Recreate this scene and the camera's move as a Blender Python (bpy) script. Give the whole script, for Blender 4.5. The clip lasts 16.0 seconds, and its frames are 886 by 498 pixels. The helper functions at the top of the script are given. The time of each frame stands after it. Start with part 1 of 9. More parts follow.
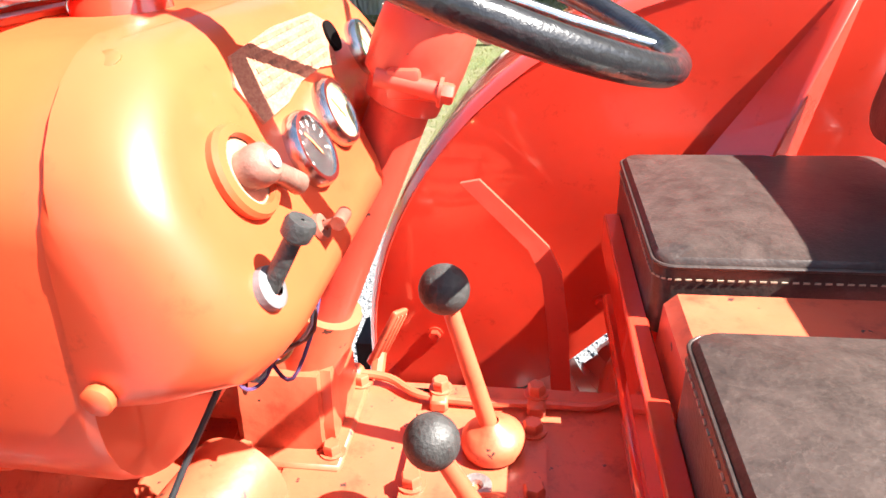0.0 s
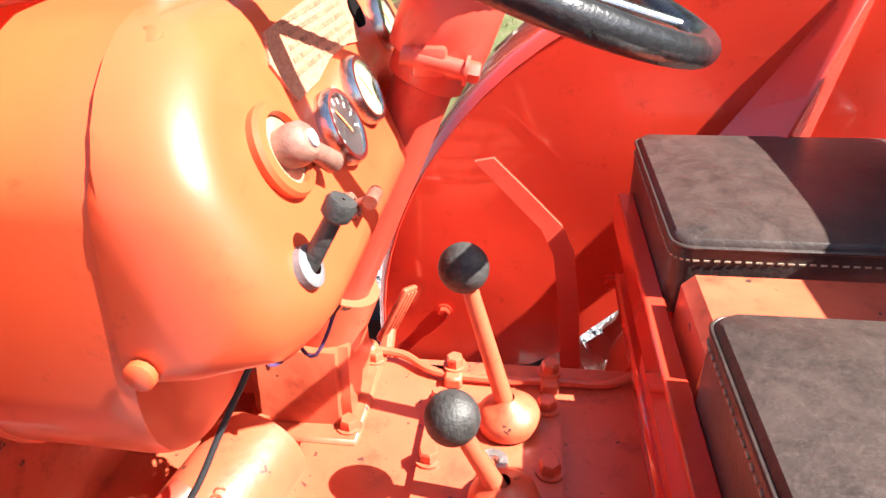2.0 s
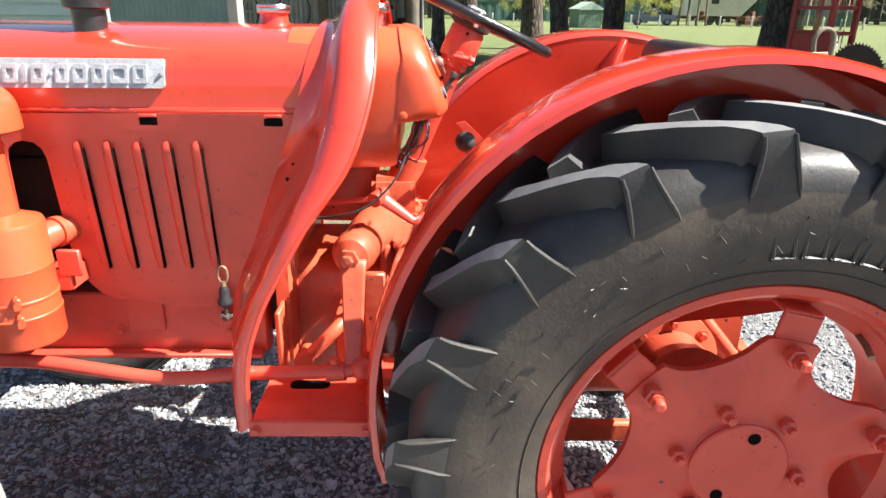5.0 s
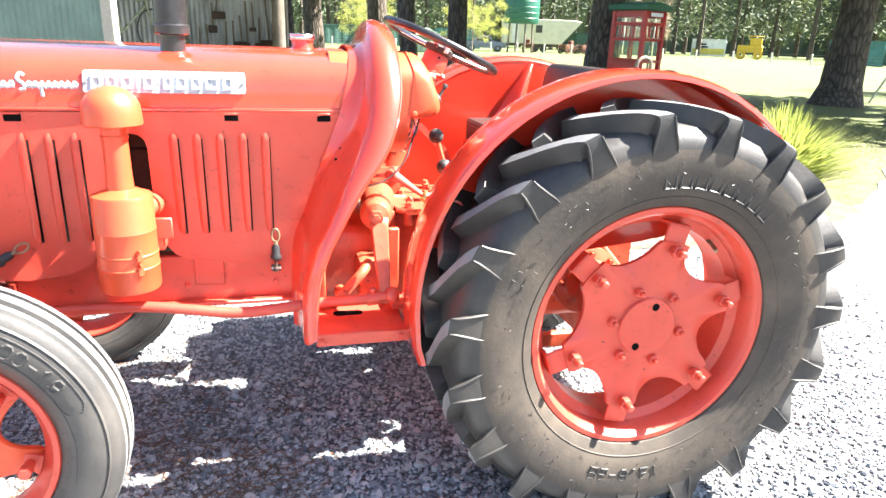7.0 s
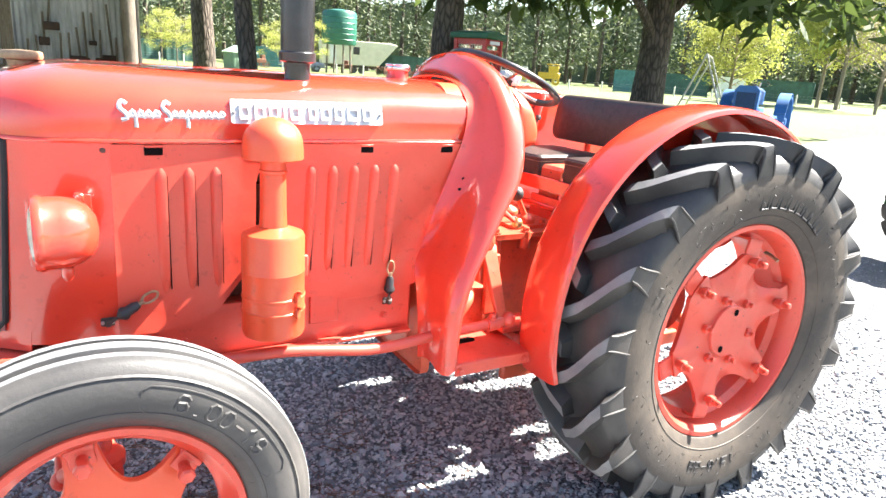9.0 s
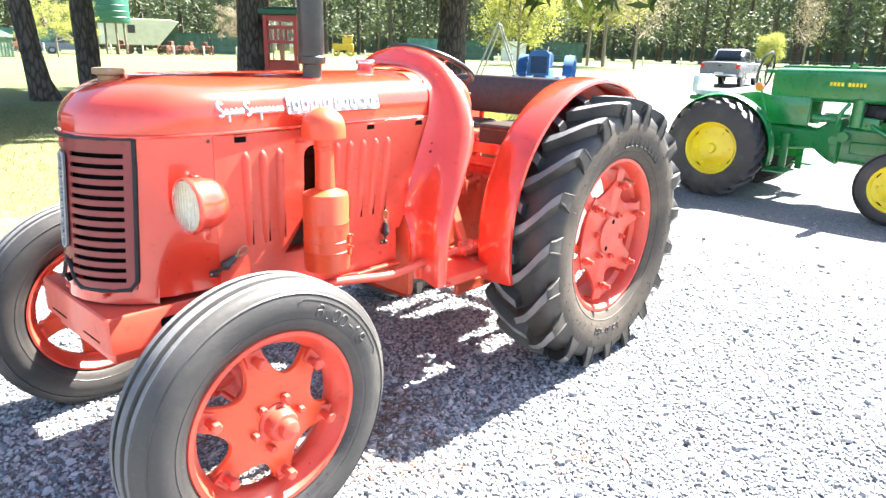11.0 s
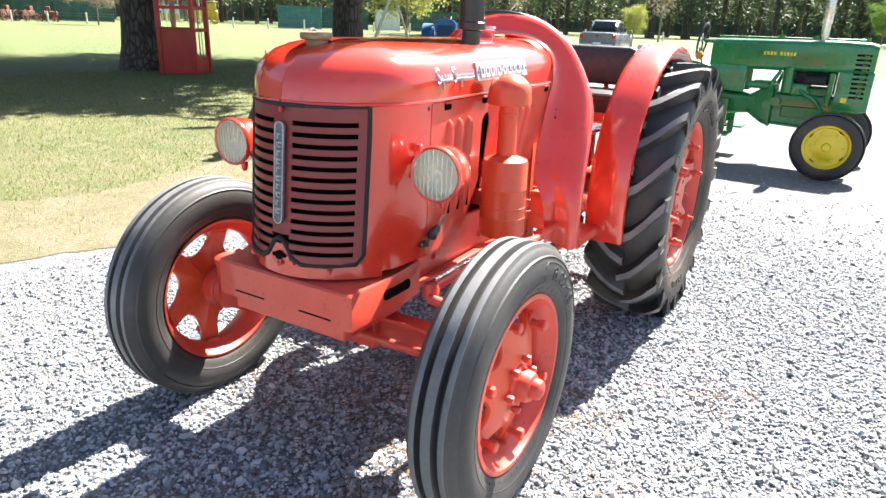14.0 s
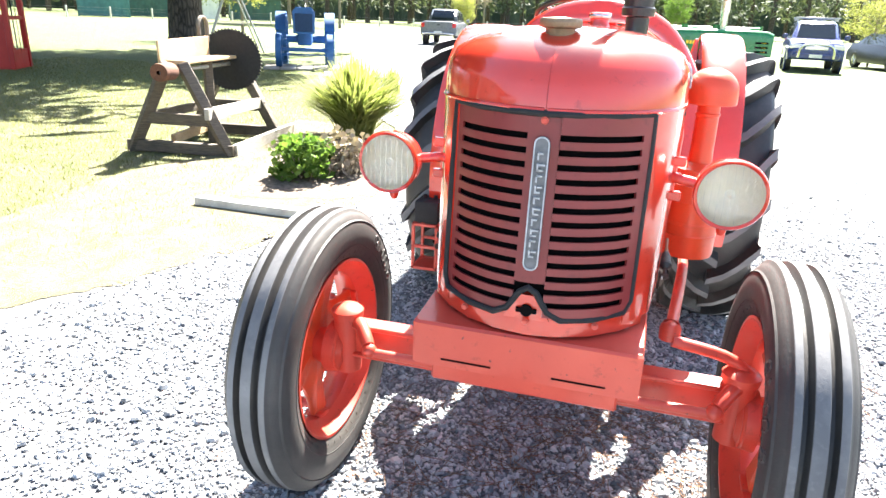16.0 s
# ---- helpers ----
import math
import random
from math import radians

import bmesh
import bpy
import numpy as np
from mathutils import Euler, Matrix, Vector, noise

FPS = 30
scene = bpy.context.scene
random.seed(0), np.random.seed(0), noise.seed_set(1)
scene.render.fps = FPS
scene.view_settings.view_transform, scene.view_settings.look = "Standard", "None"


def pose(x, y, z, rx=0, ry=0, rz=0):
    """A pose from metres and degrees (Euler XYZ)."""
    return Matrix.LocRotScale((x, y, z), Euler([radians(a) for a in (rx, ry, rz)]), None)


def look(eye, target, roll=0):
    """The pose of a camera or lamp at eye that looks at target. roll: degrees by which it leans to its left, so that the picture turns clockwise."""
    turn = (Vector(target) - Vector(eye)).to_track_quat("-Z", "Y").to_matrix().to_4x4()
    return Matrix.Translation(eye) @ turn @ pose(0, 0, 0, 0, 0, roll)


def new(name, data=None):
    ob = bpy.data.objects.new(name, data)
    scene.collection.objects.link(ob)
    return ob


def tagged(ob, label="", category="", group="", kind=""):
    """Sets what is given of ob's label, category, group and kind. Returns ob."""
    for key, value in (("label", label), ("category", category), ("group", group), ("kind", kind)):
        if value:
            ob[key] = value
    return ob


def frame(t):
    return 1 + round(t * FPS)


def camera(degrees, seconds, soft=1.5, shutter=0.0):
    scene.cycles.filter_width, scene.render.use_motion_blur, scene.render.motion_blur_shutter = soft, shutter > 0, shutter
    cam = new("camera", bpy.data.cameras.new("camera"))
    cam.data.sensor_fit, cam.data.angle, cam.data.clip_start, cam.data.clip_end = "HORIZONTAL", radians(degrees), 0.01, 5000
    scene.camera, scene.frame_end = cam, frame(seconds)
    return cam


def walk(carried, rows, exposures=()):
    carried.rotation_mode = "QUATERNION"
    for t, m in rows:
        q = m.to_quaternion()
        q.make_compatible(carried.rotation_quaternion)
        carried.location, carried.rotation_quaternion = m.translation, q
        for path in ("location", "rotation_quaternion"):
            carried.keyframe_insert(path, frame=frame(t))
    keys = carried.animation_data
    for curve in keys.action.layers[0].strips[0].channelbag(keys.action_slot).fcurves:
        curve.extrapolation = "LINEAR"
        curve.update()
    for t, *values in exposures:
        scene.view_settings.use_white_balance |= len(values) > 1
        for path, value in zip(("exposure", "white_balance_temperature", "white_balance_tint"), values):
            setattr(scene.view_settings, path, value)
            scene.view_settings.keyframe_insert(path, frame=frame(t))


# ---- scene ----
cam = camera(68.1, 16.0)
PATH = [
    (0, (-0.386, -0.519, 1.401), (-0.645, 1.238, 0.482), -2.4),
    (0.5, (-0.391, -0.522, 1.383), (-0.615, 1.118, 0.261), -1.6),
    (1, (-0.398, -0.522, 1.374), (-0.569, 1.079, 0.187), -0.3),
    (1.5, (-0.4, -0.517, 1.367), (-0.559, 1.072, 0.162), -0.2),
    (2, (-0.409, -0.523, 1.405), (-0.656, 1.201, 0.422), -1.7),
    (2.5, (-0.426, -0.551, 1.423), (-0.801, 1.239, 0.616), -3.3),
    (3, (-0.488, -0.689, 1.443), (-0.842, 1.168, 0.787), -1.3),
    (3.5, (-0.566, -0.943, 1.43), (-0.771, 0.946, 0.804), 0.3),
    (4, (-0.559, -1.17, 1.405), (-0.801, 0.701, 0.743), 0.1),
    (4.5, (-0.492, -1.434, 1.378), (-0.683, 0.406, 0.619), 1.4),
    (5, (-0.555, -1.647, 1.381), (-0.521, 0.231, 0.694), 0.7),
    (5.2, (-0.596, -1.729, 1.377), (-0.423, 0.101, 0.588), -0.6),
    (7.3, (-1.146, -2.229, 1.394), (-0.635, -0.39, 0.797), 2.6),
    (7.5, (-1.228, -2.175, 1.377), (-0.71, -0.336, 0.785), 3.3),
    (8, (-1.417, -1.979, 1.362), (-0.758, -0.191, 0.754), 3.2),
    (8.2, (-1.499, -1.95, 1.367), (-0.779, -0.179, 0.781), 3.6),
    (10.3, (-2.487, -1.915, 1.43), (-1.143, -0.546, 0.863), 1.7),
    (10.5, (-2.568, -1.951, 1.44), (-1.199, -0.615, 0.859), 1.6),
    (11, (-2.747, -2.095, 1.437), (-1.326, -0.815, 0.852), 1.4),
    (11.5, (-2.957, -2.145, 1.435), (-1.518, -0.889, 0.844), 1.0),
    (12, (-3.191, -2.136, 1.429), (-1.69, -0.969, 0.809), -0.3),
    (12.5, (-3.242, -2.043, 1.42), (-1.737, -0.889, 0.787), 0.5),
    (13, (-3.203, -1.822, 1.412), (-1.707, -0.64, 0.809), 1.9),
    (13.5, (-3.28, -1.566, 1.395), (-1.763, -0.405, 0.802), 2.4),
    (14, (-3.403, -1.313, 1.4), (-1.778, -0.349, 0.744), 2.0),
    (14.5, (-3.37, -1.021, 1.38), (-1.724, -0.09, 0.728), 0.6),
    (15, (-3.39, -0.747, 1.378), (-1.684, 0.07, 0.73), 3.2),
    (15.5, (-3.476, -0.449, 1.378), (-1.683, 0.159, 0.732), 2.6),
    (16, (-3.44, -0.177, 1.352), (-1.625, 0.334, 0.685), 2.3),
]
walk(cam, [(t, look(eye, target, roll)) for t, eye, target, roll in PATH], exposures=[(0.0, 2.60), (0.5, 2.50), (1.0, 2.40), (2.0, 2.35), (2.6, 2.30), (3.0, 1.90), (3.5, 1.60), (4.0, 1.62), (5.0, 1.89), (5.6, 2.62), (7.5, 3.13), (8.0, 3.02), (11.0, 3.27), (12.5, 2.87), (14.0, 2.47), (15.0, 2.97), (16.0, 3.22)])

# ---- light ----
SUN_TO = Vector((0.65, -0.085, 0.755)).normalized()
sun_data = bpy.data.lights.new("sun", "SUN")
sun_data.energy, sun_data.angle, sun_data.color = 5.0, radians(0.53), (1.0, 0.955, 0.88)
sun = new("sun", sun_data)
sun.matrix_world = look(SUN_TO * 60, (0, 0, 0))
world = bpy.data.worlds.new("sky")
scene.world = world
world.use_nodes = True
wn = world.node_tree.nodes
sky = wn.new("ShaderNodeTexSky")
sky.sky_type, sky.sun_disc = "NISHITA", False
sky.sun_elevation = math.asin(SUN_TO.z)
sky.sun_rotation = math.atan2(SUN_TO.x, SUN_TO.y)
sky.air_density, sky.dust_density = 1.0, 1.6
wn["Background"].inputs["Strength"].default_value = 0.052
world.node_tree.links.new(sky.outputs[0], wn["Background"].inputs["Color"])


# ---- materials ----
class Nodes:
    """A small wrapper round a material's node tree."""

    def __init__(self, name):
        self.mat = bpy.data.materials.new(name)
        self.mat.use_nodes = True
        self.tree = self.mat.node_tree
        self.bsdf = self.tree.nodes["Principled BSDF"]
        self.coord = self.tree.nodes.new("ShaderNodeTexCoord")

    def add(self, kind, **inputs):
        n = self.tree.nodes.new(kind)
        for k, v in inputs.items():
            self.put(n, k.replace("_", " "), v)
        return n

    def put(self, node, key, v):
        s = node.inputs[int(key) if key.isdigit() else key]
        if isinstance(v, bpy.types.NodeSocket):
            self.tree.links.new(v, s)
        else:
            s.default_value = v

    def noise(self, scale, detail=4.0, rough=0.55, space="Object", stretch=None, dist=0.0):
        src = self.coord.outputs[space]
        if stretch:
            m = self.add("ShaderNodeMapping", Scale=stretch)
            self.tree.links.new(src, m.inputs["Vector"])
            src = m.outputs[0]
        n = self.add("ShaderNodeTexNoise", Vector=src, Scale=scale, Detail=detail, Roughness=rough, Distortion=dist)
        return n.outputs["Fac"]

    def ramp(self, fac, lo, hi, a=(0, 0, 0, 1), b=(1, 1, 1, 1)):
        r = self.add("ShaderNodeValToRGB", Fac=fac)
        r.color_ramp.elements[0].position, r.color_ramp.elements[1].position = lo, hi
        r.color_ramp.elements[0].color, r.color_ramp.elements[1].color = a, b
        return r.outputs["Color"]

    def mix(self, fac, a, b, blend="MIX"):
        n = self.tree.nodes.new("ShaderNodeMix")
        n.data_type, n.blend_type = "RGBA", blend
        for i, v in ((0, fac), (6, a), (7, b)):
            if isinstance(v, bpy.types.NodeSocket):
                self.tree.links.new(v, n.inputs[i])
            else:
                n.inputs[i].default_value = v
        return n.outputs[2]

    def bump(self, height, strength, distance=0.01, normal=None):
        n = self.add("ShaderNodeBump", Height=height, Strength=strength, Distance=distance)
        if normal is not None:
            self.tree.links.new(normal, n.inputs["Normal"])
        self.tree.links.new(n.outputs[0], self.bsdf.inputs["Normal"])
        return n.outputs[0]

    def set(self, **kw):
        for k, v in kw.items():
            self.put(self.bsdf, k.replace("_", " "), v)
        return self.mat


def rgb(r, g, b):
    return (r, g, b, 1.0)


def paint(name, col, dark, rough=0.3, coat=0.35, wear=0.5, grime=0.5, relief=0.25, metal_show=None):
    """Old brushed enamel: two tones, runs and dust, worn spots."""
    n = Nodes(name)
    big = n.noise(3.2, 5, 0.6)
    c = n.mix(n.ramp(big, 0.38, 0.68), rgb(*col), rgb(*dark))
    fine = n.noise(26, 6, 0.7)
    c = n.mix(n.ramp(fine, 0.62 - 0.1 * grime, 0.80), c, rgb(*(0.55 * v for v in dark)))
    if metal_show:
        spots = n.noise(60, 3, 0.6)
        c = n.mix(n.ramp(spots, 0.70 - 0.06 * wear, 0.73 - 0.06 * wear), c, rgb(*metal_show))
    r = n.add("ShaderNodeMapRange", Value=n.noise(9, 4, 0.6))
    r.inputs["To Min"].default_value, r.inputs["To Max"].default_value = rough - 0.08, rough + 0.16
    n.bump(n.noise(45, 3, 0.5), relief * 0.25, 0.004, n.bump(n.noise(5.5, 2, 0.5), relief, 0.012))
    return n.set(Base_Color=c, Roughness=r.outputs[0], Coat_Weight=coat, Coat_Roughness=0.05, Specular_IOR_Level=0.5)


def plain(name, col, rough=0.6, var=0.25, scale=12.0, metal=0.0, relief=0.15, coat=0.0, stretch=None):
    n = Nodes(name)
    f = n.noise(scale, 6, 0.62, stretch=stretch)
    c = n.mix(n.ramp(f, 0.33, 0.7), rgb(*(v * (1 - var) for v in col)), rgb(*(min(1, v * (1 + var)) for v in col)))
    n.bump(n.noise(scale * 4, 4, 0.6, stretch=stretch), relief, 0.006)
    return n.set(Base_Color=c, Roughness=rough, Metallic=metal, Coat_Weight=coat)


RED = paint("red_enamel", (0.67, 0.048, 0.023), (0.59, 0.037, 0.019), rough=0.17, coat=1.0, grime=0.2, relief=0.07)
RED_DULL = paint("brushed_red_paint", (0.63, 0.072, 0.041), (0.55, 0.054, 0.032), rough=0.40, coat=0.2, wear=0.0, grime=0.35, relief=0.5, metal_show=(0.06, 0.03, 0.025))
RED_CAST = paint("red_paint_on_castings", (0.60, 0.108, 0.050), (0.47, 0.070, 0.034), rough=0.38, coat=0.2, grime=0.9, relief=0.9, metal_show=(0.05, 0.025, 0.02))
RED_DASH = paint("orange_red_enamel", (0.70, 0.094, 0.030), (0.64, 0.070, 0.025), rough=0.36, coat=0.25, grime=0.2, relief=0.08)
RED_DARK = paint("maroon_grille_paint", (0.22, 0.022, 0.022), (0.17, 0.016, 0.018), rough=0.42, coat=0.2, grime=0.4)
GREEN_JD = paint("green_enamel", (0.012, 0.19, 0.045), (0.009, 0.145, 0.035), rough=0.25, coat=0.5, grime=0.2)
YELLOW_JD = paint("yellow_enamel", (0.80, 0.62, 0.015), (0.72, 0.53, 0.01), rough=0.3, coat=0.35, grime=0.2)
BLUE_TR = paint("faded_blue_paint", (0.02, 0.11, 0.30), (0.015, 0.08, 0.22), rough=0.5, coat=0.1, grime=0.6)
YELLOW_DULL = paint("dull_yellow_paint", (0.62, 0.40, 0.03), (0.5, 0.3, 0.03), rough=0.5, coat=0.0, grime=0.9)
BLACK_PAINT = plain("black_enamel", (0.018, 0.018, 0.02), 0.28, 0.35, 20, relief=0.3, coat=0.3)
BLACK_MATT = plain("matt_black", (0.012, 0.012, 0.013), 0.75, 0.3, 30)
# near-black colour that stands in for the shade inside holes and slots
OPENING_SHADE = Nodes("opening_shade_black").set(Base_Color=rgb(0.006, 0.005, 0.005), Roughness=1.0, Specular_IOR_Level=0.05)
CHROME = plain("dull_chrome", (0.62, 0.61, 0.60), 0.22, 0.15, 40, metal=1.0, relief=0.1)
STEEL = plain("worn_steel", (0.42, 0.41, 0.39), 0.42, 0.3, 30, metal=0.85, relief=0.3)
ALLOY = plain("cast_alloy", (0.44, 0.45, 0.47), 0.45, 0.18, 40, metal=0.35, relief=0.35)
ALLOY_DARK = plain("dark_cast_alloy_ground", (0.16, 0.16, 0.165), 0.6, 0.3, 40, metal=0.3)
BRASS = plain("polished_brass", (0.70, 0.52, 0.22), 0.28, 0.15, 20, metal=0.9, relief=0.15)
BRASS_OLD = plain("old_brass_cap", (0.30, 0.20, 0.12), 0.5, 0.35, 18, metal=0.5, relief=0.5)
RUST = plain("rusty_iron", (0.13, 0.055, 0.03), 0.85, 0.5, 14, relief=0.5)
RUST_DARK = plain("dark_rusty_steel", (0.055, 0.032, 0.024), 0.8, 0.4, 10, relief=0.4)
CABLE = plain("black_cable", (0.02, 0.02, 0.022), 0.5, 0.2, 40)
WIRE_C = [plain("wire_" + k, c, 0.5, 0.2, 50) for k, c in (("grey", (0.2, 0.2, 0.22)), ("purple", (0.07, 0.035, 0.10)), ("green", (0.20, 0.22, 0.09)), ("brown", (0.09, 0.03, 0.02)))]
WHITE = plain("white_paint", (0.78, 0.77, 0.74), 0.5, 0.08, 6)
KNOB = plain("worn_black_knob", (0.035, 0.034, 0.033), 0.55, 0.6, 45, relief=0.3)


def rubber(name, col, dust, rough=0.62):
    n = Nodes(name)
    big, fine = n.noise(4, 5, 0.6), n.noise(60, 5, 0.7)
    c = n.mix(n.ramp(big, 0.45, 0.78), rgb(*col), rgb(*dust))
    c = n.mix(n.ramp(fine, 0.55, 0.75), c, rgb(*(0.6 * a + 0.4 * b for a, b in zip(col, dust))))
    n.bump(fine, 0.25, 0.004)
    return n.set(Base_Color=c, Roughness=rough, Specular_IOR_Level=0.45)


RUBBER = rubber("tyre_rubber", (0.028, 0.027, 0.027), (0.075, 0.066, 0.056), 0.48)
RUBBER_DUST = rubber("dusty_sidewall_rubber", (0.050, 0.041, 0.033), (0.125, 0.098, 0.072), 0.7)
RUBBER_WORN = rubber("scuffed_tread_rubber", (0.125, 0.125, 0.130), (0.26, 0.255, 0.25), 0.75)
RUBBER_GREY = rubber("greyed_front_tyre_rubber", (0.042, 0.040, 0.039), (0.088, 0.081, 0.074), 0.55)


def leather():
    n = Nodes("brown_vinyl")
    cell = n.add("ShaderNodeTexVoronoi", Vector=n.coord.outputs["Object"], Scale=260.0)
    patch = n.noise(30, 7, 0.75, dist=0.6)
    c = n.mix(n.ramp(patch, 0.30, 0.75), rgb(0.020, 0.013, 0.011), rgb(0.066, 0.046, 0.040))
    crease = n.add("ShaderNodeTexVoronoi", Vector=n.mix(0.04, n.coord.outputs["Object"], n.add("ShaderNodeTexNoise", Scale=22.0, Detail=4.0).outputs["Color"]), Scale=70.0)
    crease.feature = "DISTANCE_TO_EDGE"
    c = n.mix(n.mix(n.ramp(crease.outputs["Distance"], 0.0, 0.035), rgb(0.2, 0.2, 0.2), rgb(0, 0, 0)), c, rgb(0.13, 0.095, 0.08))
    n.bump(cell.outputs["Distance"], 0.08, 0.003, n.bump(n.noise(20, 4, 0.6), 0.25, 0.005))
    return n.set(Base_Color=c, Roughness=0.40, Specular_IOR_Level=0.5)


LEATHER = leather()
THREAD = plain("tan_thread", (0.42, 0.34, 0.24), 0.8, 0.2, 60)


def glass(name, col=(1, 1, 1), rough=0.0):
    n = Nodes(name)
    return n.set(Base_Color=rgb(*col), Roughness=rough, Transmission_Weight=1.0, IOR=1.45)


GLASS = glass("clear_glass")
CAR_GLASS = plain("dark_car_glass", (0.02, 0.025, 0.028), 0.06, 0.1, 3, relief=0.0, coat=0.5)


def grained(name, col, dark, rough=0.75, scale=(3, 3, 40), amount=0.5):
    n = Nodes(name)
    g = n.noise(3.0, 8, 0.7, stretch=scale, dist=0.6)
    c = n.mix(n.ramp(g, 0.35, 0.65), rgb(*dark), rgb(*col))
    c = n.mix(n.ramp(n.noise(2.5, 4, 0.6), 0.5, 0.8), c, rgb(*(0.6 * v for v in dark)))
    n.bump(g, amount, 0.01)
    return n.set(Base_Color=c, Roughness=rough)


WOOD_NEW = grained("fresh_pine", (0.60, 0.43, 0.25), (0.48, 0.32, 0.17), scale=(40, 3, 40))
WOOD_OLD = grained("weathered_timber", (0.24, 0.20, 0.155), (0.10, 0.08, 0.06), scale=(30, 30, 3), amount=0.8)
WOOD_PALE = grained("pale_weathered_plank", (0.46, 0.42, 0.36), (0.33, 0.30, 0.25), scale=(3, 30, 30), amount=0.5)


# ---- building helpers ----
def finish(name, bm, mat, smooth=38.0):
    me = bpy.data.meshes.new(name)
    bmesh.ops.recalc_face_normals(bm, faces=bm.faces[:])
    bm.to_mesh(me)
    bm.free()
    for m in mat if isinstance(mat, (list, tuple)) else [mat]:
        me.materials.append(m)
    if smooth:
        me.shade_smooth()
        me.set_sharp_from_angle(angle=radians(smooth))
    return me


def part(name, bm, mat, parent, label="", smooth=38.0):
    ob = new(name, finish(name, bm, mat, smooth))
    ob.parent = parent
    return tagged(ob, label)


def solo(name, bm, mat, label, category, group="", kind="", smooth=38.0):
    return tagged(new(name, finish(name, bm, mat, smooth)), label, category, group, kind)


def thing(name, label, category, at=(0, 0, 0), turn=0.0, group="", kind=""):
    ob = new(name)
    ob.empty_display_size = 0.1
    ob.matrix_world = pose(*at, 0, 0, turn)
    return tagged(ob, label, category, group, kind)


def frame_of(axis):
    a = Vector(axis).normalized()
    u = a.orthogonal().normalized()
    if abs(a.z) < 0.9:
        u = Vector((0, 0, 1)).cross(a).normalized()
    return a, u, a.cross(u)


def box(bm, c, s, bevel=0.0, rot=None, seg=1):
    m = Matrix.Translation(c) @ (rot.to_4x4() if rot else Matrix()) @ Matrix.Diagonal((*s, 1))
    r = bmesh.ops.create_cube(bm, size=1.0, matrix=m)
    if bevel:
        edges = list({e for v in r["verts"] for e in v.link_edges})
        bmesh.ops.bevel(bm, geom=edges, offset=bevel, segments=seg, affect="EDGES", profile=0.5)
    return bm


def rings(bm, loops, closed=True, cap0=False, cap1=False, mat=0):
    """Joins equal loops of points into a skin."""
    vs = [[bm.verts.new(p) for p in loop] for loop in loops]
    n = len(vs[0])
    for a, b in zip(vs, vs[1:]):
        for i in range(n if closed else n - 1):
            j = (i + 1) % n
            try:
                bm.faces.new((a[i], a[j], b[j], b[i])).material_index = mat
            except ValueError:
                pass
    for flag, loop in ((cap0, vs[0]), (cap1, vs[-1])):
        if flag:
            bm.faces.new(loop).material_index = mat
    return vs


def lathe(bm, prof, p, axis, n=40, mat=0, closed=False, cap=False):
    """prof: (radius, distance along the axis)."""
    a, u, w = frame_of(axis)
    p = Vector(p)
    loops = [[p + a * h + (u * math.cos(2 * math.pi * k / n) + w * math.sin(2 * math.pi * k / n)) * max(r, 1e-4) for k in range(n)] for r, h in prof]
    if closed:
        loops.append(loops[0])
        vs = [[bm.verts.new(q) for q in loop] for loop in loops[:-1]]
        for a_, b_ in zip(vs, vs[1:] + vs[:1]):
            for i in range(n):
                bm.faces.new((a_[i], a_[(i + 1) % n], b_[(i + 1) % n], b_[i])).material_index = mat
        return bm
    rings(bm, loops, True, cap, cap, mat)
    return bm


def cyl(bm, p, q, r, r2=None, n=20, cap=True, mat=0):
    p, q = Vector(p), Vector(q)
    lathe(bm, [(r, 0), (r if r2 is None else r2, (q - p).length)], p, q - p, n, mat, cap=cap)
    return bm


def bolt(bm, p, axis, r=0.012, h=0.012, washer=True, n=6):
    p, a = Vector(p), Vector(axis).normalized()
    if washer:
        cyl(bm, p, p + a * 0.003, r * 1.35, n=14)
    lathe(bm, [(r, 0.0), (r, h * 0.8), (r * 0.82, h), (0.0001, h)], p + a * 0.002, a, n)
    return bm


def tube(bm, pts, r, n=10, cap=True, mat=0, flat=1.0):
    pts = [Vector(p) for p in pts]
    loops, u = [], None
    for i, p in enumerate(pts):
        t = (pts[min(i + 1, len(pts) - 1)] - pts[max(i - 1, 0)]).normalized()
        u = t.orthogonal().normalized() if u is None else (u - t * u.dot(t)).normalized()
        w = t.cross(u)
        rr = r[i] if isinstance(r, (list, tuple)) else r
        loops.append([p + (u * math.cos(2 * math.pi * k / n) + w * math.sin(2 * math.pi * k / n) * flat) * rr for k in range(n)])
    rings(bm, loops, True, cap, cap, mat)
    return bm


def smooth_line(pts, k=6):
    """A Catmull-Rom line through pts."""
    pts = [Vector(p) for p in pts]
    out = []
    for i in range(len(pts) - 1):
        p0, p1, p2, p3 = pts[max(i - 1, 0)], pts[i], pts[i + 1], pts[min(i + 2, len(pts) - 1)]
        for s in range(k):
            t = s / k
            out.append(0.5 * ((2 * p1) + (p2 - p0) * t + (2 * p0 - 5 * p1 + 4 * p2 - p3) * t * t + (3 * p1 - p0 - 3 * p2 + p3) * t ** 3))
    return out + [pts[-1]]


def ball(bm, c, r, u=20, v=12, squash=1.0):
    lathe(bm, [(r * math.sin(math.pi * k / v), -r * squash * math.cos(math.pi * k / v)) for k in range(v + 1)], c, (0, 0, 1), u)
    return bm


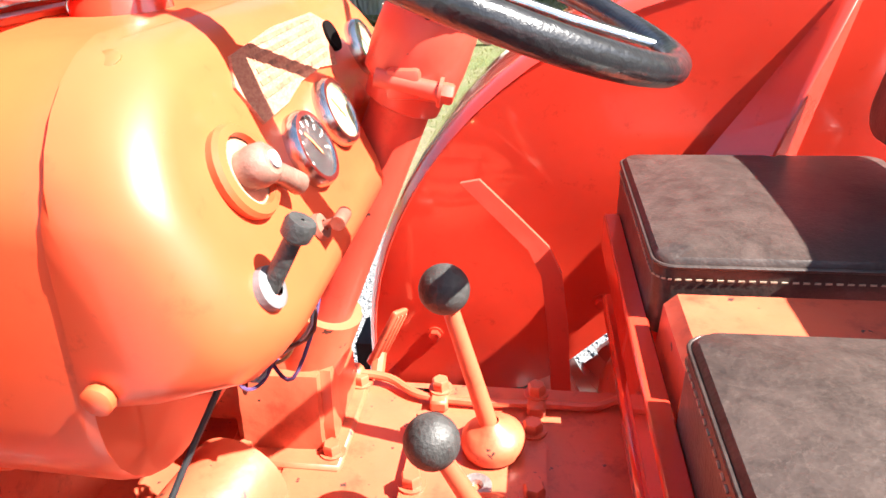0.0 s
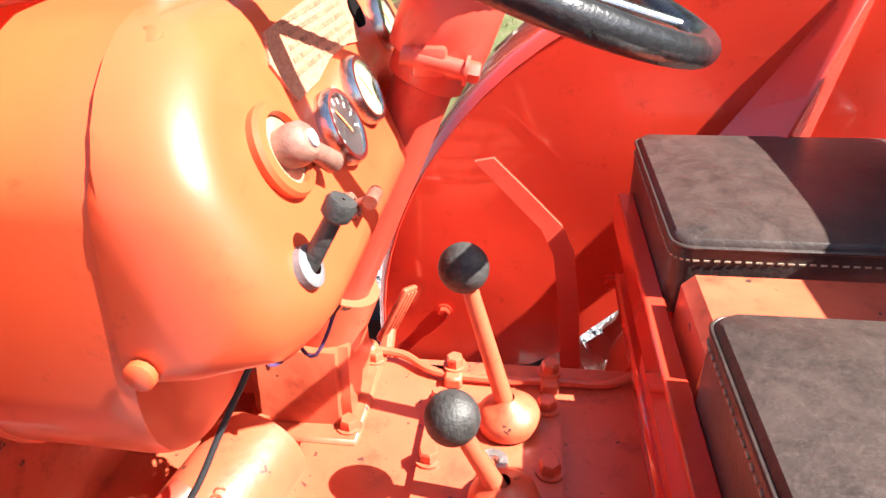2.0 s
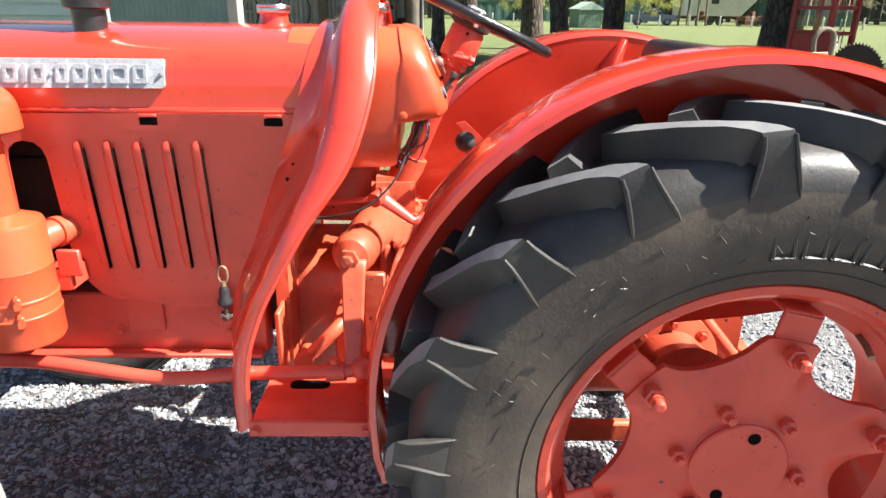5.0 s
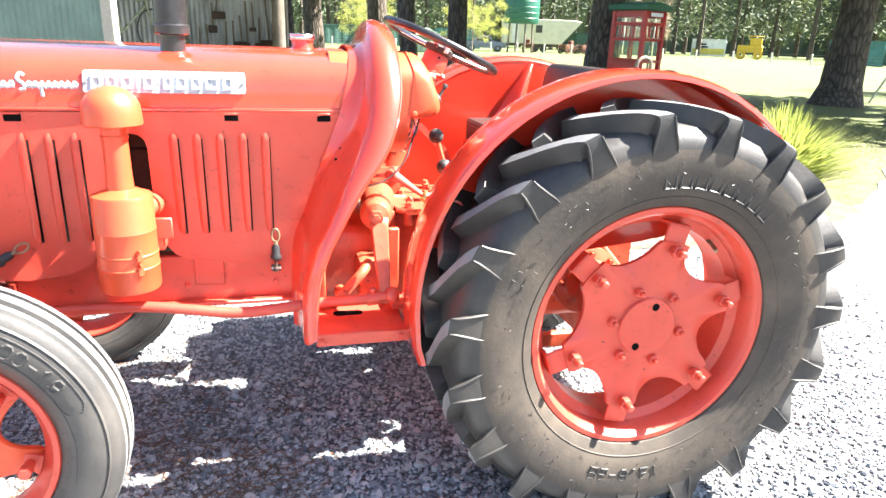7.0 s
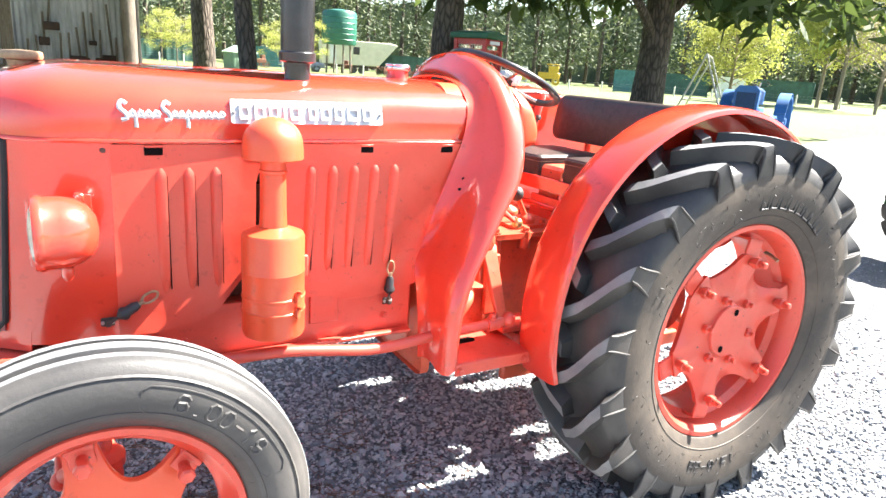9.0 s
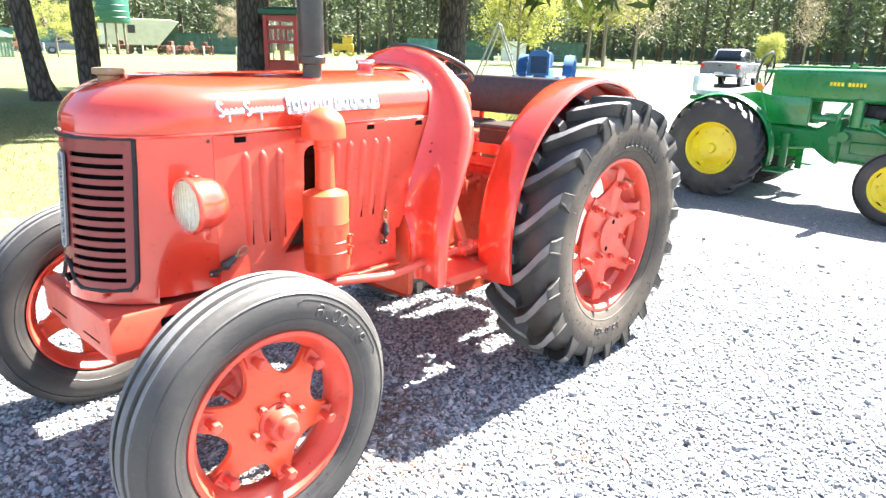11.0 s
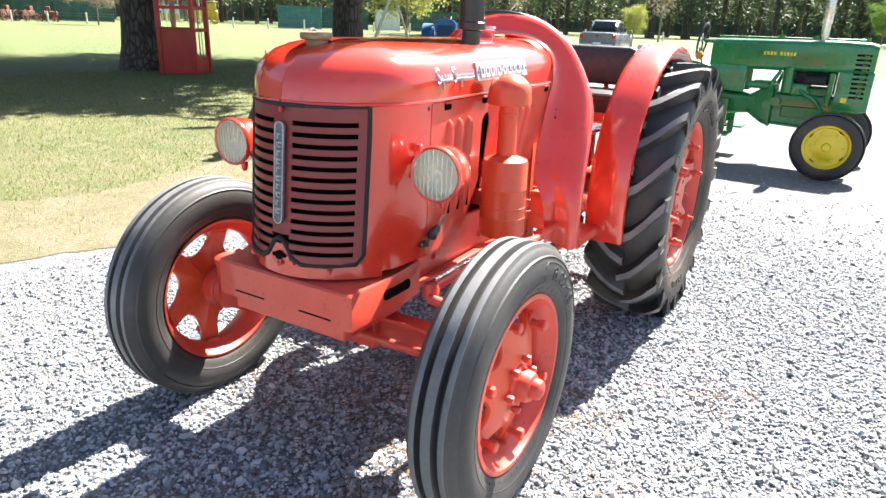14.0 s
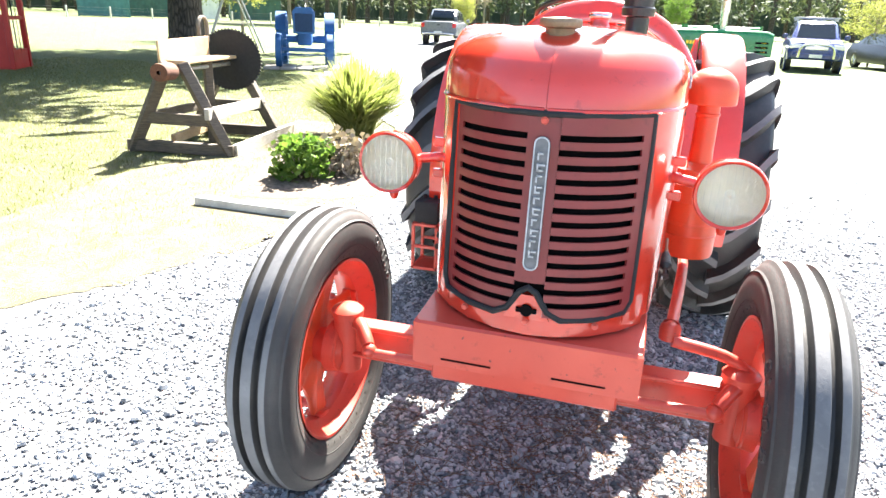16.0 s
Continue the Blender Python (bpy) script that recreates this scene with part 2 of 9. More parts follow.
def sheet(bm, grid, thick, mat=0, wrap=False):
    """A curved sheet with thickness from a grid of points (rows of equal length)."""
    g = [[Vector(p) for p in row] for row in grid]
    R, C = len(g), len(g[0])

    def normal(i, j):
        a = g[min(i + 1, R - 1)][j] - g[max(i - 1, 0)][j]
        b = g[i][min(j + 1, C - 1)] - g[i][max(j - 1, 0)]
        n = a.cross(b)
        return n.normalized() if n.length > 1e-9 else Vector((0, 0, 1))

    top = [[bm.verts.new(g[i][j]) for j in range(C)] for i in range(R)]
    low = [[bm.verts.new(g[i][j] - normal(i, j) * thick) for j in range(C)] for i in range(R)]
    for i in range(R - 1):
        for j in range(C - 1):
            bm.faces.new((top[i][j], top[i][j + 1], top[i + 1][j + 1], top[i + 1][j])).material_index = mat
            bm.faces.new((low[i][j], low[i + 1][j], low[i + 1][j + 1], low[i][j + 1])).material_index = mat
    rim = [(i, 0) for i in range(R)] + [(R - 1, j) for j in range(1, C)] + [(i, C - 1) for i in range(R - 2, -1, -1)] + [(0, j) for j in range(C - 2, 0, -1)]
    for (a, b), (c, d) in zip(rim, rim[1:] + rim[:1]):
        bm.faces.new((top[a][b], low[a][b], low[c][d], top[c][d])).material_index = mat
    return bm


def prism(bm, outline, axis, lo, hi, bevel=0.0):
    """A flat outline (pairs) pushed along an axis: x -> (y, z), y -> (x, z), z -> (x, y)."""
    put = {"x": lambda a, b, h: (h, a, b), "y": lambda a, b, h: (a, h, b), "z": lambda a, b, h: (a, b, h)}[axis]
    vs = rings(bm, [[put(a, b, lo) for a, b in outline], [put(a, b, hi) for a, b in outline]], True, True, True)
    if bevel:
        edges = list({e for row in vs for v in row for e in v.link_edges})
        bmesh.ops.bevel(bm, geom=edges, offset=bevel, segments=1, affect="EDGES")
    return bm


def rounded(w, h, r, k=4, cx=0.0, cy=0.0):
    """A rounded rectangle outline."""
    out = []
    for sx, sy, a0 in ((1, 1, 0), (-1, 1, 90), (-1, -1, 180), (1, -1, 270)):
        for s in range(k + 1):
            a = radians(a0 + 90 * s / k)
            out.append((cx + sx * (w / 2 - r) + r * math.cos(a), cy + sy * (h / 2 - r) + r * math.sin(a)))
    return out


def B():
    return bmesh.new()


def bolts(parent, mat, places, axis, r, h, name="bolt", washer=True, n=6):
    """Bolts or screws, each a part of its own on one mesh."""
    me = finish(name, bolt(B(), (0, 0, 0), axis, r, h, washer, n), mat)
    for p in places:
        ob = new(name, me)
        ob.parent, ob.location = parent, p


def holes(parent, places, axis, r, name="hole"):
    # each hole is a thin disc coloured as the shade inside it
    me = finish(name, cyl(B(), (0, 0, 0), Vector(axis).normalized() * 0.002, r, n=10), OPENING_SHADE)
    for p in places:
        ob = new(name, me)
        ob.parent, ob.location = parent, p


# ---- the red tractor ----
# Forward is -x, the rear axle stands over x = 0, the ground is z = 0.
tractor = thing("vintage_tractor", "bright red vintage farm tractor parked on grey gravel", "tractor")
NOSE = lambda z: -2.074 - 0.088 * (1.184 - z)


def hood_half(x, z=1.18):
    return 0.262 + 0.028 * min(1.0, max(0.0, (-0.9 - x) / 0.8)) - 0.08 * max(0.0, -1.70 - x)


# nose outline in plan, from the middle to the side, as (set back from the front, side)
NOSE_PLAN = [(0.0, 0.0), (0.012, 0.075), (0.045, 0.145), (0.085, 0.190), (0.112, 0.216), (0.150, 0.246), (0.20, 0.268), (0.27, 0.282), (0.36, 0.288)]


def grille_x(y, z):
    a = abs(y)
    for (d0, y0), (d1, y1) in zip(NOSE_PLAN, NOSE_PLAN[1:]):
        if a <= y1:
            f = (a - y0) / (y1 - y0)
            return NOSE(z) + d0 + (d1 - d0) * (f * f * 0.4 + f * 0.6)
    return NOSE(z) + 0.36


# hood top: a ridge that runs from the cowl to the rounded nose
bm = B()
SECT = [(1.0, 0.0), (1.0, 0.30), (0.985, 0.48), (0.93, 0.65), (0.82, 0.775), (0.66, 0.88), (0.45, 0.952), (0.22, 0.989), (0.0, 1.0)]
grid = []
for x in [-0.80 - 0.05 * k for k in range(21)]:
    w = hood_half(x)
    half = [(x, -w * a, 1.178 + 0.164 * b) for a, b in SECT]
    grid.append(half + [(px, -py, pz) for px, py, pz in half[-2::-1]])
# one sheet: straight sections, then the dome as a fan of rows that all start on the belt line
nose_rows = []
for s in range(1, 13):
    # s runs from the last straight section to the front
    t = s / 12
    row = []
    for j in range(17):
        a, b = SECT[j] if j < 9 else SECT[16 - j]
        sgn = -1 if j < 8 else 1
        # polar: the height fraction b fixes how far forward this line of the dome reaches
        reach = (1 - b ** 2.6) ** 0.5 if b < 1 else 0.0
        i = 1 + t * (len(NOSE_PLAN) - 2)
        i0 = int(min(i, len(NOSE_PLAN) - 2))
        d0, y0 = NOSE_PLAN[::-1][i0]
        d1, y1 = NOSE_PLAN[::-1][i0 + 1]
        f = i - i0
        d, y = d0 + (d1 - d0) * f, y0 + (y1 - y0) * f
        bx = NOSE(1.18) + d
        row.append((-1.80 + (bx + 1.80) * reach if bx < -1.80 else bx, sgn * y * a, 1.178 + 0.164 * b))
    nose_rows.append(row)
sheet(bm, grid + nose_rows, 0.004)
bmesh.ops.remove_doubles(bm, verts=bm.verts[:], dist=0.0005)
# no wall where the two halves of the nose meet
bmesh.ops.delete(bm, geom=[f for f in bm.faces if all(abs(v.co.y) < 0.007 and v.co.x < -1.79 for v in f.verts)], context="FACES_ONLY")
hood = part("hood", bm, RED, tractor, "glossy orange-red rounded hood")
# folded bead where the hood top ends
bm = B()
for s in (-1, 1):
    pts = [(x, s * (hood_half(x) + 0.003), 1.180) for x in (-0.83, -1.0, -1.2, -1.4, -1.6, -1.70)]
    pts += [(NOSE(1.18) + d - 0.003, s * (y + 0.003), 1.180) for d, y in NOSE_PLAN[::-1][1:]]
    tube(bm, pts, 0.0055, 8)
part("bead", bm, RED, hood)

# radiator shell: side cheeks that wrap round to the grille
for s in (-1, 1):
    bm = B()
    rows = []
    for z in (0.705, 0.80, 0.95, 1.08, 1.178):
        rows.append([(NOSE(z) + d, s * y * (1 - 0.05 * (1.178 - z)), z) for d, y in [(0.104, 0.208)] + NOSE_PLAN[4:-2] + [(-1.79 - NOSE(z), 0.2835), (-1.762 - NOSE(z), 0.2855)]])
    sheet(bm, rows if s < 0 else [r[::-1] for r in rows], 0.004)
    shell = part("radiator_shell", bm, RED, tractor)

# grille: slotted bowed panel, built as bars between the slots
bm = B()
ROWS_G = 13
Z0, Z1 = 0.735, 1.172
pitch_g = (Z1 - Z0 - 0.045) / ROWS_G


def strip(bm, y0, y1, z0, z1, out=0.0, thick=0.006):
    n = max(2, int(abs(y1 - y0) / 0.03) + 1)
    rows = [[(grille_x(y0 + (y1 - y0) * k / n, z) - out, y0 + (y1 - y0) * k / n, z) for k in range(n + 1)] for z in (z0, (z0 + z1) / 2, z1)]
    sheet(bm, rows, thick)


for s in (-1, 1):
    edges = [Z0]
    for k in range(ROWS_G):
        lo = Z0 + 0.022 + k * pitch_g
        # bars between slots; the slots are dark gaps
        strip(bm, s * 0.034, s * 0.196, edges[-1], lo)
        edges.append(lo + 0.0135)
    strip(bm, s * 0.034, s * 0.196, edges[-1], Z1)
    strip(bm, s * 0.196, s * 0.216, Z0, Z1)
strip(bm, -0.034, 0.034, Z0 + 0.075, Z1)
grille = part("grille", bm, RED_DARK, tractor, "dark maroon slotted grille")
# near-black sheet: the shade behind the grille bars is put into its colour
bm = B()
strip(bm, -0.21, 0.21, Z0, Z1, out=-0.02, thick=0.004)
part("grille_shade_backing", bm, OPENING_SHADE, grille)
# black rubber trim round the grille, with the notch over the crank hole
bm = B()
line = []
for y in (-0.216, -0.15, -0.07, 0.0, 0.07, 0.15, 0.216):
    line.append((grille_x(y, Z1) - 0.004, y, Z1 + 0.002))
for z in (1.10, 0.98, 0.86, 0.76):
    line.append((grille_x(0.218, z) - 0.004, 0.218, z))
for y, z in ((0.205, Z0), (0.14, Z0 - 0.004), (0.075, Z0 - 0.004), (0.045, Z0 + 0.012), (0.018, Z0 + 0.055), (0.0, Z0 + 0.066), (-0.018, Z0 + 0.055), (-0.045, Z0 + 0.012), (-0.075, Z0 - 0.004), (-0.14, Z0 - 0.004), (-0.205, Z0)):
    line.append((grille_x(y, z) - 0.004, y, z))
for z in (0.76, 0.86, 0.98, 1.10):
    line.append((grille_x(-0.218, z) - 0.004, -0.218, z))
line.append(line[0])
tube(bm, line, 0.0075, 8)
part("grille_trim", bm, BLACK_MATT, grille, "black rubber edging")
# apron below, with the starting-handle hole
bm = B()
rows = [[(grille_x(y, z) + 0.004, y, z) for y in (-0.25, -0.2, -0.14, -0.07, 0, 0.07, 0.14, 0.2, 0.25)] for z in (0.688, 0.735)]
sheet(bm, rows, 0.004)
pts = [(-0.052, Z0 - 0.01), (-0.016, Z0 + 0.048), (0.016, Z0 + 0.048), (0.052, Z0 - 0.01)]
rings(bm, [[(grille_x(y, z) - 0.004, y, z) for y, z in pts], [(grille_x(y, z) + 0.02, y, z) for y, z in pts]], True, True, True)
part("apron", bm, RED, shell)
# black plug and bar stand in for the shade in the handle hole
bm = B()
cyl(bm, (NOSE(0.745) - 0.0065, 0, 0.748), (NOSE(0.745) + 0.01, 0, 0.748), 0.0135, n=16)
box(bm, (NOSE(0.745) - 0.003, 0, 0.748), (0.008, 0.046, 0.009))
part("crank_hole", bm, OPENING_SHADE, shell)
bolts(shell, RED_DULL, [(grille_x(y, z) - 0.004, y, z) for y, z in ((0, 1.160), (0, Z0 - 0.012), (0.15, Z0 - 0.02), (-0.15, Z0 - 0.02))], (-1, 0, 0), 0.006, 0.005, "screw", n=10)
# upright name badge on the grille: raised bars stand for its letters
bm = B()
for z0, z1, w in ((0.842, 1.128, 0.0165),):
    out = rounded(2 * w, z1 - z0, 0.016, 5, 0, (z0 + z1) / 2)
    rings(bm, [[(NOSE(z) - 0.003, y, z) for y, z in out], [(NOSE(z) - 0.009, y, z) for y, z in out]], True, True, True)
badge_up = part("grille_badge", bm, ALLOY_DARK, grille, "narrow cast alloy badge")
bm = B()
out, inn = rounded(0.033, 0.286, 0.016, 5, 0, 0.985), rounded(0.027, 0.280, 0.013, 5, 0, 0.985)
rings(bm, [[(NOSE(z) - 0.009, y, z) for y, z in out], [(NOSE(z) - 0.0125, y, z) for y, z in out], [(NOSE(z) - 0.0125, y, z) for y, z in inn], [(NOSE(z) - 0.009, y, z) for y, z in inn]])
part("badge_rim", bm, ALLOY, badge_up)
for k in range(10):
    z = 1.088 - k * 0.0232
    bm = B()
    w = 0.019 if k % 3 else 0.015
    box(bm, (NOSE(z) - 0.011, 0.005, z), (0.005, 0.0035, 0.016))
    box(bm, (NOSE(z) - 0.011, -0.004 if k % 2 else 0.0, z + 0.0055), (0.005, w * 0.7, 0.0035))
    if k % 2:
        box(bm, (NOSE(z) - 0.011, 0.0, z - 0.006), (0.005, w * 0.7, 0.0035))
    part("raised_bar", bm, ALLOY, badge_up)

# engine side panels with pressed louvres
LOUV_L = [-1.664, -1.602, -1.540]
LOUV_R = [-1.297 + 0.0612 * k for k in range(5)]
PANEL_F = [(-1.768, 1.173), (-1.405, 1.173), (-1.405, 1.116), (-1.424, 1.111), (-1.438, 1.097), (-1.443, 1.075), (-1.446, 0.890), (-1.470, 0.840), (-1.507, 0.792), (-1.545, 0.744), (-1.608, 0.718), (-1.70, 0.708), (-1.773, 0.712)]
PANEL_R = [(-1.405, 1.173), (-0.815, 1.173), (-0.785, 1.12), (-0.835, 1.00), (-0.890, 0.86), (-0.945, 0.738), (-0.99, 0.728), (-1.040, 0.722), (-1.092, 0.711), (-1.165, 0.714), (-1.236, 0.732), (-1.290, 0.735), (-1.322, 0.750), (-1.344, 0.779), (-1.366, 0.840), (-1.367, 1.075), (-1.372, 1.097), (-1.386, 1.111), (-1.405, 1.116)]


def side_y(z):
    return 0.272 - 0.050 * (1.17 - z) / 0.45


def panel_y(x, z):
    if x <= -1.405:
        # the front panel stands flush with the radiator shell
        return 0.272 - 0.008 * (1.17 - z) / 0.45 + 0.016 * min(1.05, (-0.9 - x) / 0.8)
    return side_y(z) + 0.016 * max(0, min(1.05, (-0.9 - x) / 0.8))


for s in (-1, 1):
    for outline, slots, cuts in ((PANEL_F, LOUV_L, (-1.678, -1.43)), (PANEL_R, LOUV_R, (-1.141, -0.886))):
        bm = B()
        rings(bm, [[(x, s * (panel_y(x, z) + e), z) for x, z in outline] for e in (-0.002, 0.0025)], True, True, True)
        pan = part("side_panel", bm, RED_DULL, tractor, "brick-red louvred engine side panel with worn paint")
        for x in slots:
            bm = B()
            lo, top = 0.822, 1.112
            rows = []
            for z, h, wd in ((lo - 0.012, 0.0, 0.001), (lo, 0.004, 0.008), (lo + 0.03, 0.009, 0.012), (0.95, 0.012, 0.014), (top - 0.02, 0.013, 0.014), (top - 0.005, 0.010, 0.012), (top + 0.006, 0.0, 0.004)):
                y = panel_y(x, z) + 0.002
                rows.append([(x - wd, s * y, z), (x - 0.6 * wd, s * (y + 0.7 * h), z), (x, s * (y + h), z), (x + wd * 0.75, s * (y + 0.96 * h), z)])
            rings(bm, rows, closed=False)
            lv = part("louvre", bm, RED_DULL, pan)
            # dark strip painted as the shade under the louvre's open edge
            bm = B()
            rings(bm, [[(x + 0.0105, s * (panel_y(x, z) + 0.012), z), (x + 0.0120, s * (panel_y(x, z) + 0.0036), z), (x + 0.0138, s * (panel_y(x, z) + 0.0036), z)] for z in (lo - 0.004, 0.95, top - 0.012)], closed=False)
            part("louvre_slot_shade", bm, OPENING_SHADE, lv)
        for x in cuts:
            # black box on the panel, painted shade in place of a cut slot
            bm = B()
            box(bm, (x, s * panel_y(x, 1.158), 1.158), (0.040, 0.010, 0.020), 0.002)
            hs = part("hinge_slot", bm, OPENING_SHADE, pan)
            part("hinge_leaf", box(B(), (x, s * (panel_y(x, 1.168) + 0.004), 1.169), (0.036, 0.006, 0.006), 0.001), RED_DULL, hs)
    part("belt_strip", tube(B(), [(x, s * (panel_y(x, 1.176) - 0.004), 1.177) for x in (-1.768, -1.4, -1.1, -0.82)], 0.0045, 6), RED_DULL, tractor)
    bolts(tractor, RUST_DARK, [(x, s * (y - 0.002), z) for x, y, z in ((-1.782, 0.2845, 1.160), (-1.784, 0.280, 0.993), (-1.786, 0.277, 0.805))], (0, s, 0), 0.0062, 0.005, "screw", True, 10)
# intake elbow and bracket (left side only)
bm = B()
tube(bm, smooth_line([(-1.35, -0.22, 0.915), (-1.375, -0.275, 0.915), (-1.40, -0.33, 0.905)], 5), 0.03, 16)
lathe(bm, [(0.034, 0), (0.034, 0.016)], (-1.372, -0.268, 0.915), (-0.3, -1, 0), 20, cap=True)
part("intake_elbow", bm, RED_CAST, tractor)
bm = B()
box(bm, (-1.375, -0.27, 0.815), (0.07, 0.09, 0.05), 0.004)
box(bm, (-1.34, -0.31, 0.855), (0.05, 0.012, 0.06), 0.003)
part("cleaner_bracket", bm, RED_DULL, tractor)

# air cleaner canister
AC = Vector((-1.425, -0.372, 0))
bm = B()
prof = [(0.001, 0.700), (0.05, 0.702), (0.074, 0.708), (0.0775, 0.716), (0.0775, 0.770), (0.079, 0.772), (0.079, 0.776), (0.077, 0.778)]
prof += [(0.0765, 0.806), (0.0785, 0.808), (0.0785, 0.812), (0.0765, 0.814), (0.0765, 0.872), (0.0775, 0.874), (0.0765, 0.876), (0.0765, 0.962), (0.073, 0.970), (0.040, 0.983), (0.035, 0.986)]
lathe(bm, prof, AC, (0, 0, 1), 48)
canister = part("air_cleaner", bm, RED_DASH, tractor, "orange-red round air cleaner canister")
bm = B()
lathe(bm, [(0.034, 0.984), (0.032, 1.02), (0.031, 1.115), (0.0335, 1.117), (0.0335, 1.124), (0.031, 1.126), (0.031, 1.16)], AC, (0, 0, 1), 32)
part("neck", bm, RED_DASH, canister)
bm = B()
prof = [(0.03, 1.152), (0.069, 1.150), (0.072, 1.153), (0.072, 1.168), (0.0705, 1.185)]
prof += [(0.0705 * math.cos(a), 1.187 + 0.062 * math.sin(a)) for a in [k * math.pi / 2 / 8 for k in range(1, 9)]]
lathe(bm, prof, AC, (0, 0, 1), 40)
part("mushroom_cap", bm, RED_DASH, canister)
bm = B()
for z in (0.815, 0.775):
    ang = radians(-60)
    c = AC + Vector((0.079 * math.cos(ang), 0.079 * math.sin(ang), z))
    box(bm, c, (0.014, 0.016, 0.026), 0.002, Matrix.Rotation(ang, 3, "Z"))
    cyl(bm, c + Vector((0, 0, 0.016)), c + Vector((0.008, -0.014, 0.016)), 0.004, n=8)
part("clips", bm, RED_DASH, canister)

# exhaust pipe through its hole in the hood
bm = B()
EX = Vector((-1.293, -0.145, 0))
lathe(bm, [(0.034, 1.30), (0.034, 1.372), (0.048, 1.376), (0.049, 1.398), (0.0445, 1.402), (0.0435, 2.15), (0.040, 2.15), (0.040, 1.40)], EX, (0, 0, 1), 32)
exhaust = part("exhaust_pipe", bm, BLACK_PAINT, tractor, "glossy black upright exhaust pipe")
bm = B()
out = [[(EX.x + 0.070 * f * math.cos(a), EX.y - 0.006 + 0.070 * f * math.sin(a)) for a in [k * 2 * math.pi / 28 for k in range(28)]] for f in (1.0, 0.8, 0.55, 0.3, 0.05)]


def crown_z(x, y):
    w = hood_half(x)
    a = min(abs(y) / w, 1.0)
    for (a1, b1), (a0, b0) in zip(SECT, SECT[1:]):
        if a0 <= a <= a1 and a1 > a0:
            return 1.178 + 0.164 * (b0 + (b1 - b0) * (a - a0) / (a1 - a0))
    return 1.178


# black cap laid on the hood stands in for the dark of the hole
rings(bm, [[(x, y, crown_z(x, y) - 0.01) for x, y in out[0]]] + [[(x, y, crown_z(x, y) + 0.0035) for x, y in o] for o in out], True, True, True)
part("exhaust_hole", bm, OPENING_SHADE, tractor)

# filler caps
for cx, cy, z0, r, name, mat_n in ((-0.928, -0.012, 1.345, 0.036, "fuel_cap", 0), (-0.697, -0.028, 1.350, 0.037, "tank_cap", 0), (-1.925, 0.004, 1.325, 0.036, "radiator_cap", 1)):
    bm = B()
    if mat_n:
        lathe(bm, [(0.030, -0.03), (0.031, 0.008), (0.034, 0.018)], (cx, cy, z0), (0, 0, 1), 32)
        part("cap_neck", bm, BRASS_OLD, tractor)
        bm = B()
        lathe(bm, [(0.030, 0.012), (0.044, 0.016), (0.046, 0.020), (0.046, 0.030), (0.043, 0.034), (0.001, 0.037)], (cx, cy, z0), (0, 0, 1), 36)
        part(name, bm, BRASS_OLD, tractor, "tarnished brass radiator cap")
    else:
        lathe(bm, [(0.040, -0.02), (0.037, 0.0), (0.033, 0.006), (0.033, 0.026)], (cx, cy, z0), (0, 0, 1), 32)
        part("cap_neck", bm, RED, tractor)
        bm = B()
        lathe(bm, [(0.033, 0.022), (0.0385, 0.024), (0.040, 0.028), (0.040, 0.034), (0.0385, 0.037), (0.0395, 0.039), (0.038, 0.042), (0.026, 0.043), (0.024, 0.041), (0.001, 0.041)], (cx, cy, z0), (0, 0, 1), 36)
        part(name, bm, CHROME, tractor, "dull chromed filler cap")

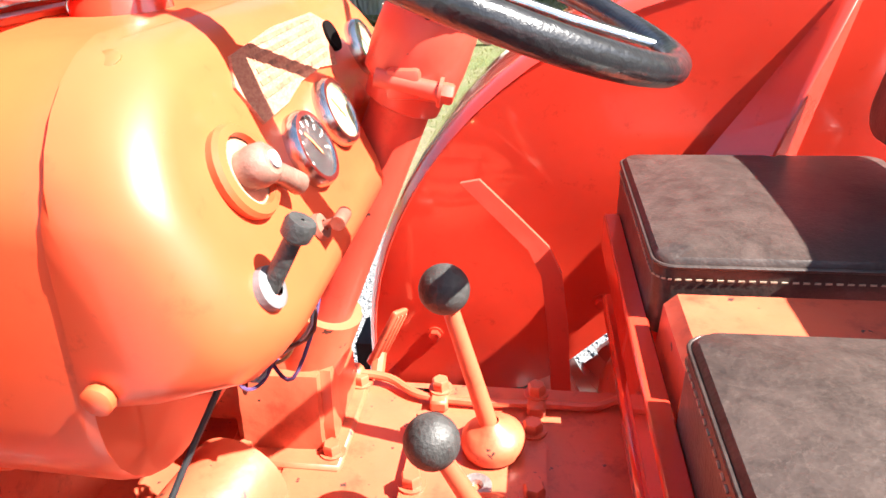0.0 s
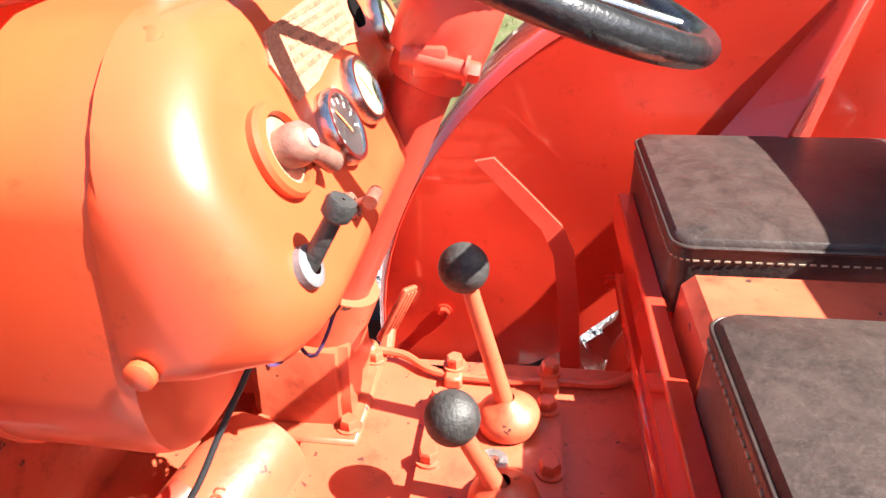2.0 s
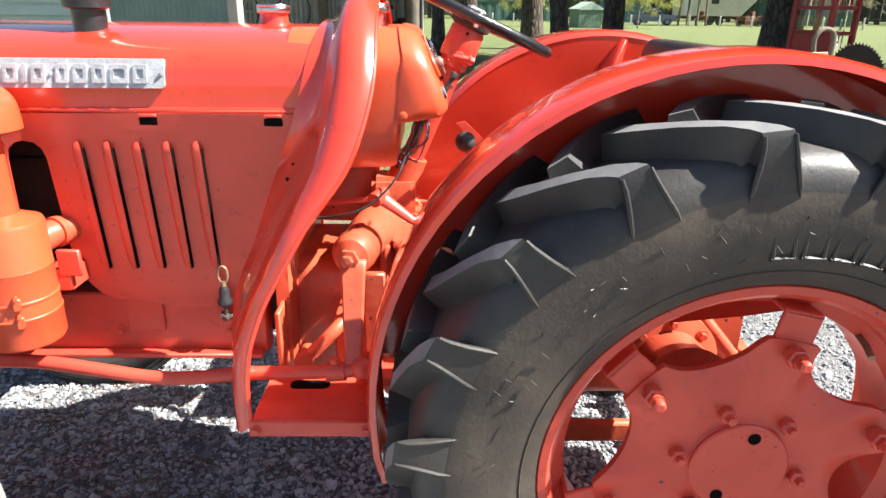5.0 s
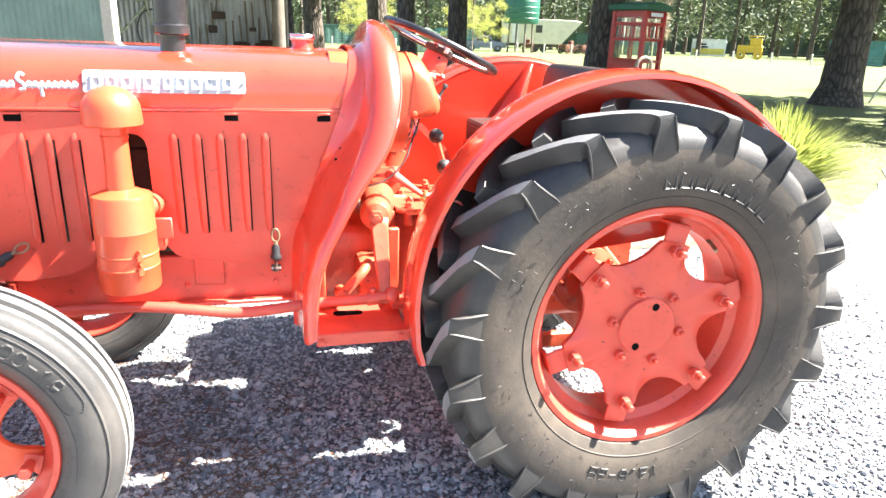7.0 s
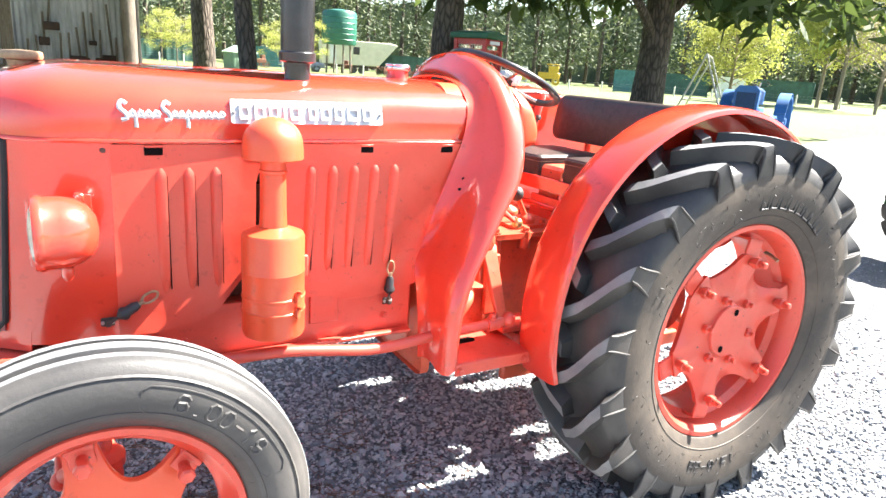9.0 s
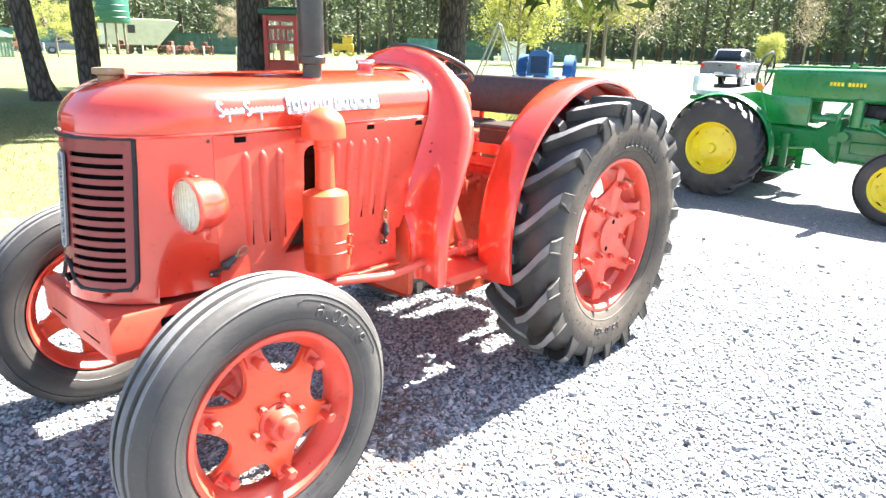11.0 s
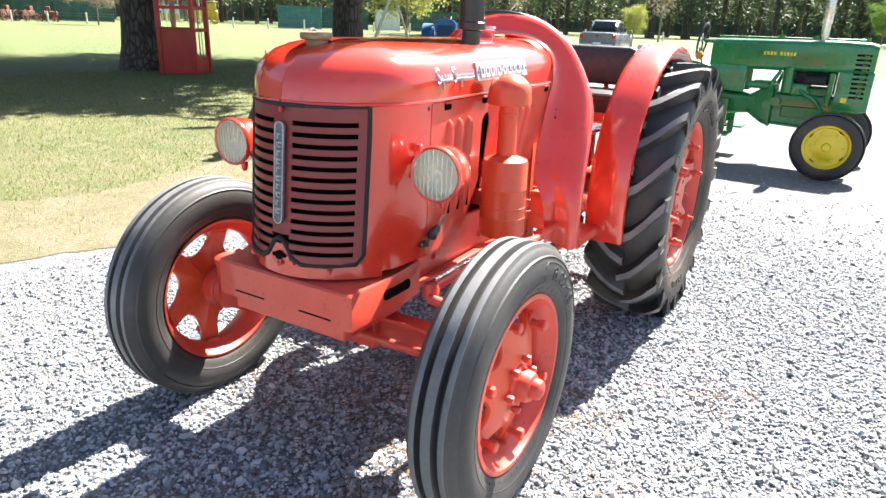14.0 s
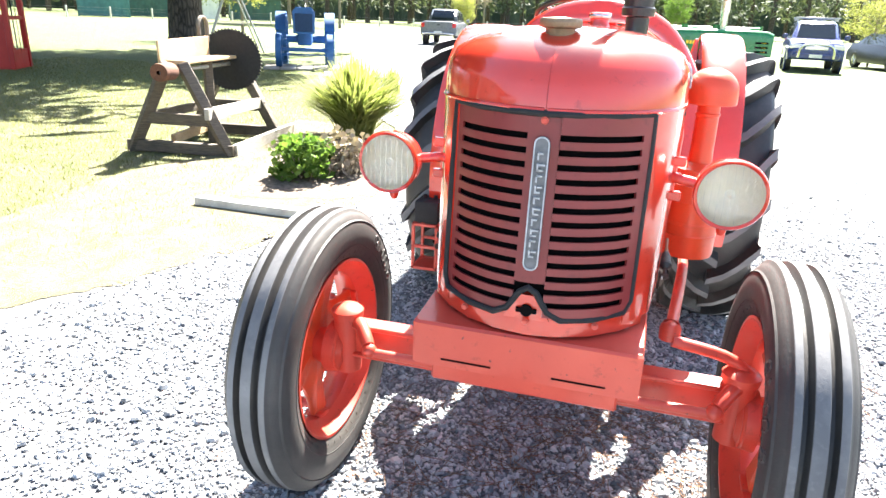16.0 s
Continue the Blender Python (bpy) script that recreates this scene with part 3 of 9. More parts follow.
# side name plates: cast plate with raised bars for its letters
for s in (-1, 1):
    bm = B()
    X0, X1, ZB, ZT = -1.503, -1.098, 1.224, 1.280
    yb = lambda z: 0.2725 - (z - 1.222) * 0.26
    out = rounded(X1 - X0, ZT - ZB, 0.006, 3, (X0 + X1) / 2, (ZB + ZT) / 2)
    rings(bm, [[(x, s * (hood_half(x) - 0.262 + yb(z) - 0.018), z) for x, z in out], [(x, s * (hood_half(x) - 0.262 + yb(z) + 0.003), z) for x, z in out]], True, True, True)
    plate = part("name_plate", bm, ALLOY, tractor, "silver cast alloy plate with raised bars")
    widths = [0.034, 0.034, 0.034, 0.015, 0.034, 0.009, 0.031, 0.034, 0.034, 0.042, 0.034]
    x = X0 + 0.016
    for k, w in enumerate(widths):
        bm = B()
        cx = x + w / 2
        yy = hood_half(cx) - 0.262
        zc = (ZB + ZT) / 2
        o = rounded(w - 0.007, 0.036 if w > 0.01 else 0.008, 0.002, 2, cx, zc)
        i = rounded(max(w - 0.020, 0.002), 0.018 if w > 0.02 else 0.002, 0.001, 2, cx, zc)
        f = lambda p, e: [(q, s * (yy + yb(zz) + e), zz) for q, zz in p]
        rings(bm, [f(o, 0.002), f(o, 0.0085), f(i, 0.0085), f(i, 0.002)])
        part("raised_bar", bm, ALLOY, plate)
        x += w + 0.0025
    for x in (X0 + 0.007, X1 - 0.007):
        bolts(plate, ALLOY_DARK, [(x, s * (hood_half(x) - 0.262 + yb(1.249) + 0.002), 1.249)], (0, s, 0.3), 0.004, 0.004, "rivet", False, 10)
    # script plates as flowing plain lines
    for X0s, L, n in ((-1.742, 0.082, 4), (-1.652, 0.136, 8)):
        ys = lambda x, z: hood_half(x) * float(np.interp((z - 1.178) / 0.164, [q[1] for q in SECT], [q[0] for q in SECT])) + 0.003
        bm = B()
        pts = [(X0s + 0.014, 1.262), (X0s + 0.004, 1.268), (X0s - 0.002, 1.255), (X0s + 0.010, 1.243), (X0s + 0.014, 1.232), (X0s + 0.002, 1.228)]
        tube(bm, smooth_line([(x, s * ys(x, z), z) for x, z in pts], 5), 0.0052, 6)
        w = (L - 0.016) / n
        line = []
        for k in range(n):
            x = X0s + 0.016 + w * k
            line += [(x, 1.234), (x + 0.5 * w, 1.248)]
        line.append((X0s + L, 1.240))
        tube(bm, smooth_line([(x, s * ys(x, z), z) for x, z in line], 4), 0.0046, 6)
        tube(bm, [(X0s + 0.38 * L, s * ys(X0s + 0.38 * L, 1.235), 1.235), (X0s + 0.38 * L, s * ys(X0s + 0.38 * L, 1.214), 1.212)], 0.005, 6)
        tube(bm, [(x, s * (ys(x, 1.237) - 0.001), 1.237) for x in (X0s + 0.010, X0s + 0.5 * L, X0s + L)], 0.0055, 6)
        part("script_plate", bm, ALLOY, tractor, "small silver script plate drawn as flowing lines")

# front weight block over the axle
bm = B()
out = [(-2.118, 0.250), (-2.112, 0.262), (-1.88, 0.268), (-1.76, 0.255), (-1.76, -0.255), (-1.88, -0.268), (-2.112, -0.262), (-2.118, -0.250)]
rings(bm, [[(x, y, 0.572) for x, y in out], [(x, y, 0.676) for x, y in out], [(x + (0.006 if x < -2 else 0), y * 0.985, 0.682) for x, y in out]], True, True, True)
weight = part("front_weight", bm, RED_DULL, tractor, "brick-red front weight block with scratched paint")
for s in (-1, 1):
    # slots are black inlays, their inner shade put into the colour
    bm = B()
    out = rounded(0.135, 0.032, 0.012, 4, -1.90, 0.632)
    rings(bm, [[(x, s * 0.2685, z) for x, z in out], [(x, s * 0.262, z) for x, z in out]], True, True, True)
    part("slot", bm, OPENING_SHADE, weight)
    bm = B()
    box(bm, (-2.117, s * 0.13, 0.592), (0.006, 0.12, 0.004))
    part("slot", bm, OPENING_SHADE, weight)
bm = B()
box(bm, (-1.95, 0, 0.545), (0.29, 0.44, 0.05), 0.006)
box(bm, (-1.80, 0, 0.515), (0.16, 0.20, 0.07), 0.01)
part("bumper_plate", bm, RED_DULL, tractor)

# chassis rails and engine
for s in (-1, 1):
    bm = B()
    box(bm, (-1.38, s * 0.193, 0.665), (0.86, 0.05, 0.155), 0.006)
    box(bm, (-1.42, s * 0.236, 0.592), (0.92, 0.03, 0.012), 0.003)
    box(bm, (-1.235, s * 0.222, 0.690), (0.085, 0.008, 0.085), 0.002)
    rail = part("chassis_rail", bm, RED_DULL, tractor)
    bolts(rail, RED_DULL, [(x, s * 0.218, 0.645) for x in (-1.62, -1.30, -1.04)], (0, s, 0), 0.009, 0.009)
# block fills the hood; its dark colour stands in for the shade inside
bm = B()
box(bm, (-1.36, 0, 0.835), (0.88, 0.34, 0.45), 0.03, seg=2)
box(bm, (-1.25, -0.02, 1.09), (0.60, 0.26, 0.12), 0.02)
part("engine", bm, RUST_DARK, tractor)
# core block coloured near-black as the unlit space inside the nose
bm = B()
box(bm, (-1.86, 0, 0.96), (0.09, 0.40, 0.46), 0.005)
part("radiator_core", bm, OPENING_SHADE, tractor)

# clutch housing and gearbox
def rings_of(loops):
    bm = B()
    rings(bm, loops, True, True, True)
    return bm


castings = []
for x0, x1, w0, w1, z0, z1 in ((-0.92, -0.66, 0.17, 0.17, 0.46, 0.80), (-0.665, -0.22, 0.155, 0.16, 0.45, 0.852), (-0.22, 0.25, 0.15, 0.15, 0.40, 0.80)):
    loops = []
    for x, w in ((x0, w0), (x1, w1)):
        o = rounded(2 * w, z1 - z0, 0.05, 5, 0.02, (z0 + z1) / 2)
        loops.append([(x, y, z) for y, z in o])
    castings.append(rings_of(loops))
gearbox = part("gearbox", castings[1], RED_CAST, tractor, "brush-painted red cast gearbox")
part("clutch_housing", castings[0], RED_CAST, gearbox)
part("final_drive_housing", castings[2], RED_CAST, gearbox)
bm = B()
box(bm, (-0.665, 0.01, 0.64), (0.035, 0.37, 0.42), 0.02, seg=2)
part("flange", bm, RED_CAST, gearbox)
bm = B()
box(bm, (-0.90, 0.0, 0.72), (0.03, 0.50, 0.60), 0.03, seg=2)
part("bulkhead", bm, RED_CAST, gearbox)
bm = B()
box(bm, (-0.785, 0.16, 0.92), (0.17, 0.16, 0.19), 0.02, seg=2)
part("side_housing", bm, RED_CAST, gearbox)
bm = B()
prism(bm, rounded(0.43, 0.335, 0.035, 5, -0.435, -0.022), "z", 0.838, 0.856, 0.006)
part("gearbox_top", bm, RED_CAST, gearbox)
bm = B()
prism(bm, rounded(0.152, 0.212, 0.022, 5, -0.437, -0.034), "z", 0.856, 0.868, 0.003)
cover = part("selector_cover", bm, RED_CAST, gearbox)
for x, y in ((-0.496, -0.124), (-0.379, -0.126), (-0.374, -0.037), (-0.376, 0.056), (-0.50, 0.056), (-0.501, -0.033)):
    bm = B()
    bolt(bm, (x, y, 0.868), (0, 0, 1), 0.0115, 0.013)
    part("bolt", bm, RED_CAST, cover)
for x, y in ((-0.372, -0.178), (-0.487, -0.176), (-0.606, -0.168), (-0.245, -0.13)):
    bm = B()
    cyl(bm, (x, y, 0.80), (x, y, 0.8590), 0.018, n=14)
    bolt(bm, (x, y, 0.8590), (0, 0, 1), 0.0125, 0.014)
    part("bolt", bm, RED_CAST, gearbox)
bm = B()
tube(bm, smooth_line([(-0.604, -0.120, 0.845), (-0.604, -0.121, 0.868), (-0.598, -0.125, 0.880), (-0.590, -0.130, 0.868), (-0.590, -0.131, 0.845)], 4), 0.0048, 8)
part("dipstick_ring", bm, RED_CAST, gearbox)
bm = B()
lathe(bm, [(0.016, 0.0), (0.016, 0.006), (0.007, 0.006), (0.006, 0.0)], (-0.433, -0.033, 0.868), (0, 0, 1), 20)
part("filler_plug", bm, STEEL, gearbox)
# gear levers
for base, tip, mat_k in (((-0.420, 0.026, 0.886), (-0.470, 0.047, 1.059), 0), ((-0.420, -0.084, 0.880), (-0.469, -0.077, 0.972), 1)):
    bm = B()
    lathe(bm, [(0.034, -0.014), (0.036, -0.004), (0.034, 0.004), (0.024, 0.013), (0.012, 0.018), (0.009, 0.022)], base, (-0.1, 0, 1), 28)
    d = Vector(tip) - Vector(base)
    tube(bm, [Vector(base) + d * 0.06, Vector(base) + d * 0.5, Vector(base) + d * 0.93], [0.0105, 0.0095, 0.0085], 14)
    lever = part("gear_lever", bm, RED_CAST, tractor)
    bm = B()
    ball(bm, tip, 0.0265, 28, 16)
    part("knob", bm, KNOB, lever, "worn black ball knob")

# steering box casting and column
SW_C, SW_N = Vector((-0.449, 0.078, 1.376)), Vector((0.40, 0.0, 0.917)).normalized()
COL = SW_N
bm = B()
base = SW_C - COL * 0.455
cyl(bm, base, SW_C - COL * 0.138, 0.030, 0.029, 28)
lathe(bm, [(0.030, 0.0), (0.036, 0.003), (0.037, 0.020), (0.044, 0.026), (0.045, 0.050), (0.043, 0.098), (0.036, 0.112), (0.02, 0.116)], SW_C - COL * 0.147, COL, 30)
col = part("steering_column", bm, RED_DULL, tractor)
bm = B()
k = SW_C - COL * 0.115 + Vector((0.0, -0.043, 0))
box(bm, k, (0.03, 0.02, 0.026), 0.004, seg=2)
cyl(bm, k + Vector((-0.024, -0.004, 0.006)), k + Vector((0.034, -0.004, -0.008)), 0.0085, n=12)
clamp = part("column_clamp", bm, RED_DULL, col)
bolts(clamp, RED_DULL, [k + Vector((0.03, -0.004, -0.007))], (1, 0, -0.2), 0.0095, 0.011)
holes(col, [SW_C - COL * 0.055 + Vector((0.0, -0.044, 0))], (0, -1, 0), 0.004)
bm = B()
R0 = SW_C - COL * 0.015
a, u, w = frame_of(SW_N)
u = Vector((1, 0, 0)) - SW_N * SW_N.x
u.normalize()
w = SW_N.cross(u)
pts = [R0 + (u * math.cos(2 * math.pi * k / 56) + w * math.sin(2 * math.pi * k / 56)) * 0.2035 for k in range(57)]
tube(bm, pts, 0.0125, 14, cap=False)
wheel = part("steering_wheel", bm, BLACK_PAINT, tractor, "black steering wheel with worn paint")
for k in range(3):
    ang = radians(8 + 120 * k)
    d = u * math.cos(ang) + w * math.sin(ang)
    bm = tube(B(), [R0 - SW_N * 0.012 + d * 0.03, R0 - SW_N * 0.008 + d * 0.11, R0 + d * 0.195], 0.006, 10)
    part("spoke", bm, CHROME, wheel, "bright steel spoke")
bm = B()
lathe(bm, [(0.02, -0.045), (0.036, -0.030), (0.050, -0.022), (0.052, -0.006), (0.040, 0.0), (0.03, 0.002)], R0, SW_N, 30, cap=True)
part("hub", bm, RUST_DARK, wheel, "dark worn hub")
bm = B()
lathe(bm, [(0.026, 0.0), (0.026, 0.020), (0.021, 0.025), (0.001, 0.025)], R0, SW_N, 6)
part("hub_nut", bm, STEEL, wheel, "bare steel hub nut")
bm = B()
box(bm, R0 - SW_N * 0.010 + Vector((0.012, -0.052, 0.004)), (0.058, 0.010, 0.036), 0.003, SW_N.to_track_quat("Z", "Y").to_matrix())
part("boss_plate", bm, WHITE, wheel, "white plate on the hub")
# steering box below
bm = B()
o = [(-0.715, 0.010), (-0.715, 0.145), (-0.602, 0.145), (-0.600, 0.014)]
rings(bm, [[(x, y, 0.835) for x, y in o], [(x * 0.99 - 0.005, y, 0.90) for x, y in o], [(x - 0.0, 0.078 + (y - 0.078) * 0.75, 0.965) for x, y in o]], True, True, True)
bmesh.ops.bevel(bm, geom=bm.edges[:], offset=0.012, segments=2, affect="EDGES")
cyl(bm, base - COL * 0.02, base + COL * 0.06, 0.043, 0.041, 24)
box(bm, (-0.655, 0.075, 0.852), (0.14, 0.175, 0.018), 0.004)
for x, y in ((-0.600, 0.012), (-0.596, 0.135), (-0.70, 0.0)):
    bolt(bm, (x, y, 0.860), (0, 0, 1), 0.011, 0.012)
part("steering_box", bm, RED_CAST, tractor)
# cross shaft, drop arm and drag link
bm = B()
lathe(bm, [(0.058, 0.0), (0.056, 0.10), (0.050, 0.12), (0.048, 0.20), (0.050, 0.205), (0.049, 0.235), (0.040, 0.255), (0.026, 0.262), (0.02, 0.265)], (-0.690, -0.035, 0.858), (-0.18, -1, 0.02), 32)
box(bm, (-0.63, -0.10, 0.83), (0.10, 0.05, 0.05), 0.012, seg=2)
shaft = part("cross_shaft_housing", bm, RED_CAST, tractor)
bm = B()
lathe(bm, [(0.024, 0.0), (0.024, 0.012), (0.014, 0.014), (0.014, 0.026), (0.001, 0.028)], (-0.736, -0.298, 0.863), (-0.18, -1, 0), 6)
part("castle_nut", bm, RED_CAST, shaft)
bm = B()
loops = []
for f, w, t in ((0.0, 0.030, 0.014), (0.15, 0.026, 0.013), (0.6, 0.022, 0.011), (0.92, 0.018, 0.011), (1.0, 0.020, 0.012)):
    c = Vector((-0.728, -0.292, 0.862)).lerp(Vector((-0.724, -0.395, 0.655)), f)
    loops.append([c + Vector((sx * w, sy * t, 0)) for sx, sy in ((-1, -1), (1, -1), (1, 1), (-1, 1))])
rings(bm, loops, True, True, True)
bmesh.ops.bevel(bm, geom=bm.edges[:], offset=0.004, segments=1, affect="EDGES")
part("drop_arm", bm, RED_CAST, shaft)
bm = B()
pts = smooth_line([(-0.700, -0.405, 0.648), (-0.83, -0.400, 0.638), (-0.95, -0.398, 0.634), (-1.06, -0.395, 0.622), (-1.16, -0.390, 0.618), (-1.28, -0.385, 0.634), (-1.42, -0.375, 0.648), (-1.62, -0.355, 0.638), (-1.80, -0.335, 0.622)], 5)
tube(bm, pts, 0.0155, 14)
ball(bm, (-0.705, -0.405, 0.65), 0.024)
cyl(bm, (-0.78, -0.402, 0.64), (-0.74, -0.404, 0.644), 0.021, n=16)
bolt(bm, (-0.762, -0.404, 0.66), (0, 0, 1), 0.012, 0.014)
ball(bm, (-1.815, -0.332, 0.615), 0.026)
lathe(bm, [(0.026, 0), (0.027, 0.03), (0.02, 0.045)], (-1.815, -0.332, 0.595), (0, 0, 1), 16)
part("drag_link", bm, RED_DULL, tractor)

# cowl: a flared hoop between the hood and the dash, down to the step on each side
OUT = [(-0.932, -0.478, 0.556), (-0.932, -0.478, 0.65), (-0.920, -0.476, 0.735), (-0.892, -0.469, 0.815), (-0.852, -0.460, 0.89), (-0.800, -0.446, 0.98), (-0.718, -0.412, 1.095), (-0.676, -0.345, 1.225), (-0.672, -0.250, 1.340), (-0.676, -0.135, 1.403), (-0.680, 0.0, 1.422)]
INN = [(-0.990, -0.360, 0.556), (-0.992, -0.354, 0.65), (-0.990, -0.336, 0.735), (-0.978, -0.292, 0.815), (-0.945, -0.276, 0.89), (-0.912, -0.274, 0.98), (-0.862, -0.274, 1.11), (-0.832, -0.275, 1.20), (-0.812, -0.245, 1.285), (-0.800, -0.150, 1.340), (-0.795, 0.0, 1.356)]
OUT = smooth_line(OUT + [(x, -y, z) for x, y, z in OUT[-2::-1]], 6)
INN = smooth_line(INN + [(x, -y, z) for x, y, z in INN[-2::-1]], 6)
bm = B()
grid = []
for a, b in zip(INN, OUT):
    side = Vector((0, b.y, b.z - 1.05))
    side = side.normalized() if side.length else Vector((0, 0, 1))
    row = []
    for f, bulge in ((0.0, 0.0), (0.12, -0.004), (0.28, -0.004), (0.42, 0.006), (0.56, 0.020), (0.70, 0.028), (0.84, 0.024), (0.94, 0.012), (1.0, 0.0)):
        row.append(a.lerp(b, f) + side * bulge + Vector((-0.5 * bulge, 0, 0)))
    grid.append(row)
sheet(bm, grid, 0.004)
cowl = part("cowl", bm, RED, tractor, "flared glossy red cowl hoop")
bm = B()
tube(bm, OUT, 0.006, 8)
part("rolled_edge", bm, RED, cowl)
for s in (-1, 1):
    holes(cowl, [(-0.842, s * 0.306, 1.075), (-0.856, s * 0.311, 1.045)], (-0.5, s, 0), 0.0045)

# tank and dash behind the cowl
bm = B()


def crown_drop(y, z, w):
    """The crown of tank and dash falls off towards the sides."""
    return 0.034 * (abs(y) / w) ** 2 * min(1.0, max(0.0, (z - 1.255) / 0.103))


def dash_ring(xt, xb, w, zt, zb, r=0.10):
    o = []
    r = min(r, 0.47 * (zt - zb))
    for y, z in rounded(2 * w, zt - zb, r, 7, 0, (zt + zb) / 2):
        # the crown is rounder than the underside
        f = (z - zb) / (zt - zb)
        z -= crown_drop(y, z, w)
        o.append((xb + (xt - xb) * f, y, z))
    return o


rings(bm, [dash_ring(-0.86, -0.86, 0.245, 1.352, 1.030), dash_ring(-0.618, -0.650, 0.2602, 1.3566, 1.042, 0.0965), dash_ring(-0.610, -0.638, 0.2597, 1.3561, 1.046, 0.0965), dash_ring(-0.607, -0.633, 0.245, 1.342, 1.060, 0.09)], True, True, True)
tank = part("fuel_tank", bm, RED_DASH, tractor)
loop = [Vector(p) for p in dash_ring(-0.742, -0.752, 0.2535, 1.3555, 1.036)]
part("tank_band", tube(B(), loop + [loop[0]], 0.0035, 8, cap=False), RED_DASH, tank)
DN, DU = Vector((0.919, 0, 0.395)), Vector((-0.395, 0, 0.919))
NOTCH = [(0.040, 0.0), (0.045, 0.012), (0.047, 0.045), (0.056, 0.062), (0.078, 0.068), (0.100, 0.062), (0.109, 0.045), (0.111, 0.012), (0.116, 0.0)]


def face_x(z):
    return -0.527 - 0.430 * (z - 1.200)


def dash_loop(back, w, zt, zb, r, seam=0.0):
    """One section of the dash pressing, notched below for the steering column."""
    top = rounded(2 * w, zt - zb, 0.098 - (0.264 - w), 7, 0, (zt + zb) / 2)
    low = rounded(2 * w, zt - zb, r, 7, 0, (zt + zb) / 2)
    out = []
    for y, z in top[:16] + low[16:24] + [(y, zb + h) for y, h in NOTCH] + low[24:]:
        z -= crown_drop(y, z, w)
        x = face_x(z) - back
        out.append((x + (-0.613 - 0.10 * (1.35 - z) - x) * seam, y, z))
    return out


bm = B()
rings(bm, [dash_loop(0, 0.2615, 1.358, 1.152, 0.012, 1.0), dash_loop(0.05, 0.264, 1.360, 1.157, 0.020, 0.40), dash_loop(0.030, 0.263, 1.359, 1.162, 0.040), dash_loop(0.017, 0.2585, 1.356, 1.167, 0.055), dash_loop(0.007, 0.2505, 1.350, 1.174, 0.060), dash_loop(0.002, 0.240, 1.343, 1.182, 0.060), dash_loop(0.0, 0.228, 1.335, 1.190, 0.055)], True, False, True)
dash = part("dashboard", bm, RED_DASH, tractor, "orange-red dash panel with gauges and worn plate")


def on_dash(y, z, off=0.0):
    """A point on the sloping dash face: y across, at the height z."""
    return Vector((face_x(z), y, z)) + DN * (0.001 + off)


CREAM = plain("cream_gauge_face", (0.24, 0.25, 0.16), 0.5, 0.2, 30)
for y, z, face in ((-0.081, 1.249, BLACK_MATT), (-0.004, 1.254, CREAM), (0.146, 1.279, CREAM)):
    bm = B()
    c = on_dash(y, z)
    lathe(bm, [(0.0285, -0.004), (0.029, 0.006), (0.027, 0.010), (0.0235, 0.010), (0.0225, 0.006)], c, DN, 36)
    g = part("gauge", bm, CHROME, dash, "small round gauge with chrome rim")
    bm = B()
    lathe(bm, [(0.0228, 0.0045), (0.001, 0.0045)], c, DN, 30)
    part("gauge_face", bm, face, g)
    bm = B()
    m3 = Matrix((Vector((0, 1, 0)), DU, DN)).transposed()
    if face is BLACK_MATT:
        for k in range(9):
            a = radians(205 - 28 * k)
            box(bm, c + DN * 0.005 + (Vector((0, math.cos(a), 0)) + DU * math.sin(a)) * 0.0185, (0.0016, 0.0045, 0.0006), 0, m3 @ Matrix.Rotation(a - math.pi / 2, 3, "Z"))
        part("dial_marks", bm, WHITE, g)
        bm = B()
    box(bm, c + DN * 0.0062 + DU * 0.003, (0.0022, 0.022, 0.0012), 0, m3 @ Matrix.Rotation(0.5, 3, "Z"))
    part("needle", bm, plain("orange_needle", (0.55, 0.16, 0.05), 0.5, 0.1, 20), g)
    bm = B()
    lathe(bm, [(0.0236, 0.0082), (0.001, 0.0092)], c, DN, 24)
    part("gauge_glass", bm, GLASS, g).visible_shadow = False
# switch with its lever
bm = B()
c = on_dash(-0.174, 1.267)
lathe(bm, [(0.029, -0.002), (0.030, 0.004), (0.028, 0.007), (0.0225, 0.008), (0.0215, 0.004)], c, DN, 36)
sw = part("light_switch", bm, RED_DASH, dash)
bm = B()
lathe(bm, [(0.022, 0.003), (0.001, 0.0035)], c, DN, 30)
part("switch_dial", bm, plain("painted_over_dial", (0.50, 0.22, 0.13), 0.5, 0.5, 60), sw)
bm = B()
lathe(bm, [(0.0125, 0.002), (0.0135, 0.012), (0.0125, 0.019), (0.009, 0.0225), (0.001, 0.0235)], c, DN, 24)
tube(bm, [c + DN * 0.011, c + DN * 0.013 + Vector((0, 0.016, 0)) - DU * 0.012, c + DN * 0.012 + Vector((0, 0.033, 0)) - DU * 0.026], [0.0085, 0.0068, 0.0078], 12)
part("switch_lever", bm, plain("worn_brown_switch", (0.20, 0.10, 0.075), 0.45, 0.45, 40, coat=0.2), sw)
bm = B()
cyl(bm, c + DN * 0.0225, c + DN * 0.0245, 0.0055, n=14)
part("switch_screw", bm, ALLOY, sw)
bm = B()
c = on_dash(-0.214, 1.213)
lathe(bm, [(0.0135, -0.002), (0.013, 0.003), (0.0095, 0.005), (0.006, 0.005)], c, DN, 24)
pk = part("pull_socket", bm, ALLOY_DARK, dash)
bm = B()
d = Vector((0.50, 0.10, 0.86)).normalized()
tube(bm, [c, c + d * 0.040], [0.0060, 0.0052], 12)
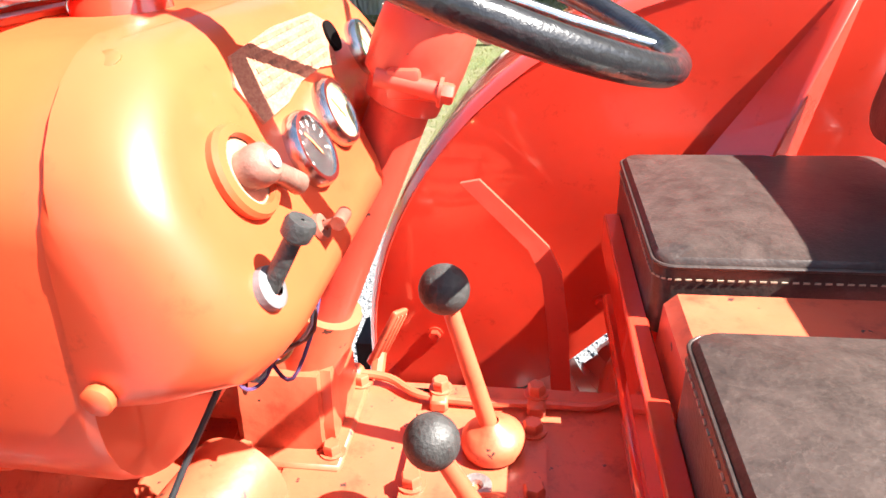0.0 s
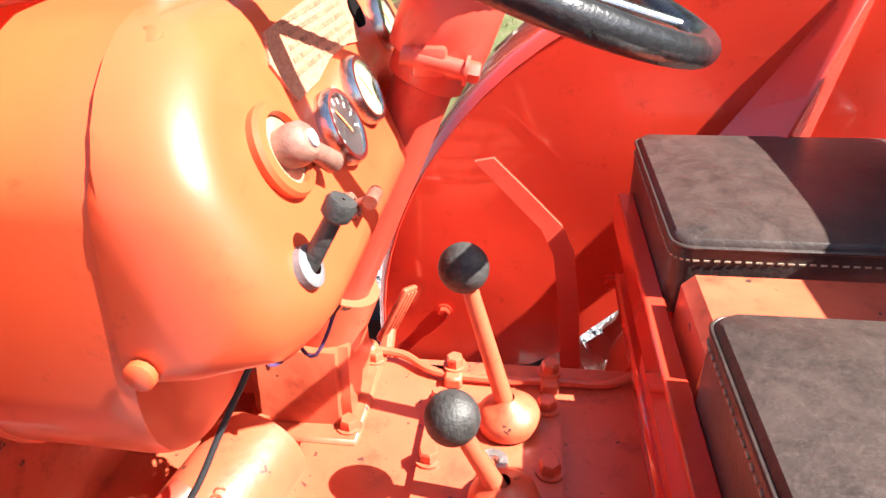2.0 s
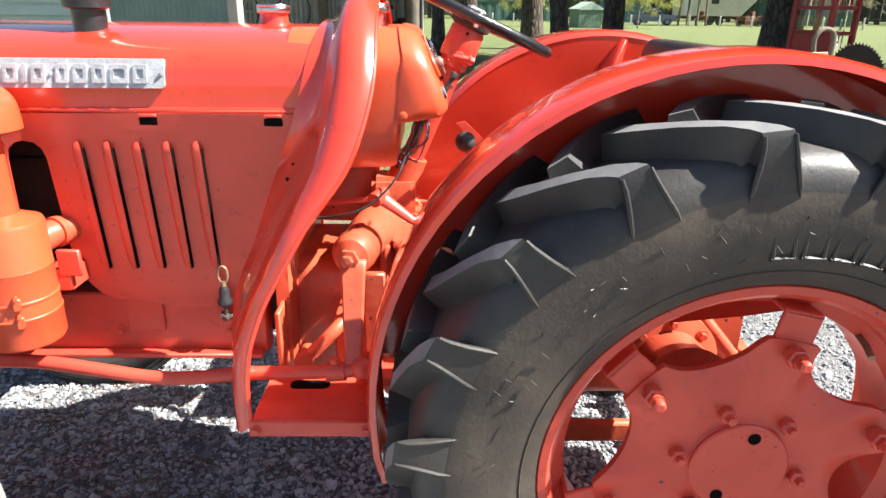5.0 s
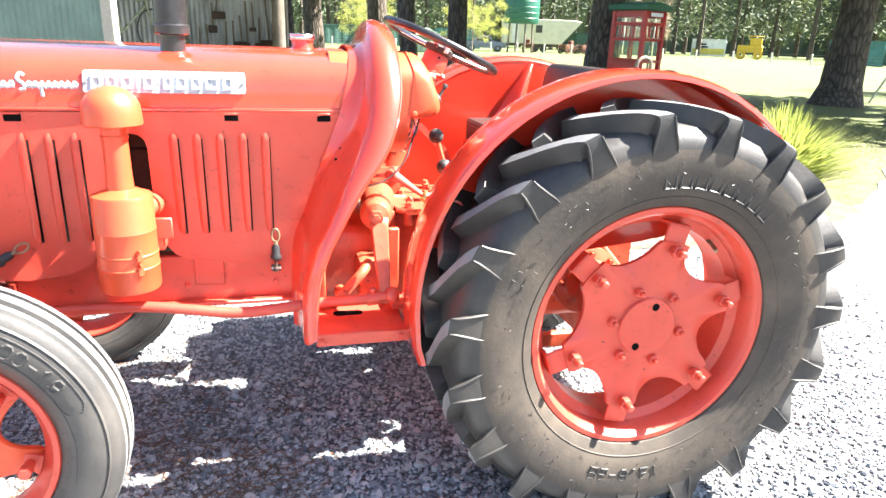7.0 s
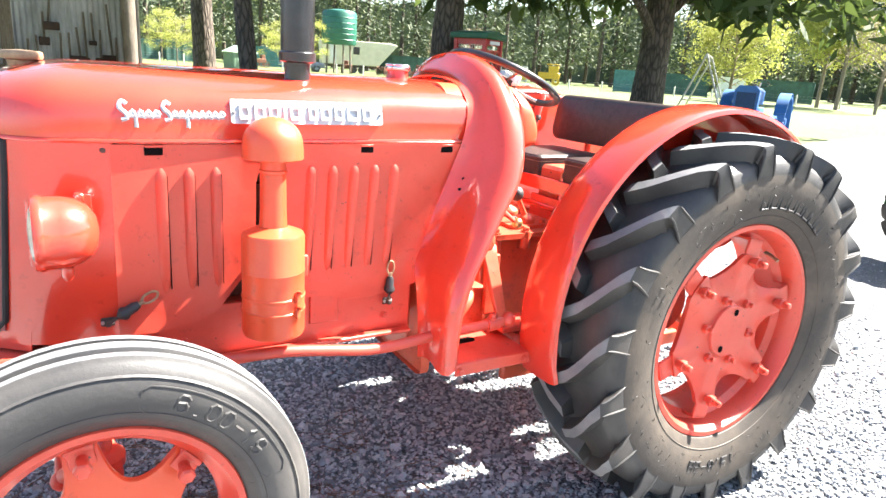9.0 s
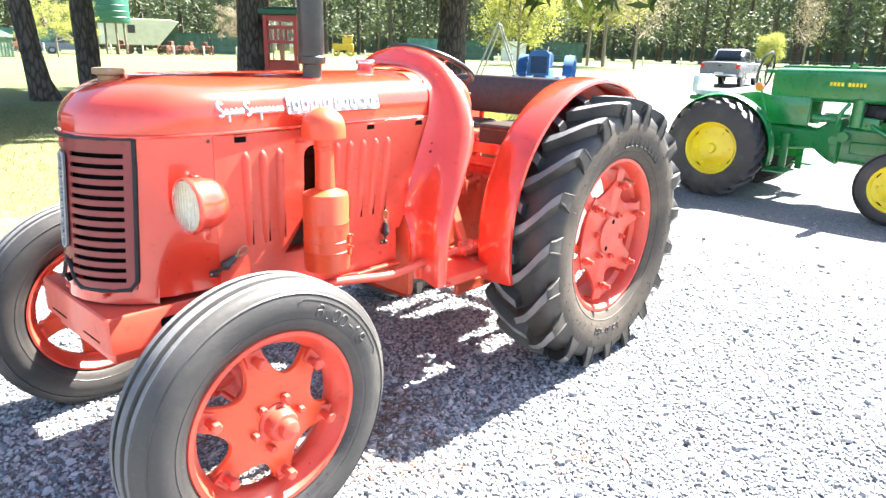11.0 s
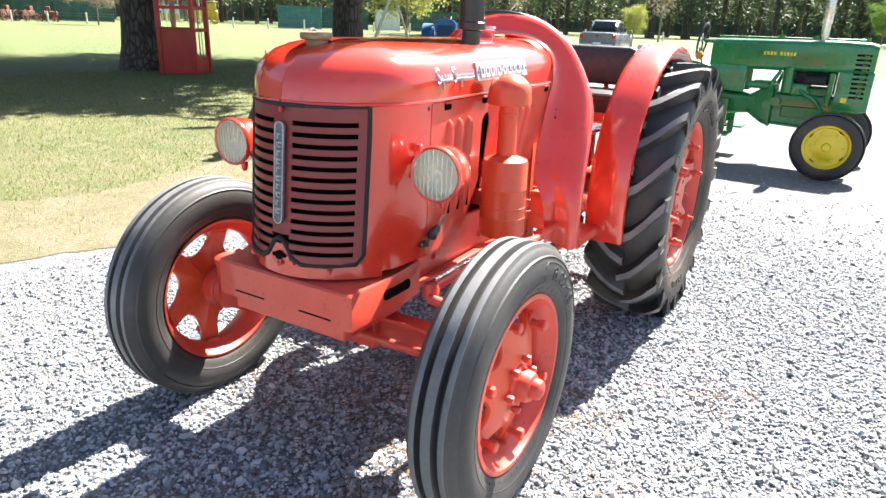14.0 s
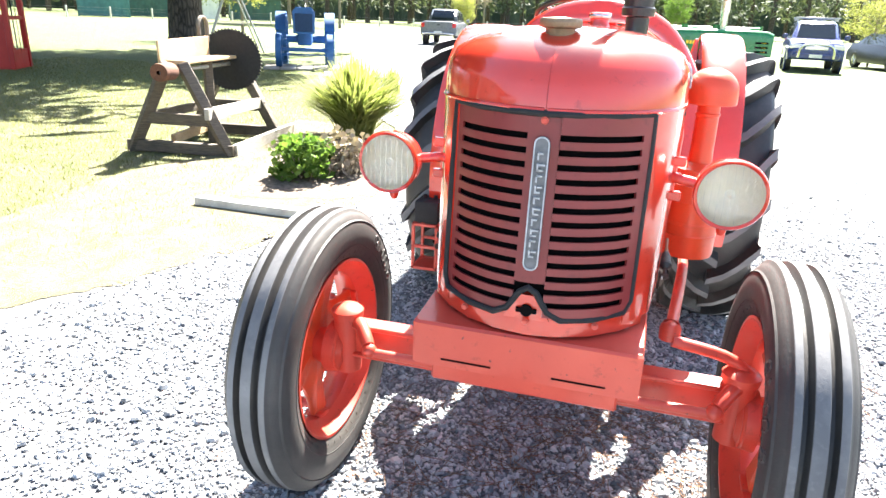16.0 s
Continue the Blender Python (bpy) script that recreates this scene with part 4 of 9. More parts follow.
lathe(bm, [(0.0055, 0.034), (0.0088, 0.037), (0.0094, 0.045), (0.0080, 0.048), (0.001, 0.048)], c, d, 18)
part("pull_knob", bm, KNOB, pk)
bm = B()
c = on_dash(-0.125, 1.209)
lathe(bm, [(0.010, 0), (0.009, 0.004), (0.004, 0.005)], c, DN, 18)
tube(bm, [c, c + DN * 0.018], 0.003, 8)
cyl(bm, c + DN * 0.018 + Vector((0, -0.009, 0)), c + DN * 0.018 + Vector((0, 0.009, 0)), 0.0052, n=12)
part("small_pull", bm, plain("worn_brown_pull", (0.22, 0.075, 0.05), 0.5, 0.4, 40), dash)
# black disc on the dash, coloured as the shade in an empty hole
bm = B()
cyl(bm, on_dash(0.080, 1.302), on_dash(0.080, 1.302, 0.004), 0.014, n=20)
part("blank_hole", bm, OPENING_SHADE, dash)
# worn instruction plate
bm = B()
o = [(-0.118, 1.280), (-0.128, 1.306), (-0.112, 1.3225), (-0.03, 1.3275), (0.06, 1.3255), (0.085, 1.315), (0.060, 1.281), (0.02, 1.287), (-0.03, 1.287), (-0.07, 1.281)]
rings(bm, [[on_dash(y, z, -0.004) for y, z in o], [on_dash(y, z, 0.0012) for y, z in o]], True, True, True)
worn = Nodes("worn_red_plate")
f = worn.noise(190, 4, 0.8, stretch=(1, 1, 2.2))
worn.bump(f, 0.5, 0.003)
plate_d = part("worn_plate", bm, worn.set(Base_Color=worn.mix(worn.ramp(f, 0.42, 0.60), rgb(0.40, 0.13, 0.075), rgb(0.52, 0.22, 0.13)), Roughness=0.6), dash, "worn plate with illegible lettering")
for k in range(5):
    bm = B()
    z = 1.291 + 0.0075 * k
    rings(bm, [[on_dash(y, z + h, e) for y, h in ((-0.098 + 0.004 * k, 0), (0.050, 0), (0.050, 0.0032), (-0.098 + 0.004 * k, 0.0032))] for e in (0.0, 0.0018)], True, True, True)
    part("lettering_bar", bm, plain("faded_lettering", (0.36, 0.12, 0.07), 0.6, 0.5, 150), plate_d)
for s in (-1, 1):
    bolts(dash, RED_DASH, [(-0.617, s * 0.262, 1.170)], (0, s, 0), 0.0095, 0.006, "screw", False, 12)
    bolts(dash, RED_DASH, [(-0.612, s * 0.186, 1.3325)], (0, s * 0.5, 1), 0.0085, 0.004, "screw", False, 12)

# wires under the dash, and the long black cable
bm = B()
rng = random.Random(4)
wires = []
for k in range(11):
    j = lambda s: rng.uniform(-s, s)
    p = [(-0.575 + j(0.015), -0.03 + j(0.03), 1.165), (-0.585 + j(0.02), -0.06 + j(0.03), 1.10 + j(0.015)), (-0.605 + j(0.025), -0.06 + j(0.03), 1.045 + j(0.02)), (-0.635 + j(0.02), -0.06 + j(0.03), 1.03 + j(0.02)), (-0.66, -0.04 + j(0.03), 1.06 + j(0.02)), (-0.70, -0.02, 1.08)]
    wires.append(p)
loom = part("wiring", tube(B(), smooth_line(wires[0], 6), 0.0026, 6), WIRE_C[0], tractor, "tangle of thin coloured wires")
for k, p in enumerate(wires[1:]):
    part("wire", tube(B(), smooth_line(p, 6), 0.0019, 6), WIRE_C[(k + 1) % 4], loom)
bm = B()
tube(bm, smooth_line([(-0.578, -0.17, 1.19), (-0.583, -0.18, 1.142), (-0.614, -0.21, 1.074), (-0.637, -0.24, 1.028), (-0.687, -0.262, 0.98), (-0.745, -0.272, 0.957), (-0.83, -0.25, 0.94), (-0.90, -0.22, 0.93)], 7), 0.0025, 8)
part("drive_cable", bm, CABLE, tractor, "black cable")
# throttle rod and brass-knobbed hand lever on the cross shaft
bm = B()
A, Z = Vector((-0.668, -0.215, 0.978)), Vector((-0.574, -0.224, 0.910))
tube(bm, [A, A.lerp(Z, 0.3), A.lerp(Z, 0.7), Z], [0.017, 0.014, 0.011, 0.008], 14, flat=0.6)
cyl(bm, (-0.685, -0.235, 0.978), (-0.665, -0.195, 0.985), 0.017, n=12)
tube(bm, [(-0.93, -0.205, 0.955), (-0.80, -0.215, 0.965), (-0.69, -0.218, 0.978)], 0.006, 8)
hl = part("hand_lever", bm, RED_DULL, tractor)
bm = B()
ball(bm, (-0.565, -0.224, 0.904), 0.0185, 24, 14)
part("brass_knob", bm, BRASS, hl, "polished brass ball knob")
bm = B()
pts = []
for k in range(60):
    a = k / 59
    pts.append((-0.655 + 0.004 * math.cos(a * 44), -0.170 - 0.055 * a, 0.962 + 0.004 * math.sin(a * 44)))
tube(bm, pts, 0.0012, 5)
part("return_spring", bm, RED_CAST, hl)
# bent hand-brake lever on the far side, pedals, pipe with clips
bm = B()
loops = []
for x, y, z, w in ((-0.330, 0.300, 0.72, 0.015), (-0.340, 0.310, 0.84, 0.015), (-0.352, 0.320, 0.925, 0.0145), (-0.372, 0.326, 0.965, 0.0145), (-0.42, 0.331, 1.013, 0.0145), (-0.470, 0.337, 1.062, 0.0135)):
    loops.append([(x - w, y - 0.004, z - 0.2 * w), (x + w, y - 0.004, z + 0.2 * w), (x + w, y + 0.004, z + 0.2 * w), (x - w, y + 0.004, z - 0.2 * w)])
rings(bm, loops, True, True, True)
part("brake_lever", bm, RED_DULL, tractor)
bm = B()
PD, PN = Vector((0.45, 0.16, 0.88)).normalized(), Vector((0.80, -0.42, -0.33)).normalized()
PW = PD.cross(PN).normalized()
PN = PW.cross(PD)
m3 = Matrix((PW, PD, PN)).transposed()
pc = Vector((-0.625, 0.408, 0.745))
box(bm, pc, (0.046, 0.105, 0.012), 0.006, m3, 2)
for k in (-1, 0, 1):
    box(bm, pc + PW * 0.013 * k + PN * 0.007, (0.004, 0.092, 0.004), 0.001, m3)
tube(bm, [pc - PD * 0.04, pc - PD * 0.09 + Vector((0.02, -0.05, -0.02)), pc + Vector((0.03, -0.16, -0.11))], 0.013, 8)
box(bm, pc - PD * 0.055, (0.030, 0.022, 0.020), 0.004, m3)
part("pedal", bm, RED_CAST, tractor)
bm = B()
tube(bm, smooth_line([(-0.605, 0.140, 0.872), (-0.56, 0.138, 0.868), (-0.515, 0.112, 0.865), (-0.44, 0.105, 0.864), (-0.36, 0.108, 0.864), (-0.30, 0.112, 0.862), (-0.26, 0.13, 0.87)], 5), 0.0055, 8)
for x in (-0.49, -0.372):
    box(bm, (x, 0.106, 0.864), (0.022, 0.030, 0.016), 0.003)
    bolt(bm, (x, 0.118, 0.871), (0, 0, 1), 0.011, 0.014)
ball(bm, (-0.607, 0.143, 0.868), 0.015, 12, 8)
part("oil_pipe", bm, RED_CAST, tractor)

# platform and steps
for s in (-1, 1):
    bm = B()
    box(bm, (-0.80, s * 0.385, 0.566), (0.26, 0.20, 0.014), 0.004)
    step = part("foot_step", bm, RED_DULL, tractor, "red steel step plate with scuffed paint")
    for q, dims, r in (((-0.80, s * 0.483, 0.553), (0.27, 0.008, 0.038), 0.003), ((-0.60, s * 0.33, 0.60), (0.20, 0.10, 0.02), 0.004), ((-0.60, s * 0.30, 0.55), (0.10, 0.16, 0.05), 0.01)):
        bm = B()
        box(bm, q, dims, r)
        part("step_bracket", bm, RED_DULL, step)
    bolts(step, RED_DULL, [(x, s * 0.487, 0.55) for x in (-0.92, -0.69)], (0, s, 0), 0.009, 0.007)
    # black plate on the step, shade of the opening painted on
    bm = B()
    prism(bm, rounded(0.09, 0.035, 0.015, 4, -0.83, s * 0.345), "z", 0.5735, 0.5745)
    part("step_hole", bm, OPENING_SHADE, step)
bm = B()
box(bm, (-0.735, -0.20, 0.64), (0.10, 0.12, 0.14), 0.02, seg=2)
tube(bm, smooth_line([(-0.83, -0.30, 0.63), (-0.78, -0.29, 0.68), (-0.75, -0.24, 0.70)], 4), 0.016, 10)
cyl(bm, (-0.845, -0.33, 0.62), (-0.845, -0.27, 0.62), 0.02, n=14)
box(bm, (-0.685, -0.27, 0.72), (0.05, 0.02, 0.20), 0.004)
box(bm, (-0.90, -0.26, 0.66), (0.012, 0.12, 0.16), 0.003)
part("brake_linkage", bm, RED_CAST, tractor)
# black inlay coloured as the shade in the floor slot
bm = B()
prism(bm, rounded(0.042, 0.012, 0.005, 3, -0.516, 0.128), "z", 0.8555, 0.8575)
part("floor_slot", bm, OPENING_SHADE, tractor)

# mounting step and battery on the far side
bm = B()
box(bm, (-0.69, 0.665, 0.262), (0.15, 0.12, 0.006), 0.001)
carrier = part("battery_carrier", bm, RED_DULL, tractor, "red angle-iron frame step")
bars = [((x, y, 0.365), (0.014, 0.014, 0.22)) for x in (-0.76, -0.62) for y in (0.61, 0.72)]
bars += [((x, 0.665, z), (0.014, 0.124, 0.014)) for x in (-0.76, -0.62) for z in (0.262, 0.365, 0.468)]
bars += [((-0.69, y, z), (0.15, 0.014, 0.014)) for y in (0.61, 0.72) for z in (0.262, 0.468)]
bars.append(((-0.69, 0.55, 0.468), (0.05, 0.14, 0.014)))
for c, dims in bars:
    part("bar", box(B(), c, dims, 0.002), RED_DULL, carrier)
bm = B()
box(bm, (-0.69, 0.665, 0.525), (0.13, 0.11, 0.10), 0.008, seg=2)
for y in (0.64, 0.69):
    cyl(bm, (-0.69, y, 0.575), (-0.69, y, 0.592), 0.009, n=12)
part("battery", bm, BLACK_MATT, carrier, "black battery")

# rear fenders
FC = 0.61
FX0, FZ0, FR = -0.02, 0.668, 0.650
arc = [(-0.648, 0.500), (-0.664, 0.56)] + [(FX0 - FR * math.cos(radians(a)), FZ0 + FR * math.sin(radians(a))) for a in range(-5, 136, 5)]
REAR_MID = 0.045
for s, y_in, y_out in ((-1, -0.420, -0.588), (1, 0.455, 0.680)):
    bm = B()
    grid = []
    for x, z in arc:
        n = Vector((x - FX0, 0, z - FZ0)).normalized()
        row = []
        for f, up in ((0.0, -0.010), (0.04, 0.0), (0.12, 0.005), (0.3, 0.007), (0.6, 0.006), (0.92, 0.004), (0.985, -0.001), (1.0, -0.012)):
            row.append(Vector((x, y_in + (y_out - y_in) * f, z)) + n * up)
        grid.append(row)
    sheet(bm, grid if s < 0 else [r[::-1] for r in grid], 0.004)
    fender = part("fender", bm, RED, tractor, "curved red rear mudguard")
    bm = B()
    top = [(FX0 + (x - FX0) * 0.992, FZ0 + (z - FZ0) * 0.992) for x, z in arc[3:]]
    low = [(0.44, 1.10), (0.40, 0.90), (0.28, 0.82), (0.10, 0.79), (-0.18, 0.76), (-0.27, 0.735), (-0.33, 0.705), (-0.36, 0.70)]
    if s > 0:
        low = low[:5] + [(-0.26, 0.735), (-0.31, 0.665), (-0.37, 0.612), (-0.42, 0.60), (-0.68, 0.60)]
    # the panel is a skin of strips from the rim down to its lower edge, with slight dents
    grid = []
    for x, z in top:
        f = min(1.0, max(0.0, (x + 0.68) / 1.12))
        xl = max(x, -0.665) if x < -0.36 else x
        zl = 0.70 if s < 0 else 0.60
        for (x0, z0), (x1, z1) in zip(low[::-1], low[-2::-1]):
            if x0 <= x <= x1:
                zl = z0 + (z1 - z0) * (x - x0) / (x1 - x0)
        zl = min(zl, z - 0.004)
        row = []
        for k in range(9):
            zz = z + (zl - z) * k / 8
            dent = 0.006 * math.sin(9.0 * x + 4.0 * zz) * math.sin(11.0 * zz + 2.0 * x) * math.sin(math.pi * k / 8)
            row.append((xl, y_in + s * (0.002 + dent), zz))
        grid.append(row)
    sheet(bm, grid, 0.003)
    part("fender_panel", bm, RED, fender)
    bm = B()
    yi = y_in - s * 0.003
    t0, t1, t2 = Vector((0.03, yi, 1.300)), Vector((-0.135, yi, 1.06)), Vector((-0.005, yi, 1.04))
    q = Vector((0, -s * 0.075, 0))
    a = [bm.verts.new(v) for v in (t0 - Vector((0.014, 0, 0)), t0 + Vector((0.014, 0, 0)), t0 + q * 0.25, t1, t2, t1.lerp(t2, 0.5) + q)]
    for f in ((0, 3, 5, 2), (2, 5, 4, 1), (3, 4, 5), (0, 2, 1), (0, 1, 4, 3)):
        bm.faces.new([a[k] for k in f])
    bmesh.ops.bevel(bm, geom=bm.edges[:], offset=0.003, segments=1, affect="EDGES")
    part("fender_brace", bm, RED, fender)
    for ang, off in ((14, 0.72), (18.5, 0.72), (69, 0.72), (73, 0.72), (88, 0.74), (120, 0.7)):
        n = Vector((-math.cos(radians(ang)), 0, math.sin(radians(ang))))
        holes(fender, [Vector((FX0, y_in + (y_out - y_in) * off, FZ0)) + n * (FR + 0.0055)], n, 0.0042)
    bolts(fender, RED, [(-0.262, yi, 0.80), (-0.55, yi, 0.72)], (0, -s, 0), 0.011, 0.010)
# fender stay between mudguard and axle
bm = B()
tube(bm, [(-0.52, -0.40, 0.92), (-0.53, -0.46, 0.93)], 0.02, 12)
part("fender_stay", bm, RED, tractor)

# rear axle and drawbar
bm = B()
lathe(bm, [(0.10, -0.46), (0.085, -0.44), (0.08, -0.22), (0.13, -0.17), (0.15, 0.0), (0.13, 0.17), (0.08, 0.22), (0.085, 0.53), (0.10, 0.55)], (0, REAR_MID, FC), (0, 1, 0), 32, cap=True)
for s in (-1, 1):
    lathe(bm, [(0.11, 0.0), (0.12, 0.01), (0.12, 0.035), (0.10, 0.045), (0.08, 0.05)], (0, REAR_MID + s * 0.30, FC), (0, s, 0), 30)
axle = part("rear_axle", bm, RED_CAST, tractor)
for s in (-1, 1):
    part("drawbar_rail", box(B(), (-0.12, REAR_MID + s * 0.26, 0.36), (0.9, 0.03, 0.06), 0.008), RED_CAST, axle)
part("drawbar", box(B(), (0.42, REAR_MID, 0.37), (0.05, 0.85, 0.06), 0.008), RED_CAST, axle)
part("hitch_block", box(B(), (0.18, REAR_MID, 0.40), (0.20, 0.20, 0.20), 0.02), RED_CAST, axle)
bm = B()
lathe(bm, [(0.06, 0.24), (0.165, 0.25), (0.164, 0.262), (0.164, 0.34), (0.160, 0.352), (0.08, 0.36)], (-0.10, 0.045, 0.66), (0, 1, 0), 36)
part("brake_drum", bm, RED_CAST, axle)
for s in (-1, 1):
    bolts(axle, RED_CAST, [(0.10 * math.cos(k * math.pi / 4), REAR_MID + s * 0.346, FC + 0.10 * math.sin(k * math.pi / 4)) for k in range(8)], (0, s, 0), 0.010, 0.012)
bm = B()
for s in (-1, 1):
    bm = B()
    tube(bm, smooth_line([(0.40, REAR_MID + s * 0.33, 0.40), (0.41, REAR_MID + s * 0.34, 0.46), (0.43, REAR_MID + s * 0.34, 0.44), (0.42, REAR_MID + s * 0.335, 0.39)], 5), 0.010, 8)
    tube(bm, [(0.05, REAR_MID + s * 0.22, 0.75), (0.30, REAR_MID + s * 0.30, 0.45)], 0.018, 10)
    part("drawbar_link", bm, RED_CAST, axle)


def rear_tyre():
    bm = B()
    prof = [(0.368, 0.120), (0.372, 0.132), (0.40, 0.150), (0.44, 0.163), (0.49, 0.168), (0.530, 0.167), (0.562, 0.160), (0.584, 0.137), (0.596, 0.075), (0.599, 0.0)]
    full = prof + [(r, -h) for r, h in prof[-2::-1]]
    lathe(bm, [(r, h) for r, h in full], (0, 0, 0), (0, 1, 0), 72)
    # fine raised rings on the sidewall
    for s in (-1, 1):
        for r, h in ((0.402, 0.1515),):
            lathe(bm, [(r - 0.002, s * (h - 0.002)), (r, s * (h + 0.0014)), (r + 0.002, s * (h - 0.0005))], (0, 0, 0), (0, 1, 0), 72)
    N = 19
    for side in (-1, 1):
        for k in range(N):
            a0 = 2 * math.pi * (k + (0.5 if side > 0 else 0)) / N
            loops = []
            for y, rt, rb, wd, back, skirt, dip in ((-0.014, 0.640, 0.590, 0.0195, 0.0, 1.9, 0), (0.045, 0.641, 0.588, 0.0195, 0.060, 1.9, 0), (0.095, 0.638, 0.580, 0.0205, 0.145, 1.9, 0), (0.135, 0.633, 0.566, 0.0215, 0.230, 1.8, 0), (0.158, 0.628, 0.556, 0.0225, 0.272, 1.5, 0.012), (0.1680, 0.6225, 0.55, 0.0225, 0.293, 1.3, 0.030), (0.1725, 0.609, 0.545, 0.0235, 0.297, 1.15, 0.034), (0.1715, 0.580, 0.53, 0.028, 0.299, 1.1, 0.034), (0.1690, 0.545, 0.515, 0.035, 0.301, 1.05, 0.034), (0.1640, 0.520, 0.505, 0.038, 0.302, 1.0, 0.034)):
                a = a0 - back
                p = []
                for rr, w, yy in ((rb, -wd * skirt, y - dip), (rt, -wd, y), (rt, wd, y), (rb, wd * skirt * 0.9, y - dip)):
                    aa = a + w / rr
                    p.append((rr * math.cos(aa), side * yy, rr * math.sin(aa)))
                loops.append(p)
            vs = rings(bm, loops, True, True, True)
            for fa in {f for row in vs for v in row for f in v.link_faces}:
                if all((v.co.x ** 2 + v.co.z ** 2) ** 0.5 > 0.617 for v in fa.verts):
                    fa.material_index = 1
            # two ridges that spread from the lug's end down the shoulder
            for e in (-1, 1):
                pts = []
                for rr, yy, w in ((0.617, 0.1700, 0.0215), (0.600, 0.1720, 0.0225), (0.570, 0.1715, 0.0275), (0.540, 0.1690, 0.034), (0.518, 0.1650, 0.037)):
                    aa = a0 - 0.297 + e * w / rr
                    pts.append((rr * math.cos(aa), side * yy, rr * math.sin(aa)))
                tube(bm, pts, [0.003, 0.0040, 0.0042, 0.0038, 0.0012], 6)
    for f in bm.faces:
        if f.material_index == 0 and max((v.co.x ** 2 + v.co.z ** 2) ** 0.5 for v in f.verts) < 0.538 and abs(f.calc_center_median().y) > 0.1:
            f.material_index = 2
    # moulding hairs and dashes on the sidewall
    rng = random.Random(3)
    for s in (-1, 1):
        for k in range(220):
            a, r = rng.uniform(0, 2 * math.pi), rng.uniform(0.42, 0.50)
            h = 0.1675 if r > 0.45 else 0.158
            p = Vector((r * math.cos(a), s * h, r * math.sin(a)))
            cyl(bm, p, p + Vector((rng.uniform(-0.012, 0.012), s * 0.003, rng.uniform(-0.012, 0.012))), 0.0010, n=4)
    return bm


def raised_text(bm, words, r0, h, size, a0, step, side, depth=0.0025):
    """Raised block characters round a sidewall; each character is a stroke figure on a 3 by 5 grid."""
    for i, ch in enumerate(words):
        a = a0 - step * i
        for sx0, sz0, sx1, sz1 in STROKES.get(ch, ()):
            pts = []
            for u, v in ((sx0, sz0), (sx1, sz1)):
                rr = r0 + (v - 0.5) * size
                aa = a - (u - 0.5) * size * 0.62 / rr
                pts.append(Vector((rr * math.cos(aa), side * ((h(rr) if callable(h) else h) - (0.055 if ch == "#" else 0.045) * size), rr * math.sin(aa))))
            ext = (pts[1] - pts[0]).normalized() * size * 0.06
            tube(bm, [pts[0] - ext, pts[1] + ext], size * (0.075 if ch == "#" else 0.115), 6)


STROKES = {
    "6": [(1, 0.85, 0.75, 1), (0.75, 1, 0.25, 1), (0.25, 1, 0, 0.8), (0, 0.8, 0, 0.2), (0, 0.2, 0.25, 0), (0.25, 0, 0.75, 0), (0.75, 0, 1, 0.2), (1, 0.2, 1, 0.4), (1, 0.4, 0.75, 0.58), (0.75, 0.58, 0.05, 0.52)],
    "0": [(0.25, 0, 0, 0.2), (0, 0.2, 0, 0.8), (0, 0.8, 0.25, 1), (0.25, 1, 0.75, 1), (0.75, 1, 1, 0.8), (1, 0.8, 1, 0.2), (1, 0.2, 0.75, 0), (0.75, 0, 0.25, 0)],
    ".": [(0.4, 0, 0.6, 0)],
    "-": [(0.1, 0.5, 0.9, 0.5)],
    "1": [(0.5, 0, 0.5, 1), (0.5, 1, 0.2, 0.8)],
    "9": [(0, 0.15, 0.25, 0), (0.25, 0, 0.75, 0), (0.75, 0, 1, 0.2), (1, 0.2, 1, 0.8), (1, 0.8, 0.75, 1), (0.75, 1, 0.25, 1), (0.25, 1, 0, 0.8), (0, 0.8, 0, 0.6), (0, 0.6, 0.25, 0.42), (0.25, 0.42, 0.95, 0.48)],
    "3": [(0, 1, 1, 1), (1, 1, 1, 0), (1, 0, 0, 0), (0.2, 0.5, 1, 0.5)],
    "2": [(0, 1, 1, 1), (1, 1, 1, 0.5), (1, 0.5, 0, 0.5), (0, 0.5, 0, 0), (0, 0, 1, 0)],
    "8": [(0, 0, 0, 1), (0, 1, 1, 1), (1, 1, 1, 0), (1, 0, 0, 0), (0, 0.5, 1, 0.5)],
    "#": [(0, 0, 0, 1), (0, 1, 1, 1), (1, 1, 1, 0), (1, 0, 0, 0)],
}


